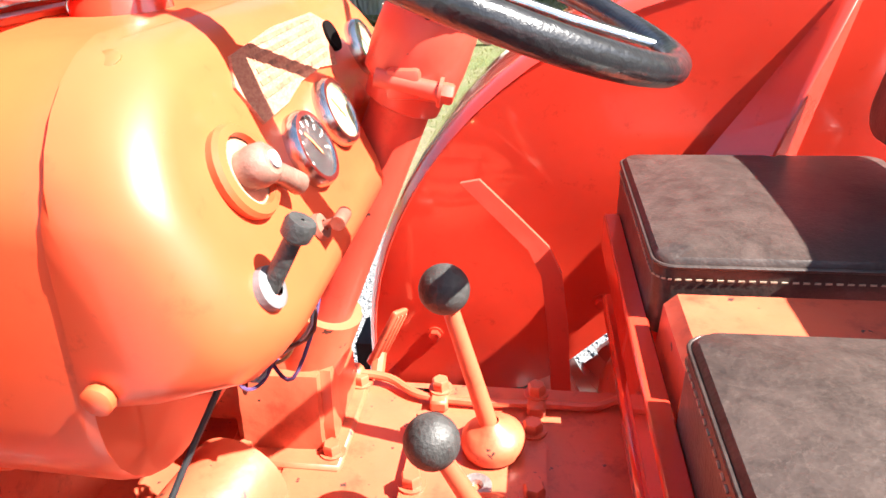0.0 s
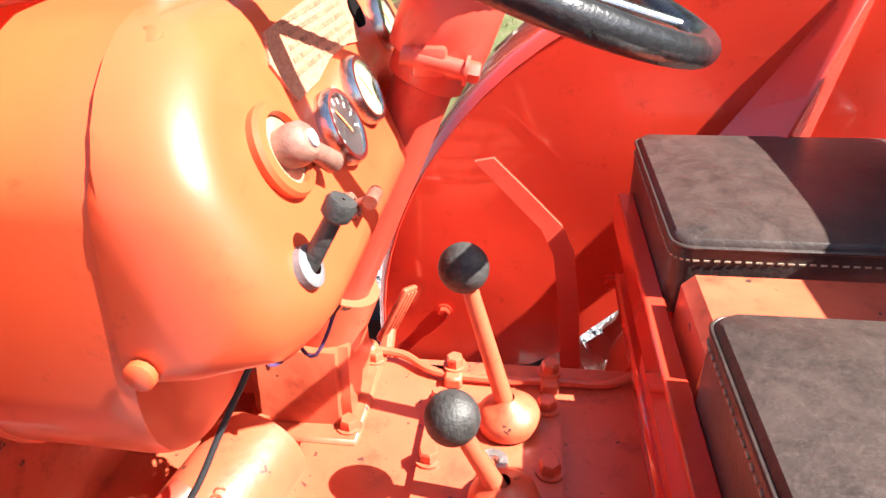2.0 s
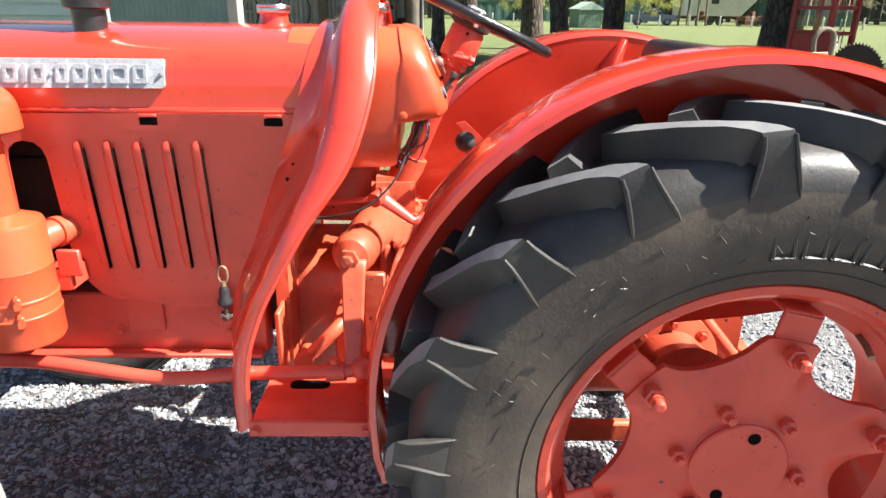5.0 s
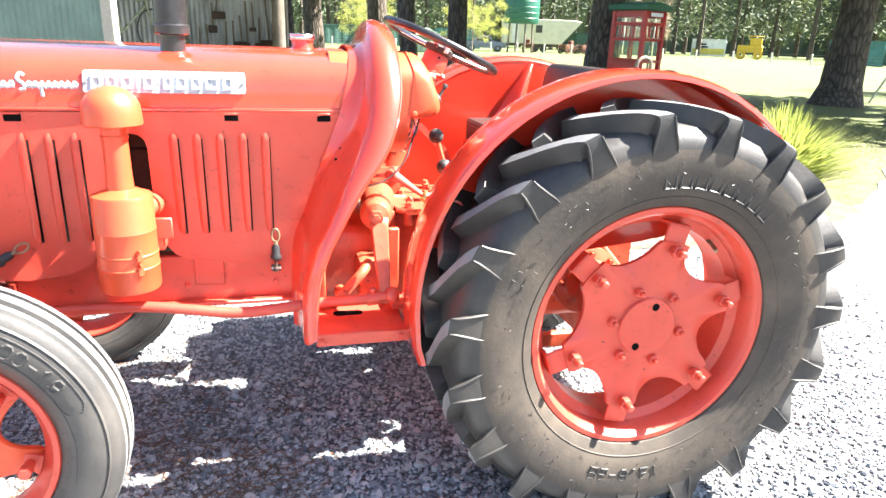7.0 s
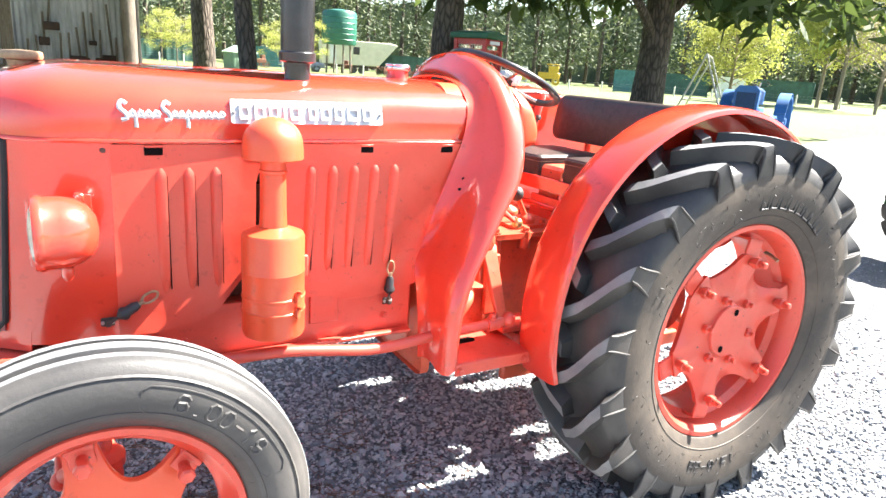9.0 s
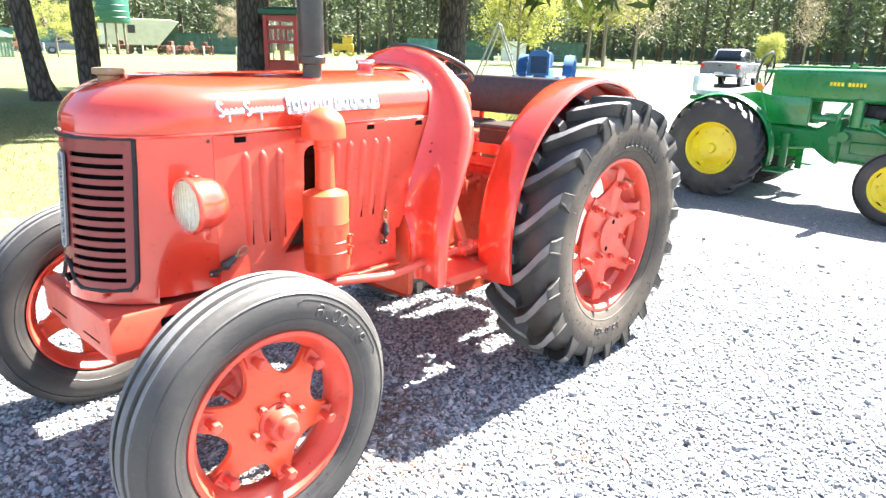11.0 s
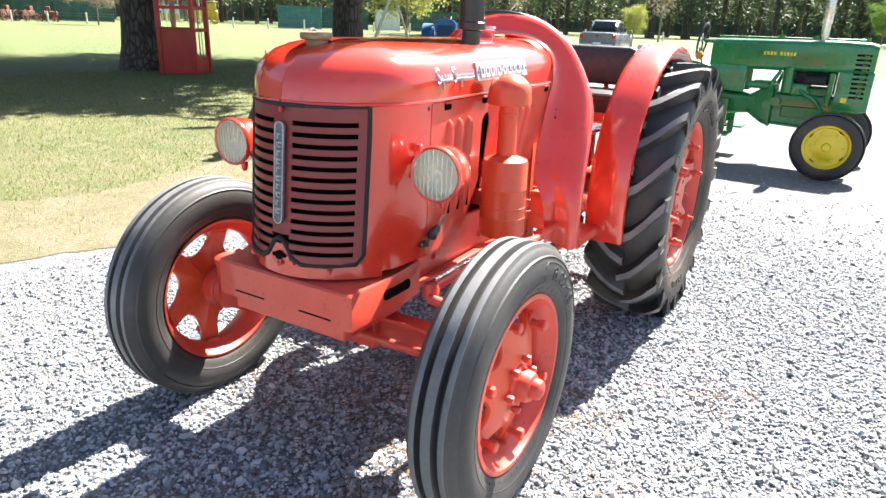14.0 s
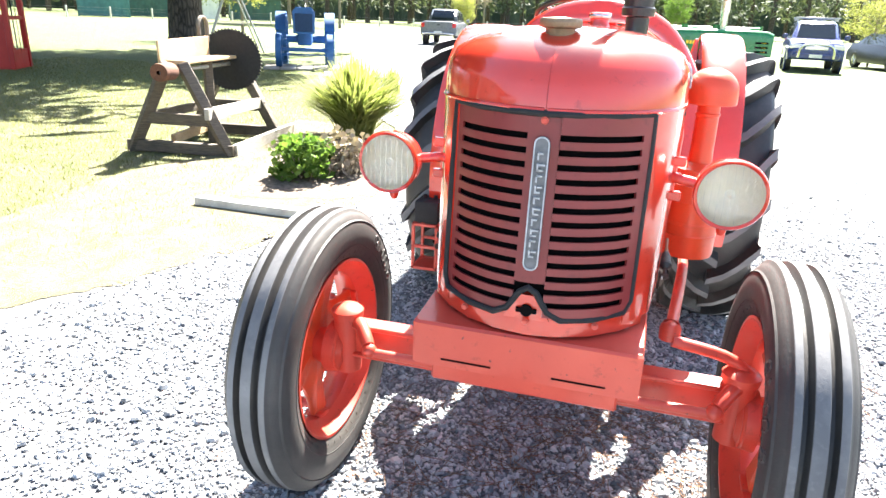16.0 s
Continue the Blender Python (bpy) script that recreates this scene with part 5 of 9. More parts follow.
def rear_wheel(s, y):
    """s: the side that the dish faces."""
    bm = B()
    # star-shaped pressed centre with six arms
    n = 144
    loops = []
    for rr, h in ((0.0, -0.035), (0.05, -0.034), (0.088, -0.034), (0.092, -0.030), (0.11, -0.028)):
        loops.append([(rr * math.cos(2 * math.pi * k / n), h, rr * math.sin(2 * math.pi * k / n)) for k in range(n)])
    for q in (0.2, 0.5, 0.8, 1.0):
        row = []
        for k in range(n):
            a = 2 * math.pi * k / n
            away = (math.degrees(a) - 18) % 60 - 30
            c = 1 - math.sqrt(max(0.0, 1 - (away / 18.5) ** 2))
            outer = 0.200 + 0.062 * c
            rr = 0.11 + (outer - 0.11) * q
            row.append((rr * math.cos(a), -0.028 + 0.018 * q * q - (0.03 * q ** 2 * c), rr * math.sin(a)))
        loops.append(row)
    loops.append([(x, h + 0.014, z) for x, h, z in loops[-1]])
    loops += [[(x * 0.9, h + 0.016, z * 0.9) for x, h, z in loops[-1]], [(0.09 * math.cos(2 * math.pi * k / n), 0.0, 0.09 * math.sin(2 * math.pi * k / n)) for k in range(n)]]
    rings(bm, loops, True, True, True)
    disc = part("rear_wheel", bm, RED_DULL, tractor, "faded red pressed-steel wheel centre")
    disc.matrix_basis = pose(0, y, FC, 0, 0, 0 if s < 0 else 180)
    bm = rear_tyre()
    raised_text(bm, "13.6-28", 0.460, 0.1650, 0.036, radians(-83.4), 0.077, -1)
    raised_text(bm, "########", 0.452, 0.1650, 0.050, radians(94), 0.106, -1)
    tyre = part("tyre", bm, [RUBBER, RUBBER_WORN, RUBBER_DUST], disc, "black tractor tyre with deep chevron lugs")
    tyre.location = (0, 0.065, 0)
    bm = B()
    lathe(bm, [(0.352, -0.128), (0.366, -0.128), (0.370, -0.122), (0.370, -0.112), (0.345, -0.105), (0.338, -0.06), (0.312, -0.045), (0.312, 0.05), (0.335, 0.06), (0.35, 0.12), (0.366, 0.128), (0.360, 0.133), (0.342, 0.12), (0.330, 0.055), (0.306, 0.045), (0.306, -0.05), (0.332, -0.064), (0.340, -0.112)], (0, 0.065, 0), (0, 1, 0), 72, closed=True)
    part("rim", bm, RED_DULL, disc, "faded red steel rim")
    for k in range(6):
        a = radians(18 + 60 * k)
        d = Vector((math.cos(a), 0, math.sin(a)))
        t = Vector((-math.sin(a), 0, math.cos(a)))
        bm = B()
        m3 = Matrix((t, Vector((0, 1, 0)), d)).transposed()
        box(bm, d * 0.275 + Vector((0, -0.030, 0)), (0.070, 0.010, 0.075), 0.003, m3)
        box(bm, d * 0.310 + Vector((0, -0.005, 0)), (0.070, 0.06, 0.010), 0.003, m3)
        lug = part("rim_lug", bm, RED_DULL, disc)
        bm = B()
        c = d * 0.240 + Vector((0, -0.038, 0))
        cyl(bm, c, c + Vector((0, -0.040, 0)), 0.013, n=12)
        lathe(bm, [(0.019, 0), (0.019, 0.016), (0.015, 0.019)], c + Vector((0, -0.012, 0)), (0, -1, 0), 6)
        lathe(bm, [(0.011, 0), (0.011, 0.014), (0.007, 0.018)], c + Vector((0, -0.038, 0)), (0, -1, 0), 10, cap=True)
        part("stud", bm, RED_DULL, lug)
    for k in range(6):
        a = radians(48 + 60 * k)
        bm = B()
        c = Vector((0.114 * math.cos(a), -0.028, 0.114 * math.sin(a)))
        lathe(bm, [(0.015, 0), (0.015, 0.014), (0.011, 0.018), (0.008, 0.018), (0.008, 0.03), (0.001, 0.032)], c, (0, -1, 0), 6)
        part("wheel_nut", bm, RED_DULL, disc)
    bm = B()
    lathe(bm, [(0.090, 0.0), (0.090, 0.005), (0.087, 0.008), (0.001, 0.009)], (0, -0.034, 0), (0, -1, 0), 48)
    part("hub_plate", bm, RED_DULL, disc)
    # two black discs painted as the shade in the hub plate's holes
    for k in range(2):
        a = radians(75 + 165 * k)
        bm = B()
        c = Vector((0.066 * math.cos(a), -0.0428, 0.066 * math.sin(a)))
        cyl(bm, c, c + Vector((0, -0.001, 0)), 0.0115, n=18)
        part("hub_hole", bm, OPENING_SHADE, disc)
    bm = B()
    tube(bm, [(0.20, 0.04, 0.245), (0.195, -0.01, 0.235), (0.19, -0.04, 0.225)], 0.006, 8)
    part("valve", bm, BRASS_OLD, disc)
    return disc


rear_wheel(-1, -0.640)
rear_wheel(1, 0.735)

# front axle
bm = B()
FZ, FX = 0.414, -1.838
pins, beams = [], []
for s, ky in ((-1, -0.515), (1, 0.555)):
    for z, h, w in ((0.500, 0.014, 0.062), (0.455, 0.08, 0.040), (0.410, 0.014, 0.062)):
        beams.append(box(B(), (FX, s * 0.34, z), (w, 0.38, h), 0.004))
    kp = B()
    cyl(kp, (FX, ky, 0.35), (FX, ky, 0.52), 0.040, n=20)
    pins.append(kp)
    lathe(kp, [(0.046, 0.0), (0.047, 0.02), (0.036, 0.03), (0.020, 0.034), (0.001, 0.036)], (FX, ky, 0.52), (0, 0, 1), 20)
    lathe(kp, [(0.05, 0.0), (0.075, 0.02), (0.08, 0.05), (0.05, 0.06)], (FX, ky, FZ), (0, s, 0), 24)
    cyl(kp, (FX, ky, FZ), (FX, s * 0.60 + 0.02, FZ), 0.05, 0.045, 20)
box(bm, (FX, 0.0, 0.45), (0.10, 0.34, 0.12), 0.015, seg=2)
front_axle = part("front_axle", bm, RED_DULL, tractor)
for b in beams:
    part("axle_beam", b, RED_DULL, front_axle)
for kp in pins:
    part("kingpin", kp, RED_DULL, front_axle)
bm = B()
for s in (-1, 1):
    tube(bm, smooth_line([(FX, s * 0.535, 0.50), (FX - 0.03, s * 0.50, 0.51), (FX - 0.075, s * 0.46, 0.475)], 4), [0.02] * 8 + [0.018], 10)
    ball(bm, (FX - 0.08, s * 0.455, 0.462), 0.022)
tube(bm, [(FX - 0.08, -0.455, 0.458), (FX - 0.08, 0, 0.455), (FX - 0.08, 0.455, 0.458)], 0.013, 12)
tube(bm, smooth_line([(FX, -0.535, 0.54), (FX + 0.01, -0.47, 0.575), (FX, -0.34, 0.60)], 4), 0.016, 10)
part("tie_rod", bm, RED_DULL, front_axle)


def front_wall(r):
    """Half width of the front tyre at the radius r, a little sunk in."""
    return float(np.interp(r, (0.300, 0.335, 0.365, 0.392), (0.079, 0.086, 0.083, 0.072))) + 0.0006


def front_tyre():
    bm = B()
    prof = [(0.268, 0.055), (0.275, 0.066), (0.300, 0.079), (0.335, 0.086), (0.365, 0.083), (0.392, 0.072), (0.404, 0.060), (0.409, 0.054)]
    rib = [(0.415, 0.0515), (0.4165, 0.050), (0.4165, 0.036), (0.4155, 0.0345), (0.399, 0.031), (0.396, 0.028), (0.396, 0.021), (0.399, 0.018), (0.4170, 0.0145), (0.4185, 0.013), (0.4185, 0.0)]
    half = prof + rib
    full = half + [(r, -h) for r, h in half[-2::-1]]
    lathe(bm, full, (0, 0, 0), (0, 1, 0), 80)
    for s in (-1, 1):
        for k in range(44):
            a = 2 * math.pi * k / 44
            p, q = [Vector((r * math.cos(a), s * h, r * math.sin(a))) for r, h in ((0.286, 0.0725), (0.308, 0.0805))]
            tube(bm, [p, q], 0.0011, 4)
        lathe(bm, [(0.308, s * 0.079), (0.311, s * 0.0825), (0.314, s * 0.080)], (0, 0, 0), (0, 1, 0), 72)
        lathe(bm, [(0.379, s * 0.074), (0.383, s * 0.0795), (0.388, s * 0.072)], (0, 0, 0), (0, 1, 0), 72)
    raised_text(bm, "6.00-19", 0.338, front_wall, 0.034, radians(65), 0.099, -1)
    raised_text(bm, "#########", 0.345, lambda r: front_wall(r) - 0.0014, 0.046, radians(195), 0.098, -1)
    # the outlined plate round the size
    plate = [(0.311, radians(a)) for a in range(20, 77, 4)] + [(0.321, radians(78.5))] + [(0.357, radians(78.5)), (0.367, radians(76))] + [(0.367, radians(a)) for a in range(72, 19, -4)] + [(0.357, radians(17)), (0.321, radians(17)), (0.311, radians(20))]
    tube(bm, [(r * math.cos(a), -(front_wall(r) - 0.0004), r * math.sin(a)) for r, a in plate], 0.0018, 5)
    raised_text(bm, "6.00-19", 0.345, front_wall, 0.036, radians(160), 0.088, 1)
    raised_text(bm, "######", 0.345, lambda r: front_wall(r) - 0.0014, 0.046, radians(-60), 0.098, 1)
    for f in bm.faces:
        if f.calc_center_median().length > 0 and all((v.co.x ** 2 + v.co.z ** 2) ** 0.5 > 0.412 for v in f.verts):
            f.material_index = 1
        elif max((v.co.x ** 2 + v.co.z ** 2) ** 0.5 for v in f.verts) < 0.3145 or 0.3935 < min((v.co.x ** 2 + v.co.z ** 2) ** 0.5 for v in f.verts) < 0.4005:
            f.material_index = 2
    return bm


def front_wheel(s, y, toe):
    bm = B()
    n = 144
    loops = []
    for rr, h in ((0.0, -0.044), (0.06, -0.043), (0.085, -0.039), (0.105, -0.032)):
        loops.append([(rr * math.cos(2 * math.pi * k / n), h, rr * math.sin(2 * math.pi * k / n)) for k in range(n)])
    for q in (0.25, 0.5, 0.75, 0.92, 1.0):
        row = []
        for k in range(n):
            a = 2 * math.pi * k / n
            # rounded scallops between six broad lobes
            away = (math.degrees(a) - 41) % 60 - 30
            dip = math.sqrt(max(0.0, 1 - (away / 20.5) ** 2))
            outer = 0.218 - 0.080 * dip
            rr = 0.105 + (outer - 0.105) * q
            row.append((rr * math.cos(a), -0.032 + 0.036 * min(1.0, (rr - 0.105) / 0.11) ** 1.2 + (0.004 if q == 1.0 else 0.0), rr * math.sin(a)))
        loops.append(row)
    loops.append([(x, h + 0.009, z) for x, h, z in loops[-1]])
    loops += [[(x * 0.93, h + 0.006, z * 0.93) for x, h, z in loops[-1]], [(0.06 * math.cos(2 * math.pi * k / n), 0.004, 0.06 * math.sin(2 * math.pi * k / n)) for k in range(n)]]
    rings(bm, loops, True, True, True)
    disc = part("front_wheel", bm, RED_DASH, tractor, "orange-red spoked front wheel centre")
    disc.matrix_basis = pose(FX, y, FZ - 0.004, 0, 0, (0 if s < 0 else 180) + toe)
    tyre = part("tyre", front_tyre(), [RUBBER_GREY, RUBBER_WORN, RUBBER], disc, "grey-black ribbed front tyre")
    tyre.location = (0, 0.012, 0)
    bm = B()
    lathe(bm, [(0.256, -0.068), (0.270, -0.068), (0.273, -0.062), (0.262, -0.052), (0.250, -0.036), (0.236, -0.026), (0.230, 0.0), (0.236, 0.026), (0.250, 0.036), (0.266, 0.054), (0.270, 0.068), (0.262, 0.068), (0.252, 0.05), (0.242, 0.034), (0.224, 0.02), (0.221, 0.0), (0.226, -0.024), (0.244, -0.040)], (0, 0.012, 0), (0, 1, 0), 72, closed=True)
    part("rim", bm, RED_DULL, disc, "orange-red front rim")
    for k in range(6):
        a = radians(41 + 60 * k)
        d, t = Vector((math.cos(a), 0, math.sin(a))), Vector((-math.sin(a), 0, math.cos(a)))
        m3 = Matrix((t, Vector((0, 1, 0)), d)).transposed()
        bm = B()
        box(bm, d * 0.218 + Vector((0, 0.012, 0)), (0.056, 0.05, 0.014), 0.005, m3, 2)
        c = d * 0.196 + Vector((0, -0.004, 0))
        box(bm, d * 0.200 + Vector((0, -0.004, 0)), (0.050, 0.012, 0.044), 0.004, m3, 2)
        lug = part("rim_lug", bm, RED_DULL, disc)
        bm = B()
        cyl(bm, c, c + Vector((0, -0.044, 0)), 0.0125, n=12)
        lathe(bm, [(0.0175, 0), (0.0175, 0.016), (0.013, 0.020), (0.001, 0.020)], c + Vector((0, -0.034, 0)), (0, -1, 0), 6)
        part("stud", bm, RED_DULL, lug)
    for k in range(6):
        a = radians(10 + 60 * k)
        bm = B()
        c = Vector((0.076 * math.cos(a), -0.040, 0.076 * math.sin(a)))
        cyl(bm, c, c + Vector((0, -0.012, 0)), 0.008, n=10)
        lathe(bm, [(0.0125, 0), (0.0125, 0.014), (0.009, 0.018), (0.001, 0.018)], c + Vector((0, -0.008, 0)), (0, -1, 0), 6)
        part("wheel_nut", bm, RED_DULL, disc)
    bm = B()
    lathe(bm, [(0.060, -0.036), (0.058, -0.047), (0.049, -0.054), (0.047, -0.080), (0.041, -0.090), (0.031, -0.093), (0.031, -0.106), (0.027, -0.116), (0.016, -0.122), (0.001, -0.124)], (0, 0, 0), (0, 1, 0), 28)
    lathe(bm, [(0.05, 0.0), (0.055, 0.02), (0.055, 0.07), (0.07, 0.075), (0.07, 0.085), (0.04, 0.09)], (0, 0, 0), (0, 1, 0), 28)
    part("hub", bm, RED_DULL, disc)
    return disc


front_wheel(-1, -0.612, 0)
front_wheel(1, 0.652, 0)

# head lamps
for s, x, y, z in ((-1, -1.924, -0.400, 1.006), (1, -1.905, 0.412, 0.998)):
    bm = B()
    prof = [(0.0765, 0.0), (0.079, 0.004), (0.080, 0.012), (0.078, 0.018), (0.0765, 0.020), (0.076, 0.050), (0.070, 0.078), (0.056, 0.100), (0.034, 0.115), (0.001, 0.120)]
    lathe(bm, [(0.070, 0.004), (0.0765, 0.0)] + prof[1:], (x, y, z), (1, 0, 0), 44)
    lamp = part("headlamp", bm, RED, tractor, "round red headlamp with clear ribbed lens")
    bm = B()
    lathe(bm, [(0.071, 0.004), (0.055, -0.004), (0.03, -0.009), (0.001, -0.011)], (x, y, z), (1, 0, 0), 40)
    ob = part("lens", bm, GLASS, lamp, "clear ribbed glass lens")
    ob.visible_shadow = False
    bm = B()
    lathe(bm, [(0.071, 0.008), (0.060, 0.035), (0.035, 0.055), (0.001, 0.062)], (x, y, z), (1, 0, 0), 40)
    part("reflector", bm, plain("silvered_reflector", (0.88, 0.79, 0.62), 0.45, 0.06, 20, metal=0.1), lamp)
    bm = B()
    ball(bm, (x + 0.03, y, z), 0.010, 12, 8)
    for k in range(-4, 5):
        yy = k * 0.014
        hh = math.sqrt(max(0.0, 0.068 ** 2 - yy * yy))
        tube(bm, [(x + 0.001 - 0.010 * (1 - (yy / 0.07) ** 2), y + yy, z - hh), (x + 0.001 - 0.011 * (1 - (yy / 0.07) ** 2), y + yy, z), (x + 0.001 - 0.010 * (1 - (yy / 0.07) ** 2), y + yy, z + hh)], 0.0012, 4)
    part("lens_ribs", bm, GLASS, lamp).visible_shadow = False
    bm = B()
    lathe(bm, [(0.012, 0), (0.012, 0.02), (0.006, 0.03)], (x + 0.055, y, z - 0.076), (0, 0, -1), 12)
    part("lamp_stud", bm, RED, lamp)
    bm = B()
    tube(bm, [(x + 0.07, y - s * 0.06, z + 0.005), (x + 0.075, y - s * 0.10, z + 0.01), (x + 0.085, y - s * 0.12, z + 0.012)], 0.013, 10)
    box(bm, (x + 0.10, y - s * 0.122, z + 0.012), (0.03, 0.014, 0.09), 0.003)
    box(bm, (x + 0.088, y - s * 0.112, z + 0.05), (0.02, 0.03, 0.022), 0.003)
    box(bm, (x + 0.088, y - s * 0.112, z - 0.032), (0.02, 0.03, 0.022), 0.003)
    part("lamp_bracket", bm, RED, lamp)

# hood latches
for s in (-1, 1):
    for x, z, tilt in ((-1.752, 0.780, 1.04), (-1.037, 0.746, 0.02)):
        bm = B()
        d = Vector((math.sin(tilt), 0, math.cos(tilt)))
        p = Vector((x, s * (panel_y(x, z) + 0.017), z))
        box(bm, p - d * 0.052 - Vector((0, s * 0.012, 0)), (0.030, 0.004, 0.022), 0.002)
        box(bm, p - d * 0.052, (0.014, 0.020, 0.014), 0.003)
        tube(bm, [p - d * 0.052, p - d * 0.010], 0.0042, 8)
        lt = part("hood_latch", bm, RUST_DARK, tractor, "black rubber hood latch with a brass pull ring")
        bolts(lt, STEEL, [p - d * 0.052 + Vector((e, -s * 0.010, 0)) for e in (-0.011, 0.011)], (0, s, 0), 0.0045, 0.004, "rivet", False, 8)
        ring_l = B()
        side = Vector((d.z, 0, -d.x))
        tube(ring_l, smooth_line([p + d * 0.030, p + d * 0.048 + side * 0.0105, p + d * 0.068 + side * 0.009, p + d * 0.076, p + d * 0.068 - side * 0.009, p + d * 0.048 - side * 0.0105, p + d * 0.030], 4), 0.0032, 8)
        tube(ring_l, [p + d * 0.020, p + d * 0.040], 0.006, 8)
        part("latch_ring", ring_l, BRASS_OLD, lt)
        bm = B()
        lathe(bm, [(0.007, -0.026), (0.0105, -0.022), (0.0165, -0.016), (0.0165, -0.008), (0.0125, -0.002), (0.0125, 0.016), (0.0095, 0.024), (0.008, 0.028)], p, d, 16, cap=True)
        part("latch_rubber", bm, CABLE, lt)

# seats: two cushions on a red steel frame, with back rests
for yc, w, zz in ((-0.212, 0.300, 1.052), (0.240, 0.320, 1.038)):
    bm = B()
    o = rounded(0.345, w, 0.020, 5, -0.087, yc)
    lo = [(x, y, zz - 0.045) for x, y in o]
    rows = [lo, [(x, y, zz + 0.032) for x, y in o]]
    for f, up in ((0.988, 0.040), (0.965, 0.0445), (0.80, 0.0480), (0.5, 0.050), (0.15, 0.0505)):
        rows.append([(-0.085 + (x + 0.085) * f, yc + (y - yc) * f, zz + up) for x, y in o])
    rings(bm, rows, True, True, True)
    cush = part("seat_cushion", bm, LEATHER, tractor, "dark brown creased vinyl seat cushion")
    bm = B()
    tube(bm, [(x, y, zz + 0.036) for x, y in o] + [(o[0][0], o[0][1], zz + 0.034)], 0.0024, 8)
    part("piping", bm, LEATHER, cush)
    bm = B()
    n = 0
    ring = [Vector((-0.085 + (x + 0.085) * 1.004, yc + (y - yc) * 1.004, zz + 0.022)) for x, y in o]
    ring.append(ring[0])
    for a, b in zip(ring, ring[1:]):
        L = (b - a).length
        m = max(1, int(L / 0.010))
        for k in range(m):
            p, q = a.lerp(b, (k + 0.15) / m), a.lerp(b, (k + 0.75) / m)
            tube(bm, [p, q], 0.0012, 4, cap=False)
    part("stitching", bm, THREAD, cush)
bm = B()
for yc, z in ((-0.212, 1.002), (0.240, 0.988)):
    box(bm, (-0.085, yc, z), (0.36, 0.28, 0.008), 0.002)
box(bm, (-0.279, 0.0, 0.985), (0.006, 0.70, 0.050), 0.002)
box(bm, (-0.270, 0.0, 1.008), (0.022, 0.70, 0.005), 0.002)
box(bm, (-0.10, 0.02, 0.90), (0.36, 0.56, 0.02), 0.004)
for y in (-0.20, 0.20):
    box(bm, (-0.06, y, 0.80), (0.05, 0.05, 0.20), 0.006)
seat_frame = part("seat_frame", bm, RED, tractor)
bm = B()
box(bm, (-0.268, -0.06, 0.885), (0.010, 0.30, 0.11), 0.003)
part("front_plate", bm, RED_DULL, seat_frame)
bm = B()
o = [(-0.256, 0.93), (-0.250, 1.040), (-0.238, 1.052), (0.09, 1.052), (0.09, 1.044), (-0.232, 1.044), (-0.243, 1.034), (-0.248, 0.93)]
rings(bm, [[(x, -0.050, z) for x, z in o], [(x, 0.064, z) for x, z in o]], True, True, True)
part("folded_bracket", bm, RED_CAST, seat_frame)
bm = B()
o = rounded(0.76, 0.19, 0.045, 6, 0.02, 1.212)
m = lambda p, e: [(0.052 + 0.16 * (z - 1.14) + e, y, z) for y, z in p]
oc = [(0.02 + (y - 0.02) * 0.95, 1.212 + (z - 1.212) * 0.84) for y, z in o]
rings(bm, [m(oc, -0.006), m([(0.02 + (y - 0.02) * 0.985, 1.212 + (z - 1.212) * 0.95) for y, z in o], 0.0), m(o, 0.010), m(o, 0.045), m(oc, 0.058)], True, True, True)
part("backrest", bm, LEATHER, tractor, "dark brown padded back rest")
for dy in (-0.20, 0.22):
    bm = B()
    tube(bm, [(0.10, dy, 0.93), (0.115, dy, 1.05), (0.118, dy, 1.16)], 0.014, 8)
    part("backrest_bracket", bm, RED, tractor)


# ---- ground ----
def gravel_mat():
    n = Nodes("grey_gravel")
    co = n.coord.outputs["Object"]
    v = n.add("ShaderNodeTexVoronoi", Vector=co, Scale=82.0, Randomness=1.0)
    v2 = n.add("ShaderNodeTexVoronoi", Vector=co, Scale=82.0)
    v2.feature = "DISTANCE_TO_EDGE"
    big = n.noise(0.9, 5, 0.6)
    tone = n.ramp(n.add("ShaderNodeSeparateColor", Color=v.outputs["Color"]).outputs["Red"], 0.0, 1.0, rgb(0.115, 0.122, 0.136), rgb(0.37, 0.372, 0.375))
    # gaps between stones coloured near-black, standing in for the shade in them
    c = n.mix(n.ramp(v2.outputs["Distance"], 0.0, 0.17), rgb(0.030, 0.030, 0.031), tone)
    c = n.mix(n.mix(n.ramp(big, 0.42, 0.75), rgb(0, 0, 0), rgb(0.45, 0.45, 0.45)), c, rgb(0.22, 0.21, 0.195))
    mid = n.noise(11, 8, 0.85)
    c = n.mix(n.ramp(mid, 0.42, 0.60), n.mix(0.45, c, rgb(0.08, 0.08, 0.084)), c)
    n.bump(v2.outputs["Distance"], 0.8, 0.012, n.bump(v.outputs["Color"], 0.5, 0.006, n.bump(n.noise(14, 4, 0.6), 0.25, 0.02)))
    return n.set(Base_Color=c, Roughness=0.85)


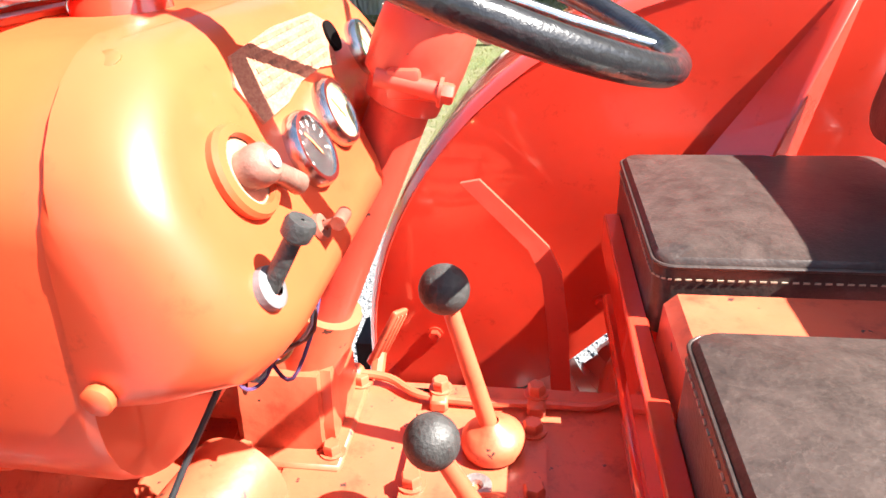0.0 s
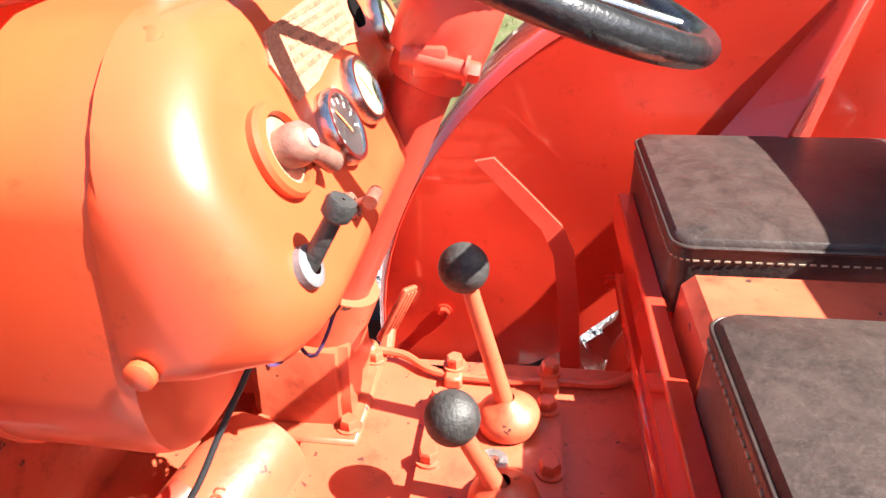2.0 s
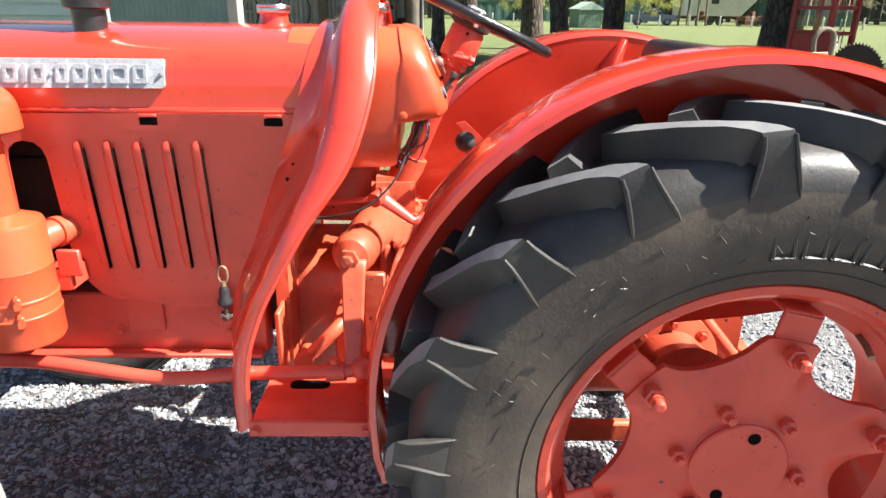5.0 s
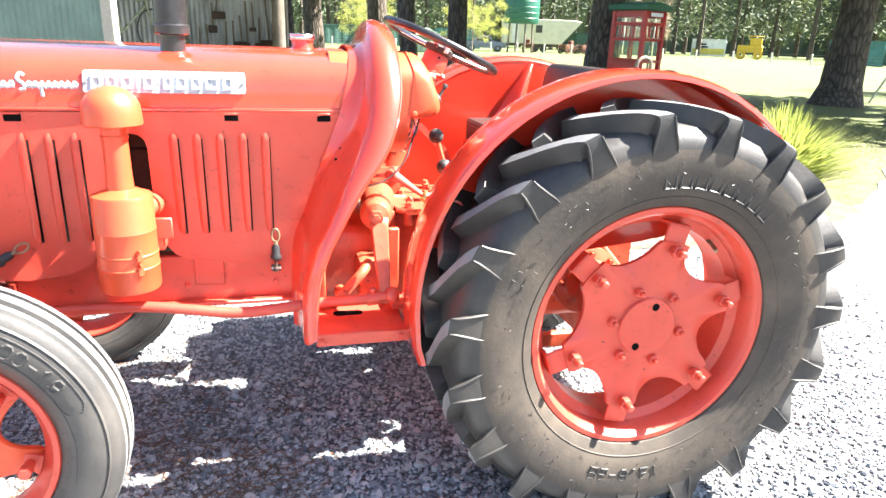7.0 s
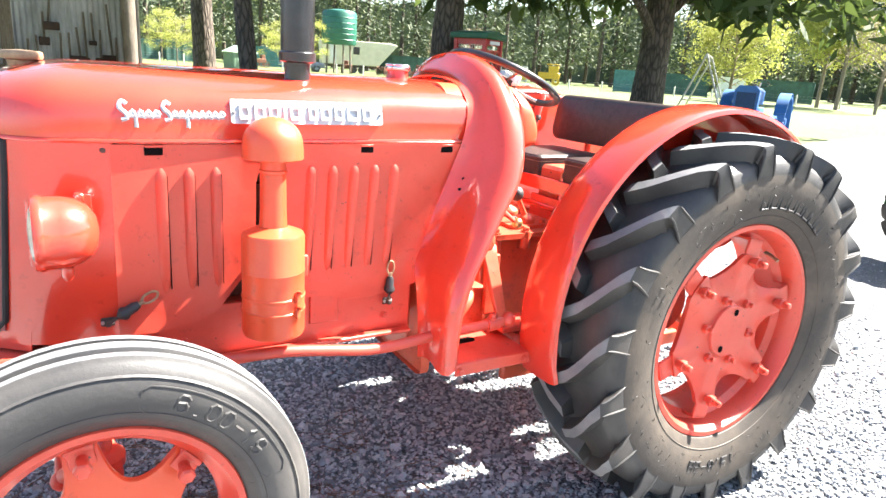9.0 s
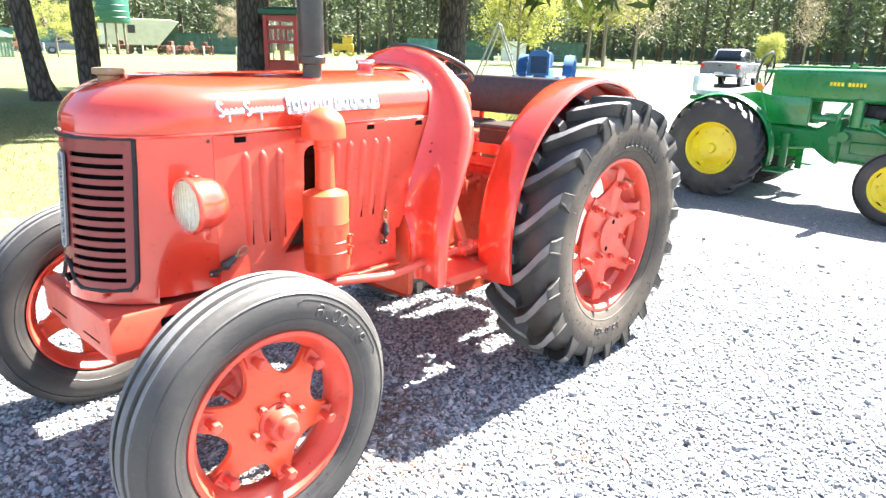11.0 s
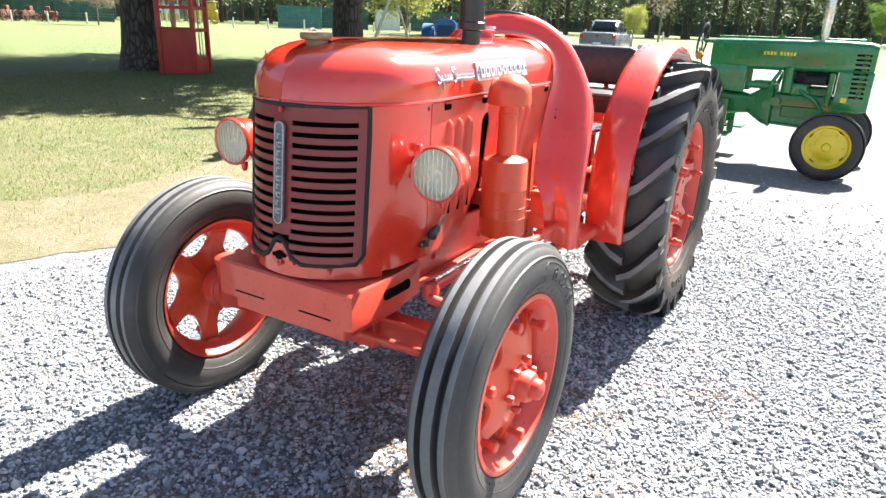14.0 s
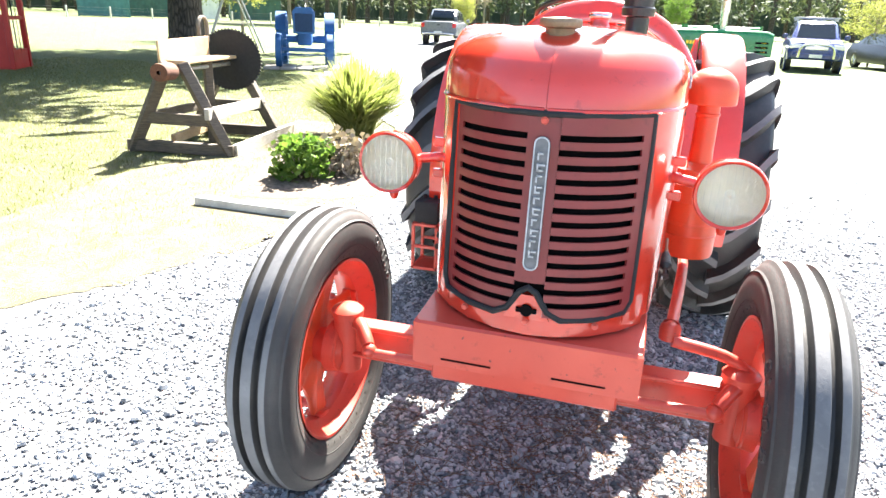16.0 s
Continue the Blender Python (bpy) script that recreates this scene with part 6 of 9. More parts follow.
def grass_mat():
    n = Nodes("lawn")
    a, b, c3 = n.noise(0.35, 5, 0.6), n.noise(3.0, 6, 0.7), n.noise(40, 5, 0.8)
    c = n.mix(n.ramp(a, 0.35, 0.7), rgb(0.115, 0.150, 0.045), rgb(0.195, 0.190, 0.085))
    away = n.tree.nodes.new("ShaderNodeVectorMath")
    away.operation = "LENGTH"
    n.tree.links.new(n.add("ShaderNodeMapping", Vector=n.coord.outputs["Object"], Scale=(0.05, 0.05, 0.05)).outputs[0], away.inputs[0])
    dry = n.mix(n.ramp(b, 0.42, 0.64), c, rgb(0.235, 0.20, 0.12))
    c = n.mix(n.ramp(away.outputs["Value"], 0.25, 0.70), dry, n.mix(n.ramp(b, 0.52, 0.74), n.mix(0.5, c, rgb(0.095, 0.145, 0.030)), rgb(0.20, 0.20, 0.09)))
    c = n.mix(n.ramp(c3, 0.35, 0.75), n.mix(0.5, c, rgb(0.05, 0.07, 0.015)), c)
    n.bump(c3, 0.9, 0.04)
    return n.set(Base_Color=c, Roughness=0.9)


def dirt_mat():
    n = Nodes("dry_earth_verge")
    a, b = n.noise(3.5, 8, 0.75), n.noise(38, 6, 0.8)
    c = n.mix(n.ramp(a, 0.40, 0.60), rgb(0.205, 0.168, 0.112), rgb(0.145, 0.132, 0.062))
    c = n.mix(n.ramp(b, 0.42, 0.62), n.mix(0.6, c, rgb(0.06, 0.055, 0.03)), c)
    n.bump(b, 0.7, 0.02)
    return n.set(Base_Color=c, Roughness=0.95)


GRAVEL, GRASS, DIRT = gravel_mat(), grass_mat(), dirt_mat()


def flat(name, outline, z, mat, label, cat):
    bm = B()
    bm.faces.new([bm.verts.new((x, y, z)) for x, y in outline])
    bmesh.ops.triangulate(bm, faces=bm.faces[:])
    return solo(name, bm, mat, label, cat, kind="structure", smooth=0)


bm = B()
g = [-900, -300, -120, -60, -30, 30, 60, 120, 300, 900]
vs = [[bm.verts.new((x, y, -0.012)) for y in g] for x in g]
for i in range(len(g) - 1):
    for j in range(len(g) - 1):
        bm.faces.new((vs[i][j], vs[i + 1][j], vs[i + 1][j + 1], vs[i][j + 1]))
solo("ground", bm, GRASS, "mown lawn with dry patches, reaching far off", "lawn", kind="structure", smooth=0)
rng = random.Random(8)


def edge(pts, wob=0.07, k=8):
    out = []
    for p in smooth_line([(x, y, 0) for x, y in pts], k):
        out.append((p.x + rng.uniform(-wob, wob), p.y + rng.uniform(-wob, wob)))
    return out


EDGE = [(-14, 6.2), (-8, 4.2), (-4, 3.2), (-1.7, 2.78), (-0.8, 2.30), (-0.05, 2.05), (0.9, 1.85), (2.4, 1.9), (4.2, 2.6), (6.5, 4.3), (9.5, 6.3), (14, 8.0), (22, 10.5), (40, 13)]
yard = edge(EDGE) + [(40, 4), (27, -2.0), (16, -3.5), (12, -9), (14, -30), (-30, -30), (-30, 9)]
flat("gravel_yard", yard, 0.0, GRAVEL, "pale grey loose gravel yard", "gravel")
verge = edge([(x, y - 0.10) for x, y in EDGE[1:9]], 0.05, 9) + edge([(x + 0.2, y + 1.75 + 0.35 * math.sin(1.3 * x)) for x, y in EDGE[1:9]][::-1], 0.02, 9)
flat("verge", verge, 0.004, DIRT, "bare dry earth verge with thin grass", "verge")


# ---- trees ----
def bark_mat():
    n = Nodes("pine_bark")
    f = n.noise(5, 8, 0.75, stretch=(3.2, 3.2, 0.7), dist=1.0)
    v = n.add("ShaderNodeTexVoronoi", Vector=n.add("ShaderNodeMapping", Vector=n.coord.outputs["Object"], Scale=(9, 9, 2.6)).outputs[0], Scale=1.0)
    v.feature = "DISTANCE_TO_EDGE"
    c = n.mix(n.ramp(v.outputs["Distance"], 0.02, 0.22), rgb(0.028, 0.020, 0.015), rgb(0.135, 0.105, 0.082))
    c = n.mix(n.ramp(f, 0.40, 0.72), c, rgb(0.075, 0.062, 0.048))
    n.bump(v.outputs["Distance"], 1.0, 0.06, n.bump(f, 0.5, 0.03))
    return n.set(Base_Color=c, Roughness=0.95)


def leaf_mat(name, a, b, translucent=0.4):
    n = Nodes(name)
    info = n.add("ShaderNodeNewGeometry")
    c = n.mix(info.outputs["Random Per Island"], rgb(*a), rgb(*b))
    big = n.noise(0.25, 3, 0.6)
    c = n.mix(n.ramp(big, 0.35, 0.7), c, n.mix(0.5, c, rgb(*(0.5 * v for v in a))))
    n.set(Base_Color=c, Roughness=0.7, Specular_IOR_Level=0.25)
    thin = n.add("ShaderNodeBsdfTranslucent", Color=n.mix(1.0, c, rgb(1.6, 1.7, 1.2), "MULTIPLY"))
    both = n.add("ShaderNodeMixShader", Fac=translucent)
    n.tree.links.new(n.bsdf.outputs[0], both.inputs[1])
    n.tree.links.new(thin.outputs[0], both.inputs[2])
    n.tree.links.new(both.outputs[0], n.tree.nodes["Material Output"].inputs["Surface"])
    return n.mat


BARK = bark_mat()
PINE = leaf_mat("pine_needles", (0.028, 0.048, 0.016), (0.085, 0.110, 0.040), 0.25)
# lighter and greyer than the near pines: distance haze put into the colour
WOODS = leaf_mat("hazy_conifer_foliage", (0.052, 0.074, 0.044), (0.130, 0.155, 0.092), 0.12)
# lit copy of the same foliage, sunlight put into a paler colour
WOODS_LIT = leaf_mat("far_lit_foliage", (0.085, 0.105, 0.056), (0.165, 0.185, 0.105), 0.12)
SPRING = leaf_mat("spring_leaves", (0.25, 0.27, 0.07), (0.42, 0.41, 0.14), 0.25)
SHRUB = leaf_mat("shrub_leaves", (0.06, 0.12, 0.02), (0.16, 0.24, 0.05))
STRAP = leaf_mat("strap_leaves", (0.16, 0.20, 0.05), (0.36, 0.36, 0.14))


def leaves(bm_lists, centres, size, count, rng, droop=0.2, thin=0.28, spread=1.0):
    """Adds loose leaf blades round each centre to (verts, faces) lists."""
    V, Fc = bm_lists
    for c in centres:
        for _ in range(count):
            d = Vector((rng.gauss(0, 1), rng.gauss(0, 1), rng.gauss(0, 0.7) - droop)).normalized()
            o = Vector(c) + Vector((rng.gauss(0, 1), rng.gauss(0, 1), rng.gauss(0, 0.8))) * size * 0.55 * spread
            L = size * rng.uniform(0.6, 1.25)
            w = d.cross(Vector((rng.gauss(0, 1), rng.gauss(0, 1), rng.gauss(0, 1)))).normalized() * L * thin
            n = len(V)
            V += [o - w * 0.3, o + d * L * 0.5 - w, o + d * L, o + d * L * 0.5 + w]
            Fc.append((n, n + 1, n + 2, n + 3))


def from_lists(name, V, Fc, mat, parent=None, label=""):
    me = bpy.data.meshes.new(name)
    me.from_pydata([tuple(v) for v in V], [], Fc)
    me.materials.append(mat)
    ob = new(name, me)
    if parent:
        ob.parent = parent
    return tagged(ob, label) if label else ob


def pine(x, y, r, h, lean=(0, 0), seed=0, crown_r=4.5, low=5.0, limbs=(), dense=1.0, label="tall pine tree with rough grey bark"):
    rng = random.Random(seed)
    t = thing("pine_tree", label, "tree", (x, y, 0), group="pines on the lawn")
    bm = B()
    n, loops = 18, []
    for k in range(15):
        f = k / 14
        z = h * 0.9 * f ** 1.2
        rr = r * (1.35 if k == 0 else 1.12 if z < 0.5 else 1.0 - 0.72 * f)
        cx, cy = lean[0] * z + 0.10 * math.sin(f * 5 + seed), lean[1] * z + 0.10 * math.cos(f * 4 + seed)
        if k == 0:
            cx, cy = 0, 0
        loops.append([(cx + rr * math.cos(2 * math.pi * j / n) * (1 + 0.08 * rng.uniform(-1, 1)), cy + rr * math.sin(2 * math.pi * j / n) * (1 + 0.08 * rng.uniform(-1, 1)), z - 0.05) for j in range(n)])
    rings(bm, loops, True, False, True)
    part("trunk", bm, BARK, t)
    V, Fc = [], []
    bm = B()
    cents = []
    for k in range(int(26 * dense)):
        z = low + (h - low) * (k / (26 * dense)) ** 0.9
        a = k * 2.4 + rng.uniform(-0.4, 0.4)
        L = crown_r * (1.05 - 0.6 * (z - low) / (h - low)) * rng.uniform(0.65, 1.1)
        s = Vector((lean[0] * z, lean[1] * z, z))
        e = s + Vector((math.cos(a) * L, math.sin(a) * L, L * rng.uniform(-0.12, 0.25)))
        m = s.lerp(e, 0.5) + Vector((0, 0, 0.2))
        tube(bm, [s, m, e], [0.09 + 0.012 * L, 0.05, 0.02], 6)
        for j in range(9):
            p = s.lerp(e, 0.30 + 0.085 * j)
            cents.append(p + Vector((rng.uniform(-0.5, 0.5), rng.uniform(-0.5, 0.5), rng.uniform(-0.25, 0.3))))
    for pts in limbs:
        tube(bm, smooth_line(pts, 4), [0.17 - 0.11 * k / (4 * (len(pts) - 1)) for k in range(4 * (len(pts) - 1) + 1)], 8)
        cents += [Vector(pts[-1]) + Vector((rng.uniform(-1.4, 1.4), rng.uniform(-1.4, 1.4), rng.uniform(-0.5, 0.4))) for _ in range(22)]
    part("limbs", bm, BARK, t)
    leaves((V, Fc), cents, 0.55 if dense < 1.4 else 0.8, 26 if dense < 1.4 else 34, rng, 0.25 if dense < 1.4 else 0.36, 0.09 if dense < 1.4 else 0.15)
    from_lists("crown", V, Fc, PINE, t)
    return t


pine(-0.5, 19.0, 0.20, 13, seed=1, low=6.5, crown_r=3.5, label="slim pine tree beside the shed")
pine(0.8, 26.7, 0.45, 16, seed=2, low=7)
pine(3.2, 24.5, 0.45, 16, seed=3, low=7)
pine(2.9, 16.2, 0.27, 14, lean=(-0.085, 0.03), seed=4, low=6.0, label="leaning pine tree with rough grey bark")
pine(4.5, 17.3, 0.32, 15, lean=(-0.04, 0.0), seed=5, low=6.0)
# crown is out of view, made wide and dense to shade the lawn
pine(7.45, 14.1, 0.47, 17, seed=6, low=5.2, crown_r=8.5, dense=2.3, label="thick pine trunk beside the red telephone box")
pine(14.0, 12.9, 0.54, 15, seed=7, low=3.8, crown_r=8.5, dense=2.2, limbs=[[(0, 0, 2.6), (-1.0, -0.3, 3.4), (-2.4, -0.6, 4.3), (-4.0, -1.0, 5.0)], [(0, 0, 3.0), (0.9, -0.4, 4.0), (2.4, -0.6, 4.8)]], label="large spreading pine with low limbs and a dark trunk")

# far woods: many conifers as one piece, with ragged crowns and gaps
rng = random.Random(21)
V, Fc, V2, F2 = [], [], [], []
bmw = B()
spots = []
for k in range(150):
    a = radians(-38 + 150 * (k + rng.uniform(-0.5, 0.5)) / 150)
    d = rng.choice((112, 124, 138)) + rng.uniform(-5, 5)
    spots.append((d * math.cos(a), d * math.sin(a)))
for i, (x, y) in enumerate(spots):
    h = rng.uniform(17, 26)
    cyl(bmw, (x, y, 0), (x, y, h * 0.8), 0.42, 0.15, 6, cap=False)
    w = rng.uniform(3.2, 5.0)
    cents = []
    for j in range(34):
        f = j / 33
        z = h * (0.16 + 0.84 * f)
        rr = w * (1.0 - 0.78 * f) * rng.uniform(0.4, 1.0)
        an = rng.uniform(0, 6.28)
        cents.append((x + rr * math.cos(an), y + rr * math.sin(an), z))
    # about a quarter of the trees take the lit colour
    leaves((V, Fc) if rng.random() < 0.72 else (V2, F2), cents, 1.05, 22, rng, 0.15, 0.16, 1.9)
tagged(solo("far_tree_trunks", bmw, BARK, "distant conifer trunks", "woods", kind="stuff"), kind="stuff")
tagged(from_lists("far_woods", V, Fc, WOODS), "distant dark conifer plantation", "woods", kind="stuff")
tagged(from_lists("far_lit_trees", V2, F2, WOODS_LIT), "distant conifers along the field edge, sunlit tone in the leaf colour", "woods", kind="stuff")
bm = B()
# plain band: the wood's inner shade and haze are painted into its colour
n = Nodes("shaded_wood_backdrop")
f1, f2 = n.noise(0.22, 8, 0.75, stretch=(1, 1, 0.25)), n.noise(0.06, 3, 0.5)
WB = n.set(Base_Color=n.mix(n.ramp(f1, 0.4, 0.62), rgb(0.050, 0.064, 0.042), rgb(0.120, 0.142, 0.092)), Roughness=1.0, Specular_IOR_Level=0.0)
rings(bm, [[(165 * math.cos(radians(a)), 165 * math.sin(radians(a)), z) for a in range(-60, 136, 3)] for z in (0, 13, 15.5)], closed=False)
for v in bm.verts:
    if v.co.z > 14:
        v.co.z += rng.uniform(-3, 3)
solo("backdrop", bm, WB, "dark depth of the plantation behind the field", "woods", kind="structure")

# pale spring trees on the field
def young_tree(x, y, h, w, mat, bare=0.0, seed=0, label="young tree with yellow-green spring leaves"):
    rng = random.Random(seed)
    t = thing("young_tree", label, "tree", (x, y, 0))
    bm = B()
    tube(bm, [(0, 0, 0), (0.03 * h * 0.2, 0, h * 0.4), (0, 0, h * 0.92)], [0.03 * h * 0.5, 0.012 * h, 0.02], 8)
    cents = []
    for k in range(22):
        z = h * (0.28 + 0.6 * k / 22)
        a = k * 2.4
        e = Vector((math.cos(a) * w * 0.5, math.sin(a) * w * 0.5, z + h * 0.16)) * 1.0
        tube(bm, [(0, 0, z), Vector((0, 0, z)).lerp(e, 0.5), e], [0.006 * h, 0.004 * h, 0.002 * h], 5)
        cents += [Vector((0, 0, z)).lerp(e, f) + Vector((rng.uniform(-0.3, 0.3), rng.uniform(-0.3, 0.3), rng.uniform(-0.3, 0.3))) * w * 0.3 for f in (0.5, 0.75, 1.0)]
    part("trunk", bm, plain("pale_bark" + str(seed), (0.22, 0.18, 0.14), 0.9, 0.3, 8), t)
    V, Fc = [], []
    leaves((V, Fc), cents, max(0.024 * h, 0.08), int(170 * (1 - bare)), rng, 0.0, 0.26, 3.4)
    from_lists("crown", V, Fc, mat, t)
    return t


PALE_TW = leaf_mat("bare_pink_twigs", (0.26, 0.21, 0.16), (0.36, 0.30, 0.22), 0.1)
young_tree(60, 33, 13, 7.5, SPRING, 0.0, 1, "tall spreading tree with yellow-green spring leaves")
young_tree(62, 36, 13, 6.5, SPRING, 0.0, 2, "tall spreading tree with yellow-green spring leaves")
young_tree(55, 27, 9.0, 5.6, PALE_TW, 0.75, 3, "half-bare pale tree on the field")
young_tree(52, 14.5, 3.0, 1.5, SPRING, 0.0, 4)
young_tree(74.5, 18, 8.0, 2.8, PALE_TW, 0.86, 5, "bare pale birch before the dark woods")
young_tree(75, -3, 4.5, 2.4, SHRUB, 0.0, 6, "small dark-green conifer on the field")
young_tree(23.1, 16.8, 5.0, 3.4, SPRING, 0.0, 7)
young_tree(8, 62, 4.5, 5.0, SPRING, 0.0, 8, "rounded yellow-green bush by the fence")
young_tree(17.7, 60, 4.5, 5.5, SPRING, 0.0, 9, "rounded yellow-green bush by the fence")
young_tree(35, 59.5, 5.0, 5.0, PALE_TW, 0.0, 10, "blossoming pale bush by the fence")
young_tree(30, -9.5, 3.2, 2.4, SPRING, 0.35, 11, "small tree with thin yellow leaves")

# fence along the far side of the lawn
fence = thing("post_fence", "low white post fence across the far lawn", "fence", kind="structure")
pts = [(-2, 82), (4, 80), (11, 77), (18, 74), (26, 70), (34, 66), (42, 60), (50, 53), (58, 45), (66, 36), (73, 26), (78, 14), (82, 0), (84, -14)]
WHITE_OLD = plain("old_white_paint", (0.55, 0.54, 0.50), 0.8, 0.25, 5)
posts = []
for (x0, y0), (x1, y1) in zip(pts, pts[1:]):
    for k in range(3):
        posts.append((x0 + (x1 - x0) * k / 3, y0 + (y1 - y0) * k / 3))
for x, y in posts:
    bm = B()
    box(bm, (x, y, 0.52), (0.14, 0.14, 1.1), 0.02)
    part("post", bm, WHITE_OLD, fence)
bm = B()
for z in (0.35, 0.7, 0.95):
    tube(bm, [(x, y, z) for x, y in posts], 0.008, 4)
part("wires", bm, STEEL, fence)

# ---- containers, huts and tank along the far edge ----
CONT_G = plain("dark_green_container_paint", (0.035, 0.09, 0.075), 0.6, 0.25, 2)
CONT_T = plain("teal_container_paint", (0.05, 0.16, 0.17), 0.6, 0.25, 2)
CONT_Y = plain("yellow_container_paint", (0.60, 0.50, 0.08), 0.6, 0.2, 2)
CONT_W = plain("white_container_paint", (0.70, 0.70, 0.68), 0.6, 0.1, 2)
CONT_R = plain("rust_red_container_paint", (0.20, 0.06, 0.04), 0.7, 0.3, 2)


def container(x, y, L, turn, mat, label, low=None):
    t = thing("shipping_container", label, "container", (x, y, 0), turn, group="containers along the field edge")
    H, W = 2.5, 2.4
    n = int(L / 0.28)
    for s in (-1, 1):
        bm = B()
        row = []
        for k in range(n + 1):
            xx = -L / 2 + L * k / n
            o = 0.05 if k % 4 in (1, 2) else 0.0
            row.append((xx, s * (W / 2 - o)))
        rings(bm, [[(a, b, 0.15) for a, b in row], [(a, b, H) for a, b in row]], closed=False)
        part("wall", bm, mat, t, smooth=0)
    bm = B()
    box(bm, (0, 0, H), (L, W, 0.06))
    part("roof", bm, mat, t)
    bm = B()
    for sx in (-1, 1):
        for sy in (-1, 1):
            box(bm, (sx * (L / 2 - 0.06), sy * (W / 2 - 0.03), H / 2), (0.14, 0.14, H), 0.01)
    box(bm, (0, -W / 2, 0.15), (L, 0.12, 0.16))
    box(bm, (0, -W / 2, H - 0.04), (L, 0.12, 0.12))
    part("frame", bm, mat, t)
    for sx in (-1, 1):
        for sy in (-1, 1):
            bm = B()
            box(bm, (sx * L / 2, sy * W / 4, H / 2), (0.05, W / 2 - 0.1, H - 0.3), 0.01)
            part("door", bm, mat, t)
    if low:
        bm = B()
        box(bm, (0, -W / 2 - 0.03, 0.62), (L - 0.3, 0.03, 1.0))
        part("lower_band", bm, low, t)
        bm = B()
        box(bm, (-L * 0.22, -W / 2 - 0.05, 1.75), (L * 0.3, 0.02, 0.25))
        part("sign_bar", bm, BLACK_MATT, t)
        bm = B()
        box(bm, (-L * 0.2, -W / 2 - 0.05, 1.35), (L * 0.36, 0.02, 0.25))
        part("sign_bar", bm, BLACK_MATT, t)
    return t


container(7.5, 92, 6, 4, CONT_G, "dark green steel shipping container beside the woods")
container(14.0, 91, 6, 2, CONT_G, "dark green steel shipping container beside the woods")
container(24, 88, 6, -12, CONT_T, "teal steel shipping container beside the woods")
container(38.4, 79.0, 6, -29, CONT_G, "dark green steel shipping container beside the woods")
container(43.8, 76.0, 6, -29, CONT_G, "dark green steel shipping container beside the woods")
container(66.8, 92.9, 5, -35, CONT_W, "white and yellow site container with dark sign bars", CONT_Y)
container(58.6, 56.5, 5, -46, CONT_T, "teal steel shipping container beside the woods")
container(62.8, 60.2, 4, -46, CONT_R, "rust-red steel shipping container beside the woods")
container(66.2, 56.0, 6, -48, CONT_G, "dark green steel shipping container beside the woods")
container(69.5, 51.5, 3, -50, CONT_W, "pale grey steel shipping container beside the woods")
container(73.0, 46.8, 6, -53, CONT_G, "dark green steel shipping container beside the woods")


def hut(x, y, w, d, h, turn, wall, roof, label):
    t = thing("garden_hut", label, "hut", (x, y, 0), turn)
    bm = B()
    box(bm, (0, 0, h / 2), (w, d, h), 0.02)
    part("wall", bm, wall, t)
    bm = B()
    prism(bm, [(-w * 0.56, h - 0.05), (0, h + w * 0.25), (w * 0.56, h - 0.05), (w * 0.54, h - 0.12), (-w * 0.54, h - 0.12)], "y", -d * 0.55, d * 0.55)
    part("roof", bm, roof, t)
    for k in range(9):
        bm = B()
        box(bm, (-w / 2 + w * (k + 0.5) / 9, -d / 2 - 0.01, h / 2), (0.03, 0.03, h * 0.94))
        part("batten", bm, wall, t)
    return t


hut(13.0, 60, 2.2, 2.2, 1.6, 10, plain("sage_green_boards", (0.13, 0.20, 0.14), 0.7, 0.15, 4), plain("pale_green_roof", (0.28, 0.36, 0.30), 0.6, 0.1, 4), "small green hut with pale roof")
t = thing("water_tank", "dark green plastic water tank on a stand", "tank", (27.6, 73.5, 0))
bm = B()
lathe(bm, [(0.01, 3.2), (1.9, 3.2), (2.0, 3.4), (2.0, 6.6), (1.8, 6.9), (0.5, 7.1), (0.01, 7.1)], (0, 0, 0), (0, 0, 1), 28)
for k in range(5):
    lathe(bm, [(2.0, 3.7 + k * 0.6), (2.04, 3.75 + k * 0.6), (2.0, 3.8 + k * 0.6)], (0, 0, 0), (0, 0, 1), 28)
part("tank_body", bm, plain("green_plastic", (0.02, 0.11, 0.075), 0.4, 0.15, 2), t)
for a in range(4):
    bm = B()
    tube(bm, [(1.5 * math.cos(a * 1.57), 1.5 * math.sin(a * 1.57), 0), (1.4 * math.cos(a * 1.57), 1.4 * math.sin(a * 1.57), 3.2)], 0.12, 8)
    part("stand_leg", bm, WOOD_OLD, t)


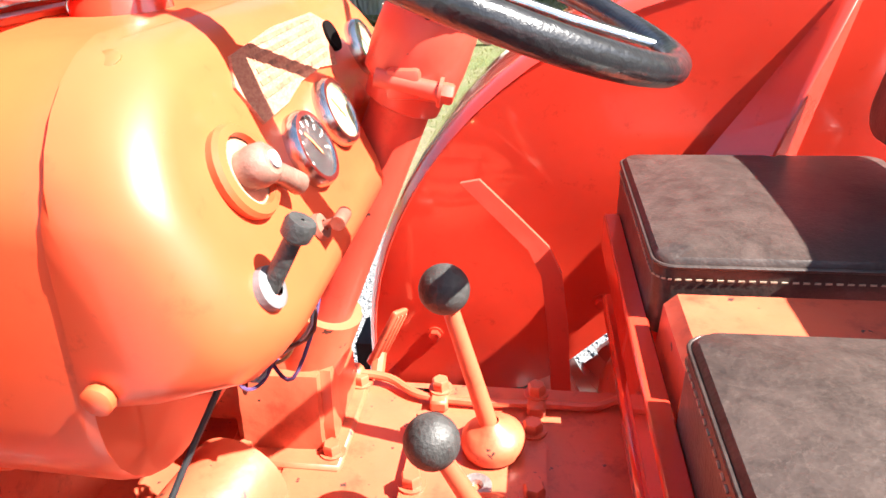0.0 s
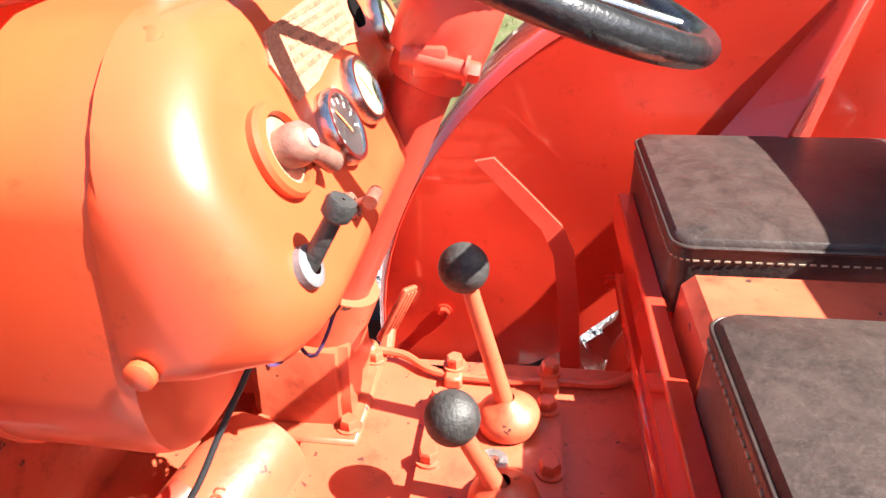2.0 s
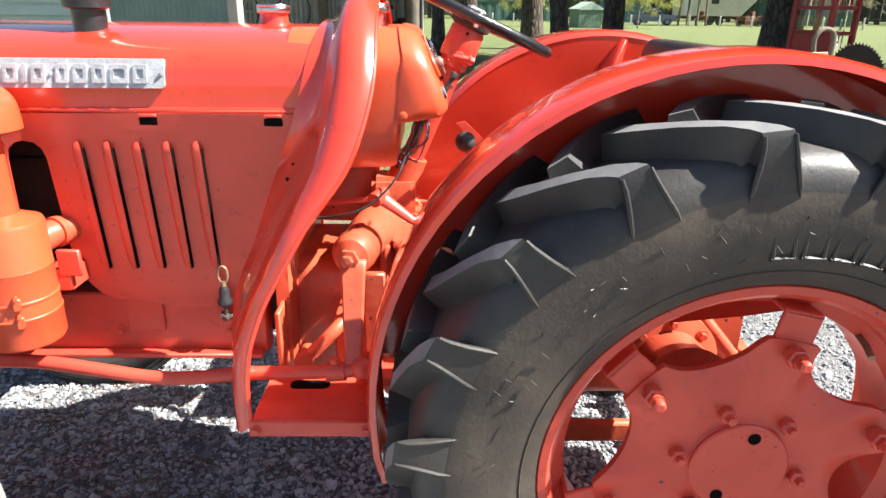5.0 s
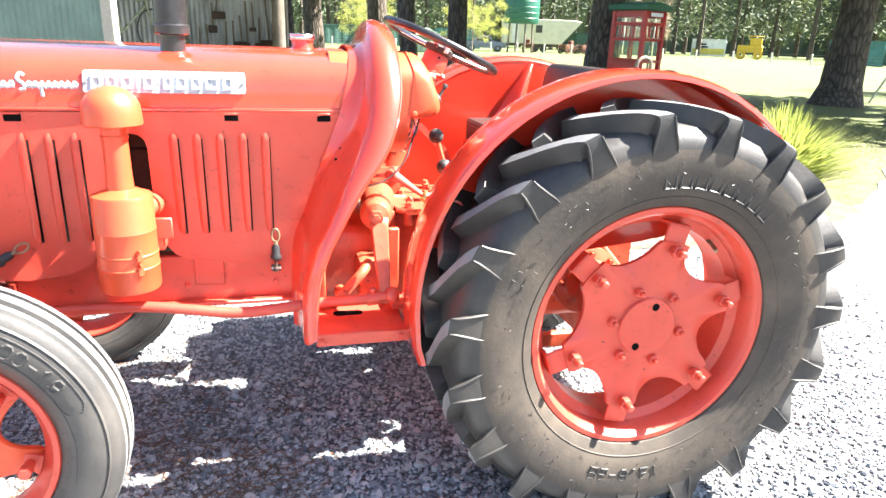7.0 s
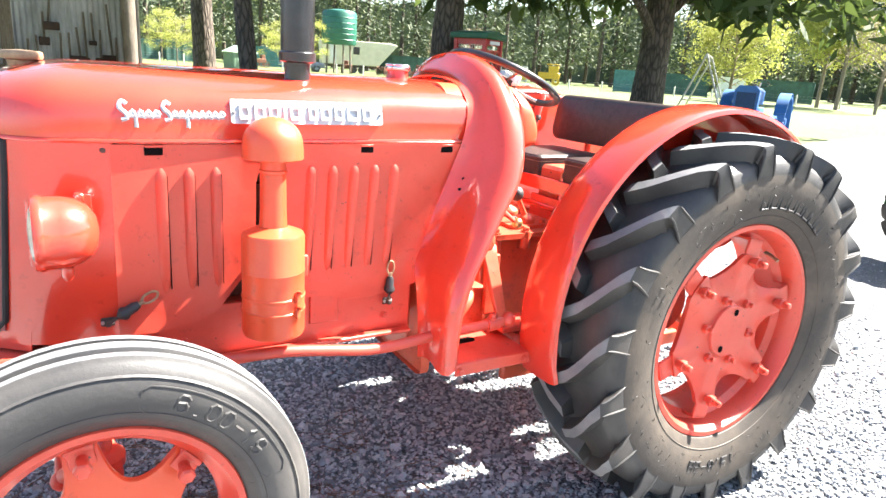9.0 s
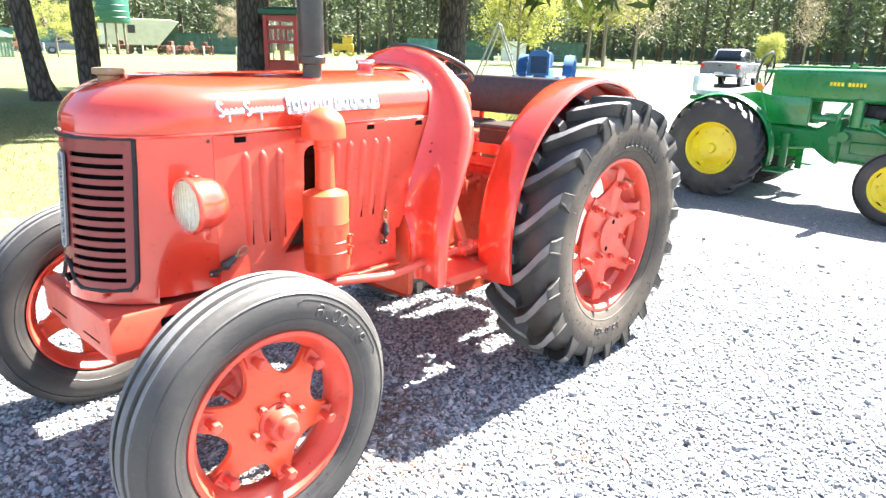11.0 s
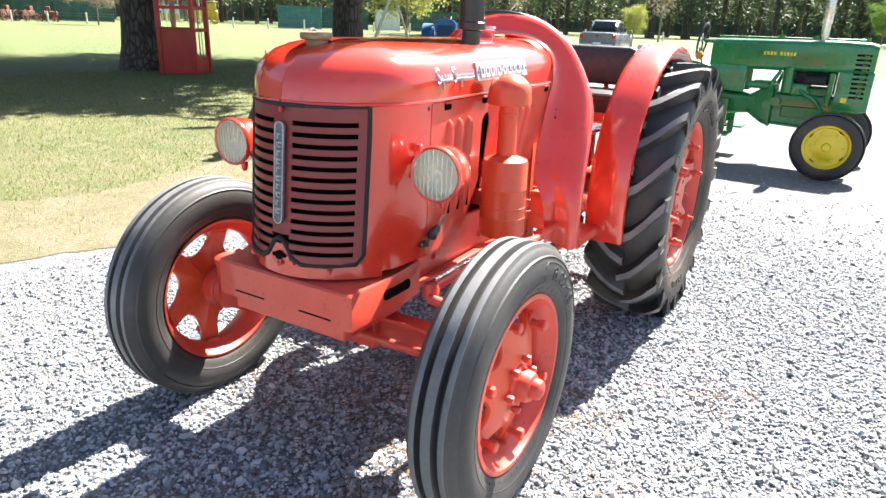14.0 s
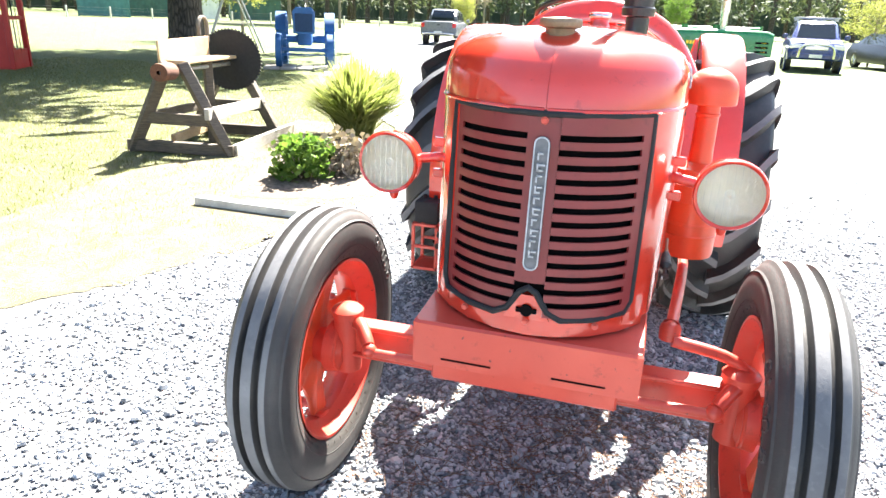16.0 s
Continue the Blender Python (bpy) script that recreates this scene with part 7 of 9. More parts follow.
def camper(x, y, turn):
    t = thing("caravan", "cream box caravan with a sloping back end", "caravan", (x, y, 0), turn)
    bm = B()
    o = [(-4.0, 1.0), (-4.2, 3.9), (4.6, 3.9), (5.6, 3.7), (3.2, 1.0)]
    prism(bm, o, "y", -1.25, 1.25, 0.05)
    part("body", bm, plain("cream_panel", (0.62, 0.58, 0.46), 0.6, 0.1, 1.5), t)
    bm = B()
    box(bm, (0.3, -1.27, 2.75), (0.8, 0.03, 0.9), 0.02)
    part("window", bm, CAR_GLASS, t)
    bm = B()
    box(bm, (-2.6, -1.27, 2.2), (0.8, 0.02, 2.2), 0.02)
    part("door", bm, CONT_W, t)
    for wx in (0.0, 1.0):
        bm = B()
        lathe(bm, [(0.01, -1.0), (0.42, -1.0), (0.42, -1.25), (0.2, -1.25), (0.01, -1.2)], (wx, 0, 0.42), (0, 1, 0), 20)
        part("wheel", bm, RUBBER, t)
    bm = B()
    box(bm, (0, 0, 0.85), (9.0, 1.8, 0.2))
    box(bm, (-4.9, 0, 0.7), (1.6, 0.12, 0.12))
    box(bm, (-4.9, 0, 0.35), (0.1, 0.1, 0.7))
    part("chassis", bm, RUST_DARK, t)
    return t


camper(31.6, 79, -14)
rng = random.Random(77)
for x, y in ((29, 74.5), (33.5, 73), (35.5, 72.5), (37.5, 72), (20, 80)):
    t = thing("old_farm_machine", "rusty old farm machine standing in the grass", "machine", (x, y, 0), rng.uniform(0, 90), group="machines along the fence")
    bm = B()
    box(bm, (0, 0, 0.8), (1.6, 0.7, 0.5), 0.05)
    box(bm, (0.5, 0, 1.2), (0.5, 0.5, 0.6), 0.05)
    part("body", bm, RUST, t)
    for sx, r in ((-0.7, 0.55), (0.7, 0.4)):
        for sy in (-0.55, 0.55):
            bm = B()
            lathe(bm, [(r - 0.06, -0.05), (r, -0.05), (r, 0.05), (r - 0.06, 0.05)], (sx, sy, r), (0, 1, 0), 20, closed=True)
            for k in range(6):
                tube(bm, [(sx, sy, r), (sx + r * 0.95 * math.cos(k * 1.047), sy, r + r * 0.95 * math.sin(k * 1.047))], 0.02, 5)
            part("wheel", bm, RUST, t)
t = thing("yellow_machine", "old yellow road machine under the trees", "machine", (59.2, 73.6, 0), -40)
bm = B()
box(bm, (0, 0, 1.3), (3.0, 1.4, 0.9), 0.08)
box(bm, (0.6, 0, 2.2), (1.4, 1.3, 0.9), 0.05)
box(bm, (0.5, 0, 2.85), (1.9, 1.6, 0.12), 0.03)
part("body", bm, YELLOW_DULL, t)
for sx in (-1.0, 1.0):
    for sy in (-0.75, 0.75):
        bm = B()
        lathe(bm, [(0.2, -0.15), (0.55, -0.15), (0.55, 0.15), (0.2, 0.15)], (sx, sy, 0.55), (0, 1, 0), 20, closed=True)
        part("wheel", bm, YELLOW_DULL, t)


# ---- vehicles ----
def car_wheel(t, x, y, r, w, s, rim_mat):
    bm = B()
    lathe(bm, [(r * 0.62, -w / 2), (r * 0.92, -w / 2), (r, -w * 0.35), (r, w * 0.35), (r * 0.92, w / 2), (r * 0.62, w / 2)], (x, y, r), (0, 1, 0), 32, closed=True)
    tyre = part("wheel", bm, RUBBER, t)
    bm = B()
    lathe(bm, [(r * 0.63, 0), (r * 0.58, s * 0.02), (r * 0.2, s * 0.01), (0.001, s * 0.02)], (x, y + s * w * 0.36, r), (0, 1, 0), 30)
    for k in range(6):
        a = k * math.pi / 3
        tube(bm, [(x + 0.1 * r * math.cos(a), y + s * w * 0.42, r + 0.1 * r * math.sin(a)), (x + 0.58 * r * math.cos(a), y + s * w * 0.40, r + 0.58 * r * math.sin(a))], r * 0.07, 6)
    part("rim", bm, rim_mat, tyre)


def pickup(name, label, at, turn, col, canopy, rack):
    """Length along x, the nose at -x."""
    t = thing(name, label, "car", at, turn, group="parked vehicles")
    body = paint(name + "_paint", col, tuple(0.85 * c for c in col), rough=0.25, coat=0.6, grime=0.0, relief=0.05)
    L, W = 5.1, 1.82

    def shell(sec):
        bm = B()
        rings(bm, [[(x, -w / 2, z0), (x, -w / 2 - 0.02, (z0 + z1) / 2), (x, -w / 2 + 0.06, z1 - 0.06), (x, -w / 2 + 0.16, z1), (x, w / 2 - 0.16, z1), (x, w / 2 - 0.06, z1 - 0.06), (x, w / 2 + 0.02, (z0 + z1) / 2), (x, w / 2, z0)] for x, w, z0, z1 in sec], True, True, True)
        return bm

    part("body", shell([(-2.55, 1.5, 0.55, 0.80), (-2.45, 1.72, 0.42, 0.98), (-1.7, W, 0.40, 1.08), (-1.2, W, 0.40, 1.12), (0.0, W, 0.40, 1.10), (1.0, W, 0.42, 1.12), (2.45, W, 0.48, 1.14), (2.55, 1.74, 0.52, 1.12)]), body, t)
    cab = [(-1.25, 1.55, 1.08, 1.10), (-0.65, 1.42, 1.05, 1.66), (-0.2, 1.38, 1.05, 1.74), (0.75, 1.38, 1.05, 1.74), (1.15, 1.45, 1.05, 1.45 if not canopy else 1.74)]
    if canopy:
        cab += [(2.35, 1.45, 1.05, 1.72), (2.5, 1.5, 1.05, 1.15)]
    else:
        cab += [(1.22, 1.5, 1.05, 1.12)]
    part("cab", shell(cab), body, t)
    bm = B()
    rings(bm, [[(-1.20, -0.62, 1.13), (-0.72, -0.56, 1.62)], [(-1.20, 0.62, 1.13), (-0.72, 0.56, 1.62)]], closed=False)
    bmesh.ops.translate(bm, verts=bm.verts[:], vec=(-0.02, 0, 0.015))
    part("windscreen", bm, CAR_GLASS, t)
    bm = B()
    xr = 2.47 if canopy else 1.21
    rings(bm, [[(xr, -0.60, 1.20), (xr - 0.07, -0.55, 1.62 if canopy else 1.45), (xr - 0.3, -0.55, 1.66)], [(xr, 0.60, 1.20), (xr - 0.07, 0.55, 1.62 if canopy else 1.45), (xr - 0.3, 0.55, 1.66)]], closed=False)
    bmesh.ops.translate(bm, verts=bm.verts[:], vec=(0.02, 0, 0.012))
    part("rear_window", bm, CAR_GLASS, t)
    for s in (-1, 1):
        for x0, x1 in ((-0.85, 0.02), (0.10, 0.95)) + (((1.25, 2.25),) if canopy else ()):
            bm = B()
            a = 0.30 if x0 < -0.5 else 0.0
            rings(bm, [[(x0, s * 0.80, 1.16), (x1, s * 0.80, 1.16)], [(x0 + a, s * 0.735, 1.60), (x1, s * 0.735, 1.60)]], closed=False)
            part("side_window", bm, CAR_GLASS, t)
        bm = B()
        box(bm, (-1.0, s * 1.0, 1.18), (0.12, 0.18, 0.16), 0.03)
        part("mirror", bm, body, t)
        bm = B()
        box(bm, (-2.47, s * 0.66, 0.86), (0.14, 0.38, 0.17), 0.04)
        part("headlight", bm, plain(name + "_lens", (0.6, 0.6, 0.6), 0.1, 0.1, 4, metal=0.5, coat=0.5), t)
        bm = B()
        box(bm, (2.50, s * 0.78, 0.95), (0.12, 0.20, 0.24), 0.03)
        part("tail_light", bm, plain(name + "_tail", (0.55, 0.02, 0.02), 0.2, 0.1, 4, coat=0.4), t)
        for x in (-1.62, 1.52):
            car_wheel(t, x, s * 0.80, 0.37, 0.25, s, ALLOY)
            bm = B()
            lathe(bm, [(0.40, 0), (0.46, 0.0), (0.46, s * 0.05), (0.42, s * 0.06)], (x, s * 0.86, 0.40), (0, 1, 0), 28)
            part("wheel_arch", bm, body, t)
        bm = B()
        tube(bm, [(-1.0, s * 0.90, 0.42), (0.95, s * 0.90, 0.42)], 0.05, 8)
        part("side_step", bm, STEEL, t)
    bm = B()
    box(bm, (-2.53, 0, 0.82), (0.10, 0.72, 0.16), 0.03)
    part("grille", bm, CHROME if canopy else BLACK_MATT, t)
    bm = B()
    box(bm, (-2.58, 0, 0.55), (0.12, 1.5, 0.22), 0.05)
    part("bumper", bm, body, t)
    bm = B()
    box(bm, (-2.66, 0, 0.56), (0.015, 0.40, 0.11), 0.004)
    part("plate", bm, WHITE, t)
    part("plate", box(B(), (2.62, 0.0, 0.62), (0.015, 0.40, 0.11), 0.004), WHITE, t)
    bm = B()
    box(bm, (2.58, 0, 0.56), (0.16, 1.6, 0.12), 0.04)
    part("rear_bumper", bm, CHROME, t)
    if not canopy:
        bm = B()
        box(bm, (1.85, 0, 1.135), (1.20, 1.60, 0.03), 0.01)
        part("tonneau", bm, BLACK_MATT, t)
        bm = B()
        box(bm, (2.57, 0, 0.98), (0.03, 0.14, 0.07), 0.02)
        part("tailgate_handle", bm, BLACK_MATT, t)
    else:
        bm = B()
        tube(bm, smooth_line([(-2.72, -0.55, 0.5), (-2.78, -0.42, 0.9), (-2.78, 0.42, 0.9), (-2.72, 0.55, 0.5)], 6), 0.045, 10)
        part("bull_bar", bm, CHROME, t)
    if rack:
        for x in (-0.1, 0.7, 1.9):
            bm = B()
            box(bm, (x, 0, 1.84), (0.08, 1.45, 0.05), 0.01)
            for s in (-1, 1):
                box(bm, (x, s * 0.66, 1.78), (0.07, 0.06, 0.1))
            part("roof_bar", bm, STEEL, t)
    return t


pickup("pickup_truck", "grey double-cab pickup with covered tray", (32.0, 10.1, 0), 187, (0.15, 0.16, 0.18), False, False)
pickup("canopy_pickup", "dark blue pickup with canopy and roof bars", (25.3, -6.2, 0), -8, (0.012, 0.03, 0.14), True, True)
pickup("silver_pickup", "silver double-cab pickup by the far fence", (23.8, 75.5, 0), 168, (0.22, 0.23, 0.25), False, False)
t = thing("black_car", "black low car parked at the gravel edge", "car", (28.2, -9.9, 0), 12, group="parked vehicles")
bm = B()
rings(bm, [[(x, -w, z0), (x, -w - 0.02, (z0 + z1) / 2), (x, -w + 0.15, z1), (x, w - 0.15, z1), (x, w + 0.02, (z0 + z1) / 2), (x, w, z0)] for x, w, z0, z1 in ((-2.2, 0.7, 0.4, 0.62), (-2.0, 0.86, 0.25, 0.78), (-0.9, 0.9, 0.22, 0.92), (0.9, 0.9, 0.22, 0.95), (2.1, 0.86, 0.28, 0.95), (2.2, 0.7, 0.4, 0.9))], True, True, True)
part("body", bm, BLACK_PAINT, t)
bm = B()
rings(bm, [[(x, -w, 0.85), (x, -w + 0.1, z1), (x, w - 0.1, z1), (x, w, 0.85)] for x, w, z1 in ((-1.0, 0.78, 0.92), (-0.3, 0.72, 1.36), (0.9, 0.72, 1.38), (1.8, 0.75, 0.98))], True, True, True)
part("cabin", bm, CAR_GLASS, t)
for s in (-1, 1):
    for x in (-1.35, 1.35):
        car_wheel(t, x, s * 0.80, 0.32, 0.22, s, CHROME)


# ---- the green tractor parked on the gravel ----
def row_tractor():
    """Built facing -y with its near side towards -x; the rear axle is over the origin."""
    t = thing("green_tractor", "glossy green vintage tractor with yellow wheels on gravel", "tractor", (4.92, 0.44, 0), -3)
    G, Y = GREEN_JD, YELLOW_JD

    def wheel(x, y, r, w, rim, s, lugs):
        bm = B()
        prof = [(rim, 0.36 * w), (rim * 1.06, 0.46 * w), (0.5 * (rim + r), 0.5 * w), (r * 0.93, 0.42 * w), (r * 0.97, 0.2 * w), (r * 0.97, 0.0)]
        lathe(bm, prof + [(a, -b) for a, b in prof[-2::-1]], (0, 0, 0), (1, 0, 0), 56)
        if lugs:
            N = 20
            for sd in (-1, 1):
                for k in range(N):
                    a0 = 2 * math.pi * (k + (0.5 if sd > 0 else 0)) / N
                    loops = []
                    for f, yy, rt in ((0, -0.02, r * 1.03), (0.5, 0.25 * w, r * 1.03), (1, 0.46 * w, r * 0.99), (1.15, 0.50 * w, r * 0.88)):
                        a = a0 + f * 0.26
                        loops.append([(sd * yy, rr * math.cos(a + q / rr), rr * math.sin(a + q / rr)) for rr, q in ((r * 0.93 if f < 1.1 else r * 0.84, -0.03), (rt, -0.022), (rt, 0.022), (r * 0.93 if f < 1.1 else r * 0.84, 0.03))])
                    rings(bm, loops, True, True, True)
        else:
            for h in (-0.28, 0.0, 0.28):
                lathe(bm, [(r * 0.965, (h - 0.07) * w), (r, (h - 0.06) * w), (r, (h + 0.06) * w), (r * 0.965, (h + 0.07) * w)], (0, 0, 0), (1, 0, 0), 56)
        wh = part("wheel", bm, RUBBER, t, "black tyre on a yellow wheel")
        wh.location = (x, y, r)
        bm = B()
        lathe(bm, [(rim * 1.04, s * 0.40 * w), (rim * 1.0, s * 0.42 * w), (rim * 0.93, s * 0.34 * w), (rim * 0.88, s * 0.15 * w), (rim * 0.84, s * 0.13 * w), (rim * 0.55, s * 0.22 * w), (rim * 0.50, s * 0.26 * w), (rim * 0.2, s * 0.27 * w), (0.001, s * 0.28 * w)], (0, 0, 0), (1, 0, 0), 48)
        lathe(bm, [(rim * 1.04, -s * 0.40 * w), (rim * 0.9, -s * 0.3 * w), (rim * 0.84, s * 0.10 * w), (0.001, s * 0.12 * w)], (0, 0, 0), (1, 0, 0), 48)
        rm = part("rim", bm, Y, wh, "yellow pressed wheel")
        bolts(rm, Y, [(s * 0.15 * w, rim * 0.68 * math.cos(k * math.pi / 3), rim * 0.68 * math.sin(k * math.pi / 3)) for k in range(6)], (s, 0, 0), 0.014, 0.016)
        for k in range(4):
            a = k * math.pi / 2 + 0.6
            # black bar painted as the shade in the rim slot
            bm = B()
            box(bm, (s * 0.142 * w, rim * 0.855 * math.cos(a), rim * 0.855 * math.sin(a)), (0.008, 0.05, 0.012), 0.003, Matrix.Rotation(a + math.pi / 2, 3, "X"))
            part("slot", bm, OPENING_SHADE, rm)
        bm = B()
        lathe(bm, [(rim * 0.2, s * 0.27 * w), (rim * 0.16, s * 0.42 * w), (0.001, s * 0.44 * w)], (0, 0, 0), (1, 0, 0), 24)
        part("hub", bm, Y, rm)
        return wh

    for s in (-1, 1):
        wheel(s * 0.56, 0.0, 0.50, 0.24, 0.265, s, True)
        wheel(s * 0.62, -1.70, 0.335, 0.14, 0.212, s, False)
        # mudguards
        bm = B()
        grid = []
        for a in range(-15, 200, 8):
            c, sn = math.cos(radians(a)), math.sin(radians(a))
            grid.append([(s * 0.40, 0.55 * c, 0.50 + 0.55 * sn), (s * 0.43, 0.56 * c, 0.50 + 0.56 * sn), (s * 0.50, 0.56 * c, 0.50 + 0.56 * sn), (s * 0.54, 0.545 * c, 0.50 + 0.545 * sn)])
        sheet(bm, grid, 0.005)
        o = [(0.55 * math.cos(radians(a)), 0.50 + 0.55 * math.sin(radians(a))) for a in range(-15, 200, 8)]
        rings(bm, [[(s * 0.40, y, z) for y, z in o], [(s * 0.397, y, z) for y, z in o]], True, True, True)
        part("mudguard", bm, G, t)
        bm = B()
        box(bm, (s * 0.30, -1.70, 0.40), (0.60, 0.09, 0.09), 0.015)
        cyl(bm, (s * 0.50, -1.70, 0.29), (s * 0.50, -1.70, 0.48), 0.035, n=14)
        part("axle_arm", bm, G, t)
        bm = B()
        box(bm, (s * 0.40, -0.62, 0.33), (0.30, 0.22, 0.02), 0.004)
        box(bm, (s * 0.26, -0.60, 0.48), (0.02, 0.07, 0.42), 0.003)
        part("foot_plate", bm, G, t)
    bm = B()
    lathe(bm, [(0.11, -0.50), (0.10, -0.3), (0.20, -0.2), (0.22, 0.0), (0.20, 0.2), (0.10, 0.3), (0.11, 0.50)], (0, 0, 0.50), (1, 0, 0), 28, cap=True)
    loops = []
    for y, w, z0, z1 in ((0.30, 0.20, 0.42, 0.80), (-0.15, 0.22, 0.40, 0.84), (-0.40, 0.15, 0.50, 0.78), (-0.82, 0.12, 0.54, 0.75), (-0.98, 0.20, 0.45, 0.86), (-1.06, 0.21, 0.42, 0.87), (-1.08, 0.15, 0.44, 0.80), (-1.58, 0.15, 0.42, 0.80), (-1.70, 0.17, 0.50, 0.78)):
        loops.append([(x, y, z) for x, z in rounded(2 * w, z1 - z0, 0.05, 4, 0, (z0 + z1) / 2)])
    rings(bm, loops, True, True, True)
    part("chassis", bm, G, t)
    bm = B()
    for s in (-1, 1):
        box(bm, (s * 0.14, -1.30, 0.84), (0.12, 0.16, 0.12), 0.02, seg=2)
        cyl(bm, (s * 0.19, -1.18, 0.80), (s * 0.19, -1.18, 1.06), 0.055, n=18)
        tube(bm, smooth_line([(s * 0.2, -1.10, 1.02), (s * 0.24, -1.05, 0.92), (s * 0.22, -1.02, 0.80)], 4), 0.02, 8)
        cyl(bm, (s * 0.18, -1.10, 0.70), (s * 0.24, -1.10, 0.70), 0.05, n=16)
        for k in range(4):
            bolt(bm, (s * 0.21, -1.15 - 0.12 * k, 0.82), (s, 0, 0), 0.012, 0.014)
        box(bm, (s * 0.15, -1.36, 0.60), (0.05, 0.40, 0.12), 0.012)
        cyl(bm, (s * 0.13, -1.02, 0.66), (s * 0.225, -1.02, 0.66), 0.045, n=18)
        tube(bm, smooth_line([(s * 0.17, -1.30, 0.84), (s * 0.21, -1.36, 0.80), (s * 0.20, -1.46, 0.74), (s * 0.17, -1.52, 0.66)], 4), 0.022, 8)
        cyl(bm, (s * 0.18, -0.80, 0.86), (s * 0.18, -1.02, 0.86), 0.040, n=16)
        box(bm, (s * 0.17, -1.585, 0.86), (0.09, 0.05, 0.34), 0.01)
    box(bm, (0, -1.36, 0.82), (0.26, 0.46, 0.10), 0.02)
    part("engine", bm, G, t)
    bm = B()
    for s in (-1, 1):
        cyl(bm, (s * 0.20, -1.34, 0.945), (s * 0.20, -1.54, 0.945), 0.046, n=20)
        box(bm, (s * 0.18, -1.22, 0.98), (0.05, 0.07, 0.09), 0.01)
    # black box added as painted shade behind the engine parts
    box(bm, (0, -1.40, 0.96), (0.28, 0.34, 0.14), 0.02)
    part("magneto_and_shade_block", bm, BLACK_MATT, t)
    # hood, tank and grille
    bm = B()
    loops = []
    for y, w, z0, z1 in ((-0.36, 0.20, 1.02, 1.30), (-0.39, 0.215, 1.01, 1.325), (-1.62, 0.225, 1.03, 1.345), (-1.87, 0.225, 1.03, 1.335), (-1.94, 0.21, 1.05, 1.31)):
        loops.append([(x, y, z) for x, z in rounded(2 * w, z1 - z0, 0.055, 5, 0, (z0 + z1) / 2)])
    rings(bm, loops, True, True, True)
    hood_g = part("hood", bm, G, t, "glossy green squared hood")
    for s in (-1, 1):
        bm = B()
        box(bm, (s * 0.19, -0.56, 0.92), (0.05, 0.40, 0.30), 0.02, seg=2)
        part("side_tank", bm, G, hood_g)
    bm = B()
    loops = []
    for y, w, z0, z1 in ((-1.64, 0.225, 0.66, 1.06), (-1.86, 0.225, 0.64, 1.06), (-1.95, 0.19, 0.66, 1.06)):
        loops.append([(x, y, z) for x, z in rounded(2 * w, z1 - z0, 0.03, 4, 0, (z0 + z1) / 2)])
    rings(bm, loops, True, True, True)
    nose = part("radiator_cowl", bm, G, t)
    for s in (-1, 1):
        for k in range(10):
            # slot is a black bar, its shade put into the colour
            bm = B()
            box(bm, (s * 0.2265, -1.83, 0.80 + k * 0.046), (0.008, 0.13, 0.020), 0.002)
            part("grille_slot", bm, OPENING_SHADE, nose)
            # small yellow bar, a glint in the slot made as coloured shape
            bm = B()
            box(bm, (s * 0.2275, -1.85, 0.80 + k * 0.046), (0.006, 0.05, 0.012), 0.002)
            part("painted_slot_glint", bm, Y, nose)
    # lettering stands as plain yellow bars
    for s in (-1, 1):
        y = -0.90
        for w in (0.026, 0.030, 0.030, 0.032, 0.0, 0.032, 0.027, 0.027, 0.030, 0.027):
            if w:
                bm = B()
                box(bm, (s * 0.2265, y - w / 2, 1.195), (0.004, w * 0.80, 0.036), 0.001)
                part("yellow_bar", bm, Y, hood_g)
            y -= (w or 0.02) + 0.004
        bm = B()
        box(bm, (s * 0.2275, -1.73, 0.765), (0.004, 0.055, 0.05), 0.001)
        part("yellow_mark", bm, Y, nose)
    bm = B()
    cyl(bm, (0, -0.22, 1.29), (0, -0.40, 1.29), 0.022, n=14)
    tube(bm, [(0, -0.38, 1.345), (0, -1.8, 1.355)], 0.012, 8)
    for y in (-1.02, -1.35):
        cyl(bm, (0, y, 1.32), (0, y, 1.385), 0.036, n=20)
    cyl(bm, (0.1, -1.80, 1.32), (0.1, -1.80, 1.385), 0.042, n=20)
    part("steering_tube", bm, G, t)
    bm = B()
    c = Vector((0, -0.20, 1.29))
    nrm = Vector((0, 1, 0.15)).normalized()
    lathe(bm, [(0.195, -0.012), (0.207, 0.0), (0.195, 0.012), (0.183, 0.0)], c, nrm, 44, closed=True)
    a, u, w = frame_of(nrm)
    for k in range(3):
        d = u * math.cos(k * 2.094) + w * math.sin(k * 2.094)
        tube(bm, [c, c + d * 0.19], 0.009, 6)
    part("steering_wheel", bm, BLACK_PAINT, t)
    bm = B()
    lathe(bm, [(0.040, 1.32), (0.040, 1.50), (0.048, 1.52), (0.048, 1.86), (0.034, 1.90), (0.034, 1.96)], (0.0, -1.42, 0), (0, 0, 1), 24)
    part("exhaust", bm, CHROME, t, "silver exhaust stack")
    bm = B()
    cyl(bm, (-0.16, -0.20, 1.13), (-0.16, -0.25, 1.13), 0.048, n=20)
    cyl(bm, (-0.19, -0.225, 1.13), (-0.13, -0.225, 1.13), 0.040, n=20)
    part("warning_lamp", bm, plain("orange_lens", (0.75, 0.22, 0.02), 0.3, 0.1, 8, coat=0.4), t, "orange lamp")
    bm = B()
    tube(bm, [(-0.18, -0.36, 0.80), (-0.17, -0.28, 1.0), (-0.16, -0.21, 1.22)], 0.010, 8)
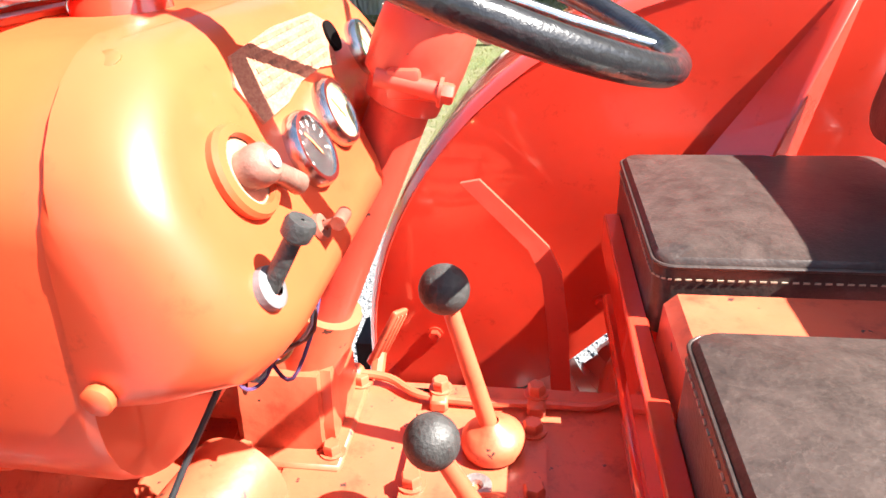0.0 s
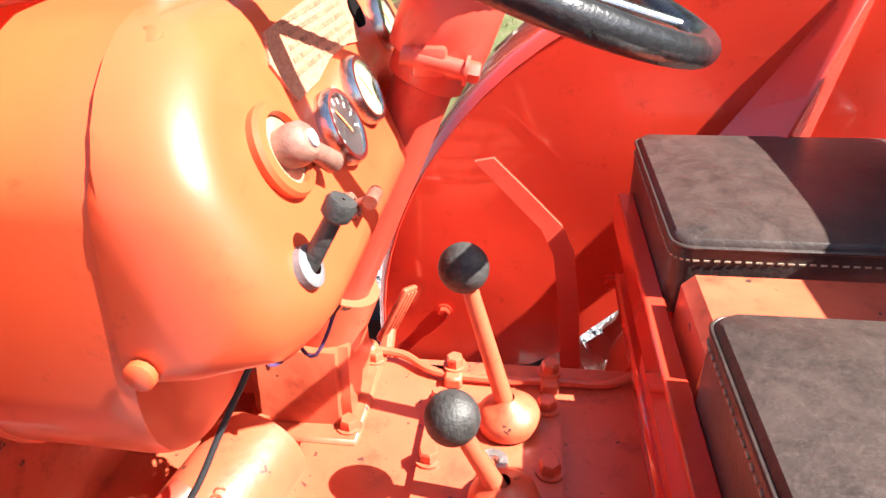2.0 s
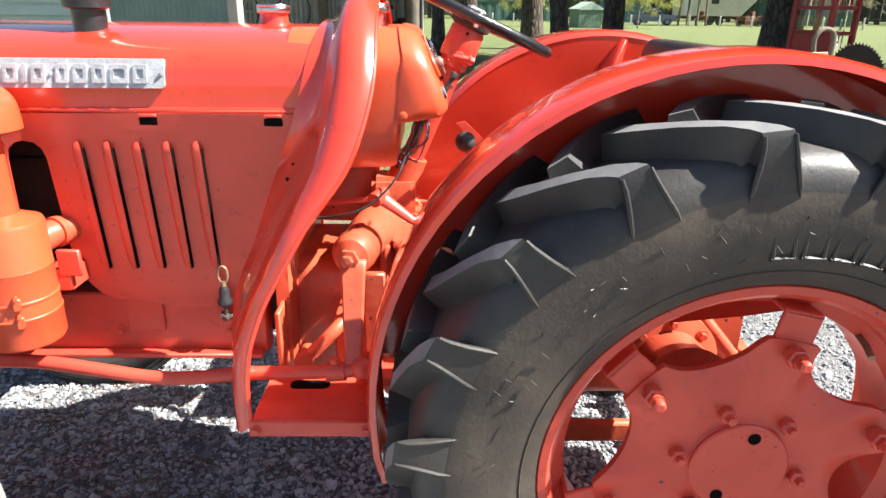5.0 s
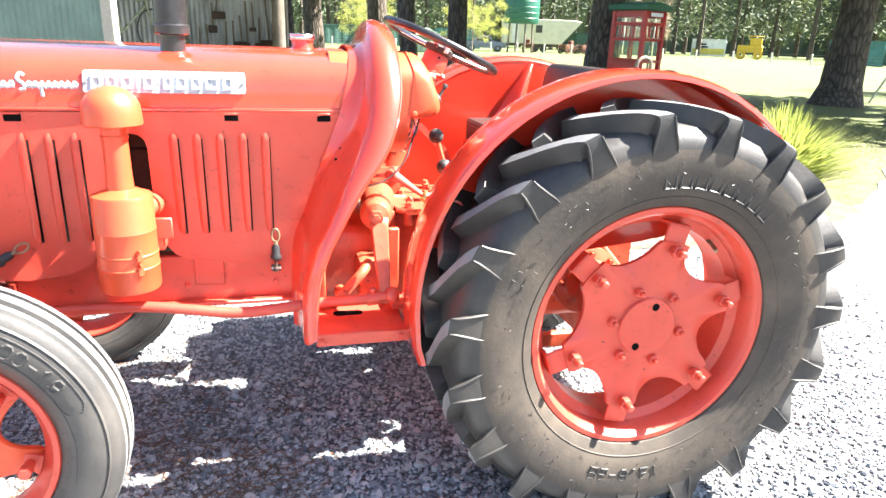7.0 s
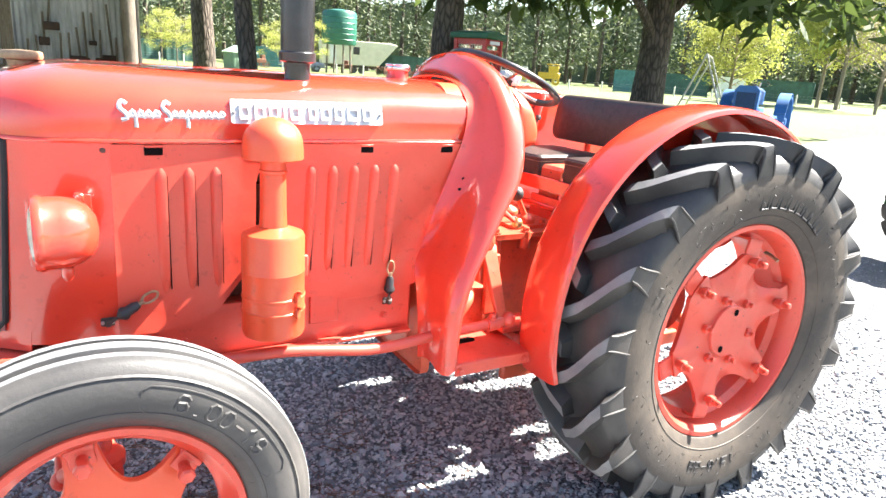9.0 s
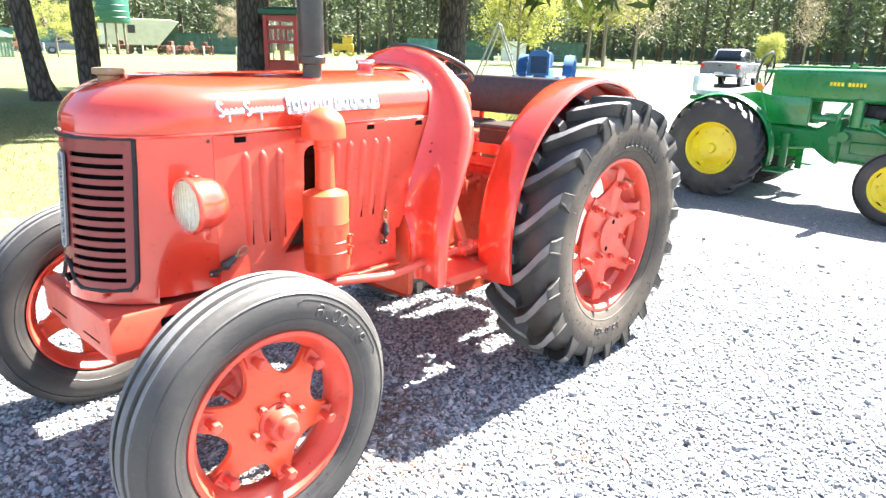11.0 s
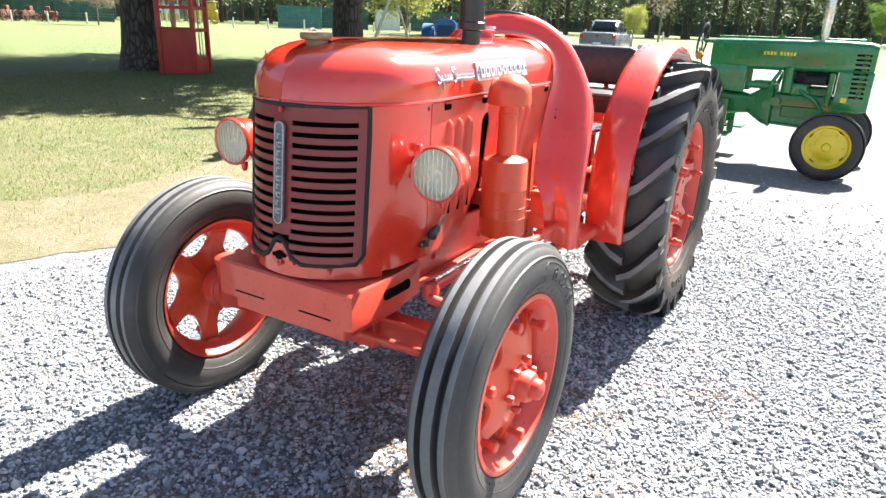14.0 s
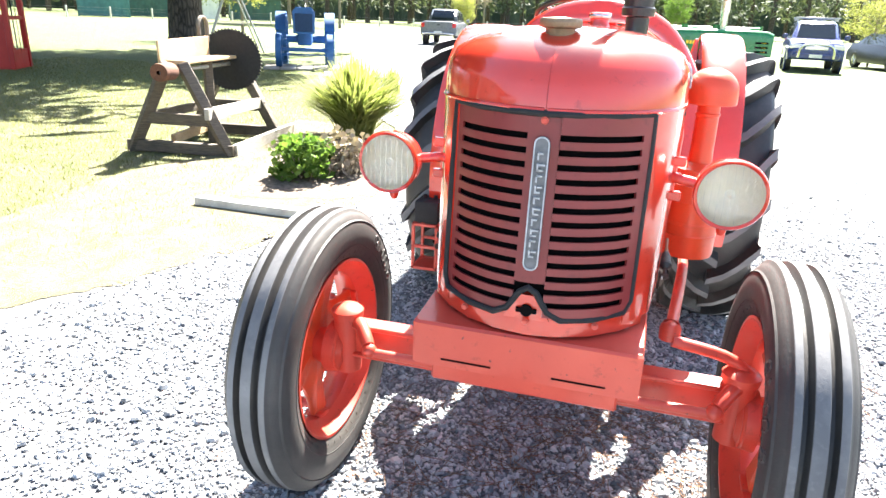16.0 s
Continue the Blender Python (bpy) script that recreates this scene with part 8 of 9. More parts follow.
    part("hand_lever", bm, G, t)
    bm = B()
    box(bm, (0, 0.28, 1.04), (0.44, 0.34, 0.07), 0.03, seg=2)
    box(bm, (0, 0.46, 1.13), (0.44, 0.07, 0.20), 0.03, seg=2)
    part("seat_cover", bm, plain("clear_plastic_cover", (0.45, 0.48, 0.48), 0.2, 0.2, 10, coat=0.4), t, "seat under a crumpled plastic cover")
    bm = B()
    box(bm, (0, 0.28, 0.98), (0.46, 0.44, 0.05), 0.01)
    for s in (-1, 1):
        box(bm, (s * 0.22, 0.30, 0.88), (0.03, 0.06, 0.24), 0.004)
    part("seat_frame", bm, G, t)
    return t


row_tractor()

# ---- blue steel-wheeled tractor by the lane ----
t = thing("blue_tractor", "old blue tractor on steel wheels standing on the lawn", "tractor", (13.3, 8.6, 0.03), -64)
for s in (-1, 1):
    for y, r, w in ((0.0, 0.62, 0.26), (-1.55, 0.40, 0.14)):
        bm = B()
        lathe(bm, [(r - 0.04, -w / 2), (r, -w / 2), (r, w / 2), (r - 0.04, w / 2)], (s * 0.62, y, r), (1, 0, 0), 36, closed=True)
        lathe(bm, [(0.09, -w * 0.4), (0.09, w * 0.4)], (s * 0.62, y, r), (1, 0, 0), 16, cap=True)
        for k in range(8):
            a = k * math.pi / 4
            tube(bm, [(s * 0.62, y, r), (s * 0.62, y + (r - 0.03) * math.cos(a), r + (r - 0.03) * math.sin(a))], 0.022, 6)
        if y == 0:
            for k in range(18):
                a = k * math.pi / 9
                box(bm, (s * 0.62, y + (r + 0.02) * math.cos(a), r + (r + 0.02) * math.sin(a)), (w, 0.03, 0.05), 0.005, Matrix.Rotation(a + math.pi / 2, 3, "X"))
        part("steel_wheel", bm, BLUE_TR, t)
    bm = B()
    sheet(bm, [[(s * 0.5, 0.68 * math.cos(radians(a)), 0.62 + 0.68 * math.sin(radians(a))), (s * 0.76, 0.68 * math.cos(radians(a)), 0.62 + 0.68 * math.sin(radians(a)))] for a in range(20, 170, 10)], 0.006)
    part("mudguard", bm, BLUE_TR, t)
bm = B()
box(bm, (0, -0.6, 0.72), (0.36, 1.5, 0.42), 0.05, seg=2)
box(bm, (0, -1.5, 0.42), (1.15, 0.10, 0.10), 0.02)
box(bm, (0, -1.55, 0.30), (1.2, 0.03, 0.03), 0.01)
cyl(bm, (-0.6, 0, 0.62), (0.6, 0, 0.62), 0.10, n=16)
part("chassis", bm, BLUE_TR, t)
bm = B()
prism(bm, [(-0.26, 0.80), (-0.27, 1.32), (-0.18, 1.42), (0.18, 1.42), (0.27, 1.32), (0.26, 0.80)], "y", -1.62, -1.45, 0.01)
prism(bm, [(-0.22, 1.0), (-0.22, 1.30), (-0.14, 1.38), (0.14, 1.38), (0.22, 1.30), (0.22, 1.0)], "y", -1.45, -0.5, 0.01)
part("hood", bm, BLUE_TR, t)
bm = B()
box(bm, (0, -1.625, 1.06), (0.42, 0.02, 0.42), 0.004)
part("radiator", bm, plain("dark_blue_core", (0.01, 0.035, 0.09), 0.7, 0.3, 50), t)
bm = B()
lathe(bm, [(0.19, -0.012), (0.205, 0.0), (0.19, 0.012)], (0, 0.05, 1.50), (0, 0.5, 1), 30, closed=True)
tube(bm, [(0, -0.4, 1.2), (0, 0.05, 1.5)], 0.02, 8)
tube(bm, [(-0.18, 0.05, 1.5), (0.18, 0.05, 1.5)], 0.01, 6)
part("steering_wheel", bm, BLACK_PAINT, t)
bm = B()
for k in range(5):
    for j in range(3):
        box(bm, (-0.8 + 0.4 * k, -1.9 + 0.42 * j, -0.01), (0.38, 0.40, 0.05), 0.01)
part("paving", bm, plain("old_paving", (0.30, 0.27, 0.24), 0.9, 0.2, 6), t)

# swing frame behind
t = thing("swing_frame", "bare galvanised swing frame on the lawn", "swing", (17.5, 13.6, 0), 35)
for s in (-1, 1):
    for d in (-1, 1):
        bm = B()
        tube(bm, [(s * 1.3 + s * 0.25, d * 0.9, 0), (s * 1.3, 0, 2.35)], 0.03, 8)
        part("leg", bm, STEEL, t)
bm = B()
tube(bm, [(-1.35, 0, 2.35), (1.35, 0, 2.35)], 0.035, 8)
part("top_bar", bm, STEEL, t)
for s in (-1, 1):
    bm = B()
    tube(bm, [(s * 1.45, -0.55, 0.9), (s * 1.45, 0.55, 0.9)], 0.02, 6)
    part("cross_bar", bm, STEEL, t)

# ---- red telephone box ----
t = thing("telephone_box", "red wooden telephone box with a green roof and glazed sides", "phone box", (7.62, 12.75, 0), 28)
PH_RED = paint("phone_box_red", (0.46, 0.025, 0.02), (0.38, 0.02, 0.018), rough=0.4, coat=0.2, grime=0.2)
W, H = 0.92, 2.15
for sx in (-1, 1):
    for sy in (-1, 1):
        bm = B()
        box(bm, (sx * (W / 2 - 0.05), sy * (W / 2 - 0.05), H / 2), (0.10, 0.10, H), 0.008)
        part("corner_post", bm, PH_RED, t)
for k, (dx, dy) in enumerate(((1, 0), (-1, 0), (0, 1), (0, -1))):
    bm = B()
    ax = (0.05, W - 0.2) if dx else (W - 0.2, 0.05)
    c = Vector((dx * (W / 2 - 0.05), dy * (W / 2 - 0.05), 0))
    lo = 0.32 if k != 1 else 1.0
    box(bm, c + Vector((0, 0, lo / 2)), (ax[0], ax[1], lo), 0.005)
    pan = part("side_panel", bm, PH_RED, t)
    for z in (lo + 0.03, 1.0, 1.50, 1.85, 2.08):
        bm = B()
        box(bm, c + Vector((0, 0, z)), (ax[0] * 1.1, ax[1], 0.07 if z < 2 else 0.16), 0.004)
        part("rail", bm, PH_RED, pan)
    for m in (-0.16, 0.16):
        bm = B()
        box(bm, c + Vector((m if dy else 0, m if dx else 0, 1.70)), (0.04, 0.04, 0.30), 0.003)
        part("mullion", bm, PH_RED, pan)
    bm = B()
    box(bm, c + Vector((0, 0, (lo + 2.0) / 2)), (ax[0] * 0.15, ax[1], 2.0 - lo))
    ob = part("pane", bm, GLASS, pan)
    ob.visible_shadow = False
bm = B()
box(bm, (0, 0, H + 0.06), (W + 0.16, W + 0.16, 0.14), 0.02)
prism(bm, [(-0.5, H + 0.13), (0, H + 0.20), (0.5, H + 0.13)], "y", -0.5, 0.5)
part("roof", bm, plain("bottle_green_paint", (0.015, 0.09, 0.04), 0.5, 0.2, 4), t, "bottle-green flat roof")
bm = B()
box(bm, (0, -W / 2 - 0.005, 2.06), (0.5, 0.02, 0.08))
part("sign_bar", bm, WHITE, t)

# ---- saw bench ----
t = thing("saw_bench", "weathered timber saw bench with a rusty circular blade", "saw bench", (2.45, 4.05, 0), 8)
t.scale.z = 0.91
WOOD_WEATHERED = grained("weathered_dark_timber", (0.15, 0.12, 0.088), (0.06, 0.047, 0.036))


def beam(a, b, w=0.09, d=0.09, mat=WOOD_WEATHERED, name="beam"):
    a, b = Vector(a), Vector(b)
    ax, u, v = frame_of(b - a)
    bm = B()
    loops = [[p + u * sx * w / 2 + v * sy * d / 2 for sx, sy in ((-1, -1), (1, -1), (1, 1), (-1, 1))] for p in (a, b)]
    rings(bm, loops, True, True, True)
    bmesh.ops.bevel(bm, geom=bm.edges[:], offset=0.006, segments=1, affect="EDGES")
    part(name, bm, mat, t)


for x in (-0.50, 0.70):
    k = 1.0 if x < 0 else 0.95
    beam((x, 0.56, 0.0), (x + 0.02, 0.13, 0.93 * k), 0.10, 0.10, name="leg")
    beam((x, -0.46, 0.0), (x + 0.02, -0.02, 0.93 * k), 0.10, 0.10, name="leg")
    beam((x, 0.42, 0.36), (x, -0.32, 0.36), 0.05, 0.12)
    beam((x, 0.60, 0.06), (x, -0.50, 0.06), 0.08, 0.12)
beam((-0.58, -0.28, 0.44), (0.78, -0.26, 0.40), 0.05, 0.12, WOOD_PALE)
beam((-0.50, -0.50, 0.05), (0.98, -0.52, 0.05), 0.05, 0.15, WOOD_PALE)
beam((-0.52, 0.42, 0.36), (0.75, 0.40, 0.34), 0.05, 0.10)
beam((-0.20, 0.30, 0.08), (0.95, 0.30, 0.12), 0.06, 0.10, WOOD_NEW)
beam((0.15, 0.05, 0.0), (0.15, 0.05, 0.95), 0.08, 0.08)
beam((-0.46, 0.22, 1.02), (0.52, 0.22, 1.04), 0.025, 0.26, WOOD_NEW, "fence_board")
beam((-0.42, 0.06, 0.94), (0.62, 0.06, 0.94), 0.22, 0.035, WOOD_NEW, "table_board")
bm = B()
cyl(bm, (-0.74, 0.04, 0.86), (0.62, 0.04, 0.86), 0.022, n=14)
part("shaft", bm, STEEL, t)
bm = B()
lathe(bm, [(0.02, 0), (0.085, 0.0), (0.09, 0.02), (0.085, 0.10), (0.09, 0.18), (0.085, 0.20), (0.02, 0.20)], (-0.78, 0.04, 0.86), (1, 0, 0), 28)
part("pulley", bm, RUST, t, "rusty drive pulley")
bm = B()
n, loops = 112, []
for h in (-0.003, 0.003):
    row = []
    for k in range(n):
        a = 2 * math.pi * k / n
        r = 0.345 if k % 2 else 0.372
        row.append((0.66 + h, 0.04 + r * math.cos(a + (0.012 if k % 2 else 0)), 0.90 + r * math.sin(a)))
    loops.append(row)
rings(bm, loops, True, True, True)
part("saw_blade", bm, BLACK_MATT, t, "dark rusty toothed blade", smooth=0)
bm = B()
tube(bm, smooth_line([(0.40, 0.24, 1.10), (0.38, 0.24, 1.30), (0.46, 0.24, 1.38), (0.56, 0.24, 1.33), (0.56, 0.24, 1.10)], 5), 0.022, 8)
part("guard_hoop", bm, WOOD_OLD, t)

# ---- planting and timber edging beside the gravel ----
def blades(x, y, n, h, spread, seed, mat, label):
    rng = random.Random(seed)
    V, Fc = [], []
    for _ in range(n):
        a, lean_ = rng.uniform(0, 6.283), rng.uniform(0.05, 1.0)
        L, w = h * rng.uniform(0.6, 1.15), 0.010 * rng.uniform(0.6, 1.5)
        d = Vector((math.cos(a), math.sin(a), 0))
        sd = Vector((-d.y, d.x, 0)) * w
        o = Vector((rng.gauss(0, 0.06), rng.gauss(0, 0.06), 0))
        p = [o + d * (spread * lean_ * f ** 1.5) + Vector((0, 0, L * (f - 0.38 * lean_ * f * f))) for f in (0, 0.35, 0.7, 1.0)]
        k = len(V)
        V += [p[0] - sd, p[0] + sd, p[1] - sd, p[1] + sd, p[2] - sd * 0.8, p[2] + sd * 0.8, p[3]]
        Fc += [(k, k + 1, k + 3, k + 2), (k + 2, k + 3, k + 5, k + 4), (k + 4, k + 5, k + 6)]
    ob = from_lists("grass_clump", V, Fc, mat)
    ob.location = (x, y, 0)
    return tagged(ob, label, "plant")


blades(3.55, 2.90, 2200, 0.90, 0.90, 3, STRAP, "arching clump of pale green ornamental grass")
blades(8.2, 4.2, 160, 0.5, 0.35, 5, STRAP, "thin dry grass clump on the lawn edge")
rng = random.Random(12)
for x, y, r, n, mat, label in ((1.45, 2.42, 0.26, 210, SHRUB, "low bright-green leafy plant on bare soil"), (1.72, 2.18, 0.24, 150, PALE_TW, "low dry straggly plant on bare soil")):
    V, Fc = [], []
    cents = []
    for _ in range(n):
        a, d, z = rng.uniform(0, 6.283), r * math.sqrt(rng.random()), rng.uniform(0.04, 0.34)
        cents.append((d * math.cos(a) * (1.1 - z), d * math.sin(a) * (1.1 - z), z))
    leaves((V, Fc), cents, 0.055, 5, rng, -0.2, 0.55)
    bm = B()
    for c in cents[::6]:
        tube(bm, [(c[0] * 0.3, c[1] * 0.3, 0), c], 0.004, 4)
    p = thing("low_plant", label, "plant", (x, y, 0.0))
    part("stems", bm, WOOD_OLD, p)
    from_lists("foliage", V, Fc, mat, p)
bm = B()
o = edge([(0.75, 2.75), (1.0, 2.0), (1.5, 1.75), (2.4, 1.95), (3.6, 2.3), (3.9, 3.0), (2.8, 3.3), (1.4, 2.95), (0.75, 2.75)], 0.03, 5)
rings(bm, [[(x, y, 0.006) for x, y in o[:-1]], [(1.0 * (x - 2.1) * 0.75 + 2.1, (y - 2.5) * 0.75 + 2.5, 0.035) for x, y in o[:-1]]], True, False, True)
solo("soil_bed", bm, plain("dark_bark_soil", (0.13, 0.10, 0.075), 0.95, 0.5, 30, relief=0.8), "bed of bark and dry soil round the plants", "soil", kind="structure")
for a, b in (((0.50, 2.80, 0.03), (0.48, 1.58, 0.03)), ((0.52, 1.56, 0.03), (1.30, 1.60, 0.03))):
    t = thing("edging_timber", "pale weathered timber lying as garden edging", "timber", group="edging timbers")
    beam(a, b, 0.09, 0.06, WHITE_OLD, "timber")

# ---- shed ----
shed = thing("shed", "green weatherboard and corrugated iron shed with an open bay", "shed", kind="structure")
SAGE = plain("sage_weatherboard_paint", (0.36, 0.46, 0.40), 0.6, 0.08, 6)
SAGE_D = plain("dark_sage_paint", (0.15, 0.22, 0.19), 0.55, 0.12, 4)
IRON = plain("weathered_corrugated_iron", (0.42, 0.43, 0.44), 0.5, 0.35, 5, metal=0.4, stretch=(1, 1, 0.3))
WALL_A, WALL_B = Vector((-5.75, 6.55, 0)), Vector((-4.25, 6.33, 0))
d = (WALL_B - WALL_A).normalized()
nrm = Vector((d.y, -d.x, 0))
for k in range(24):
    bm = B()
    z = 0.05 + k * 0.135
    loops = []
    for p in (WALL_A, WALL_B):
        loops.append([p + Vector((0, 0, z)) + nrm * 0.032, p + Vector((0, 0, z + 0.145)) + nrm * 0.008, p + Vector((0, 0, z + 0.145)), p + Vector((0, 0, z))])
    rings(bm, loops, True, True, True)
    part("weatherboard", bm, SAGE, shed, smooth=0)
bm = B()
box(bm, WALL_A + Vector((-0.05, -0.02, 1.6)), (0.13, 0.13, 3.2), 0.008)
part("corner_board", bm, SAGE_D, shed)


def corrugated(a, b, z0, z1, mat, name, amp=0.011, pitch=0.076):
    a, b = Vector(a), Vector(b)
    L = (b - a).length
    dd = (b - a).normalized()
    nn = Vector((dd.y, -dd.x, 0))
    m = int(L / pitch * 6)
    row = [a + dd * L * k / m + nn * amp * math.sin(2 * math.pi * k / 6) for k in range(m + 1)]
    bm = B()
    rings(bm, [[p + Vector((0, 0, z0)) for p in row], [p + Vector((0, 0, z1)) for p in row]], closed=False)
    return part(name, bm, mat, shed)


corrugated((-4.22, 6.30, 0), (-2.66, 5.62, 0), 0.02, 3.2, SAGE_D, "iron_door")
bm = B()
box(bm, (-2.60, 5.60, 1.6), (0.13, 0.10, 3.2), 0.008, Matrix.Rotation(-0.41, 3, "Z"))
part("door_stile", bm, WOOD_PALE, shed, "pale bare timber post")
corrugated((-4.3, 9.9, 0), (-0.75, 9.9, 0), 0.0, 3.2, IRON, "back_iron")
corrugated((-0.72, 9.9, 0), (-0.72, 8.7, 0), 0.0, 3.2, IRON, "end_iron")
corrugated((-4.3, 6.4, 0), (-4.3, 9.9, 0), 0.0, 3.2, IRON, "inner_iron")
bm = B()
cyl(bm, (-0.85, 8.62, 0), (-0.86, 8.62, 3.2), 0.10, 0.09, 16)
part("round_post", bm, WOOD_OLD, shed, "round weathered pole")
bm = B()
box(bm, (-2.35, 9.80, 1.6), (0.16, 0.10, 3.2), 0.01)
box(bm, (-2.6, 9.82, 0.95), (3.4, 0.04, 0.14), 0.01)
part("studs", bm, WOOD_OLD, shed)
bm = B()
box(bm, (-4.6, 8.5, 3.3), (8.4, 4.4, 0.12), 0.01)
part("roof", bm, IRON, shed)
bm = B()
box(bm, (-7.0, 10.6, 1.6), (5.4, 0.05, 3.2))
box(bm, (-9.6, 8.6, 1.6), (0.05, 4.2, 3.2))
part("inner_wall", bm, plain("dark_boards", (0.06, 0.05, 0.045), 0.9, 0.3, 6), shed)
# old truck nose in the dark bay
t = thing("rusted_truck", "rusty old truck nose parked inside the dark shed bay", "truck", (-7.1, 7.9, 0), 12)
bm = B()
rings(bm, [[(x, y, z) for y, z in rounded(2 * w, z1 - z0, 0.16, 5, 0, (z0 + z1) / 2)] for x, w, z0, z1 in ((0.75, 0.42, 0.55, 1.30), (0.68, 0.50, 0.5, 1.42), (-0.4, 0.62, 0.5, 1.52), (-0.6, 0.8, 0.5, 1.55), (-1.4, 0.8, 0.5, 2.1))], True, True, True)
part("bonnet", bm, RUST, t)
for k in range(9):
    bm = B()
    box(bm, (0.3, -0.585, 0.78 + 0.055 * k), (0.42, 0.03, 0.03), 0.008)
    part("louvre", bm, RUST_DARK, t)
for s in (-1, 1):
    bm = B()
    sheet(bm, [[(0.35 + 0.5 * math.cos(radians(a)), s * 0.55, 0.55 + 0.45 * math.sin(radians(a))), (0.35 + 0.5 * math.cos(radians(a)), s * 0.85, 0.53 + 0.45 * math.sin(radians(a)))] for a in range(0, 181, 15)], 0.01)
    part("mudguard", bm, RUST, t)
    bm = B()
    lathe(bm, [(0.25, -0.1), (0.40, -0.1), (0.40, 0.1), (0.25, 0.1)], (0.35, s * 0.70, 0.40), (0, 1, 0), 24, closed=True)
    part("tyre", bm, RUBBER, t)
bm = B()
box(bm, (0.62, -0.56, 1.10), (0.015, 0.24, 0.34), 0.003, Matrix.Rotation(0.9, 3, "Z"))
part("paper_notice", bm, WHITE, t)
# hanging disc, awning scrap, tap and hose
t = thing("hanging_disc", "old pale disc hanging in the bay opening", "disc", (-6.25, 6.85, 1.52))
bm = B()
lathe(bm, [(0.001, -0.02), (0.14, -0.015), (0.19, 0.0), (0.195, 0.006), (0.14, -0.008), (0.001, -0.012)], (0, 0, 0), (0.25, -1, 0), 32)
tube(bm, [(0, 0, 0.18), (0, 0, 1.5)], 0.004, 5)
part("disc", bm, plain("rust_stained_enamel", (0.42, 0.44, 0.36), 0.6, 0.5, 9), t)
t = thing("garden_tap", "brass tap with a blue fitting on the shed wall", "tap", (-5.50, 6.42, -0.36))
bm = B()
cyl(bm, (0, 0, 0.36), (0, 0, 1.28), 0.022, n=12)
lathe(bm, [(0.03, 1.05), (0.045, 1.07), (0.045, 1.16), (0.03, 1.18)], (0, 0, 0), (0, 0, 1), 16)
lathe(bm, [(0.03, 1.20), (0.045, 1.22), (0.045, 1.30), (0.03, 1.32)], (0, 0, 0), (0, 0, 1), 16)
part("riser", bm, plain("blue_plastic", (0.02, 0.12, 0.42), 0.4, 0.1, 10), t, "blue plastic fitting")
bm = B()
tube(bm, [(0, 0, 1.32), (0.03, -0.03, 1.38), (0.12, -0.06, 1.37), (0.14, -0.07, 1.33)], 0.016, 10)
box(bm, (0.05, -0.03, 1.43), (0.08, 0.015, 0.015), 0.004)
part("tap", bm, BRASS, t)
bm = B()
tube(bm, smooth_line([(0.14, -0.07, 1.33), (0.22, -0.09, 1.20), (0.30, -0.08, 1.02), (0.36, -0.06, 0.8), (0.38, -0.05, 0.40)], 6), 0.012, 8)
part("hose", bm, plain("teal_hose", (0.03, 0.20, 0.20), 0.5, 0.1, 20), t)
bm = B()
tube(bm, smooth_line([(0.02, -0.04, 1.0), (0.25, -0.05, 1.16), (0.6, -0.06, 1.22), (1.2, -0.1, 1.26)], 6), 0.018, 8)
part("pipe", bm, CABLE, t)
t = thing("metal_cowl", "pale turquoise half-round metal cowl fixed to the wall", "cowl", (-4.98, 6.36, 1.13))
bm = B()
sheet(bm, [[(0.13 * math.cos(radians(a)) - 0.02, -0.02, 0.13 * math.sin(radians(a)) - 0.05), (0.15 * math.cos(radians(a)), -0.22, 0.12 * math.sin(radians(a)) - 0.07)] for a in range(0, 181, 12)], 0.004)
part("shell", bm, plain("turquoise_paint", (0.20, 0.48, 0.46), 0.5, 0.1, 8), t)


# ---- bicycles and hand tools on the shed wall ----
def bicycle(x, y, z, turn, label):
    t = thing("bicycle", label, "bicycle", (x, y, z), turn, group="bicycles in the shed")
    for cx in (-0.52, 0.52):
        bm = B()
        lathe(bm, [(0.315, -0.014), (0.335, 0.0), (0.315, 0.014), (0.305, 0.0)], (cx, 0, 0.34), (0, 1, 0), 36, closed=True)
        w = part("wheel", bm, RUBBER, t)
        bm = B()
        for k in range(16):
            a = k * math.pi / 8
            tube(bm, [(cx, 0, 0.34), (cx + 0.31 * math.cos(a), 0, 0.34 + 0.31 * math.sin(a))], 0.0025, 3, cap=False)
        part("spokes", bm, STEEL, w)
    bm = B()
    for a, b in (((-0.52, 0, 0.34), (-0.10, 0, 0.30)), ((-0.10, 0, 0.30), (-0.22, 0, 0.88)), ((-0.22, 0, 0.80), (0.36, 0, 0.78)), ((-0.10, 0, 0.30), (0.38, 0, 0.70)), ((-0.52, 0, 0.34), (-0.20, 0, 0.74)), ((0.52, 0, 0.34), (0.36, 0, 0.92))):
        tube(bm, [a, b], 0.016, 8)
    tube(bm, [(0.35, -0.24, 0.95), (0.38, 0, 0.96), (0.35, 0.24, 0.95)], 0.012, 8)
    part("frame", bm, plain("pale_green_bike_paint", (0.35, 0.37, 0.28), 0.5, 0.2, 12), t)
    bm = B()
    box(bm, (-0.24, 0, 0.91), (0.26, 0.14, 0.05), 0.02, seg=2)
    part("saddle", bm, RUST_DARK, t)


bicycle(-3.10, 9.2, 0.99, 52, "old pale bicycle hung against the iron wall")
bicycle(-2.9, 8.4, 0.10, -8, "old pale bicycle leaning in the shed")
rng = random.Random(31)
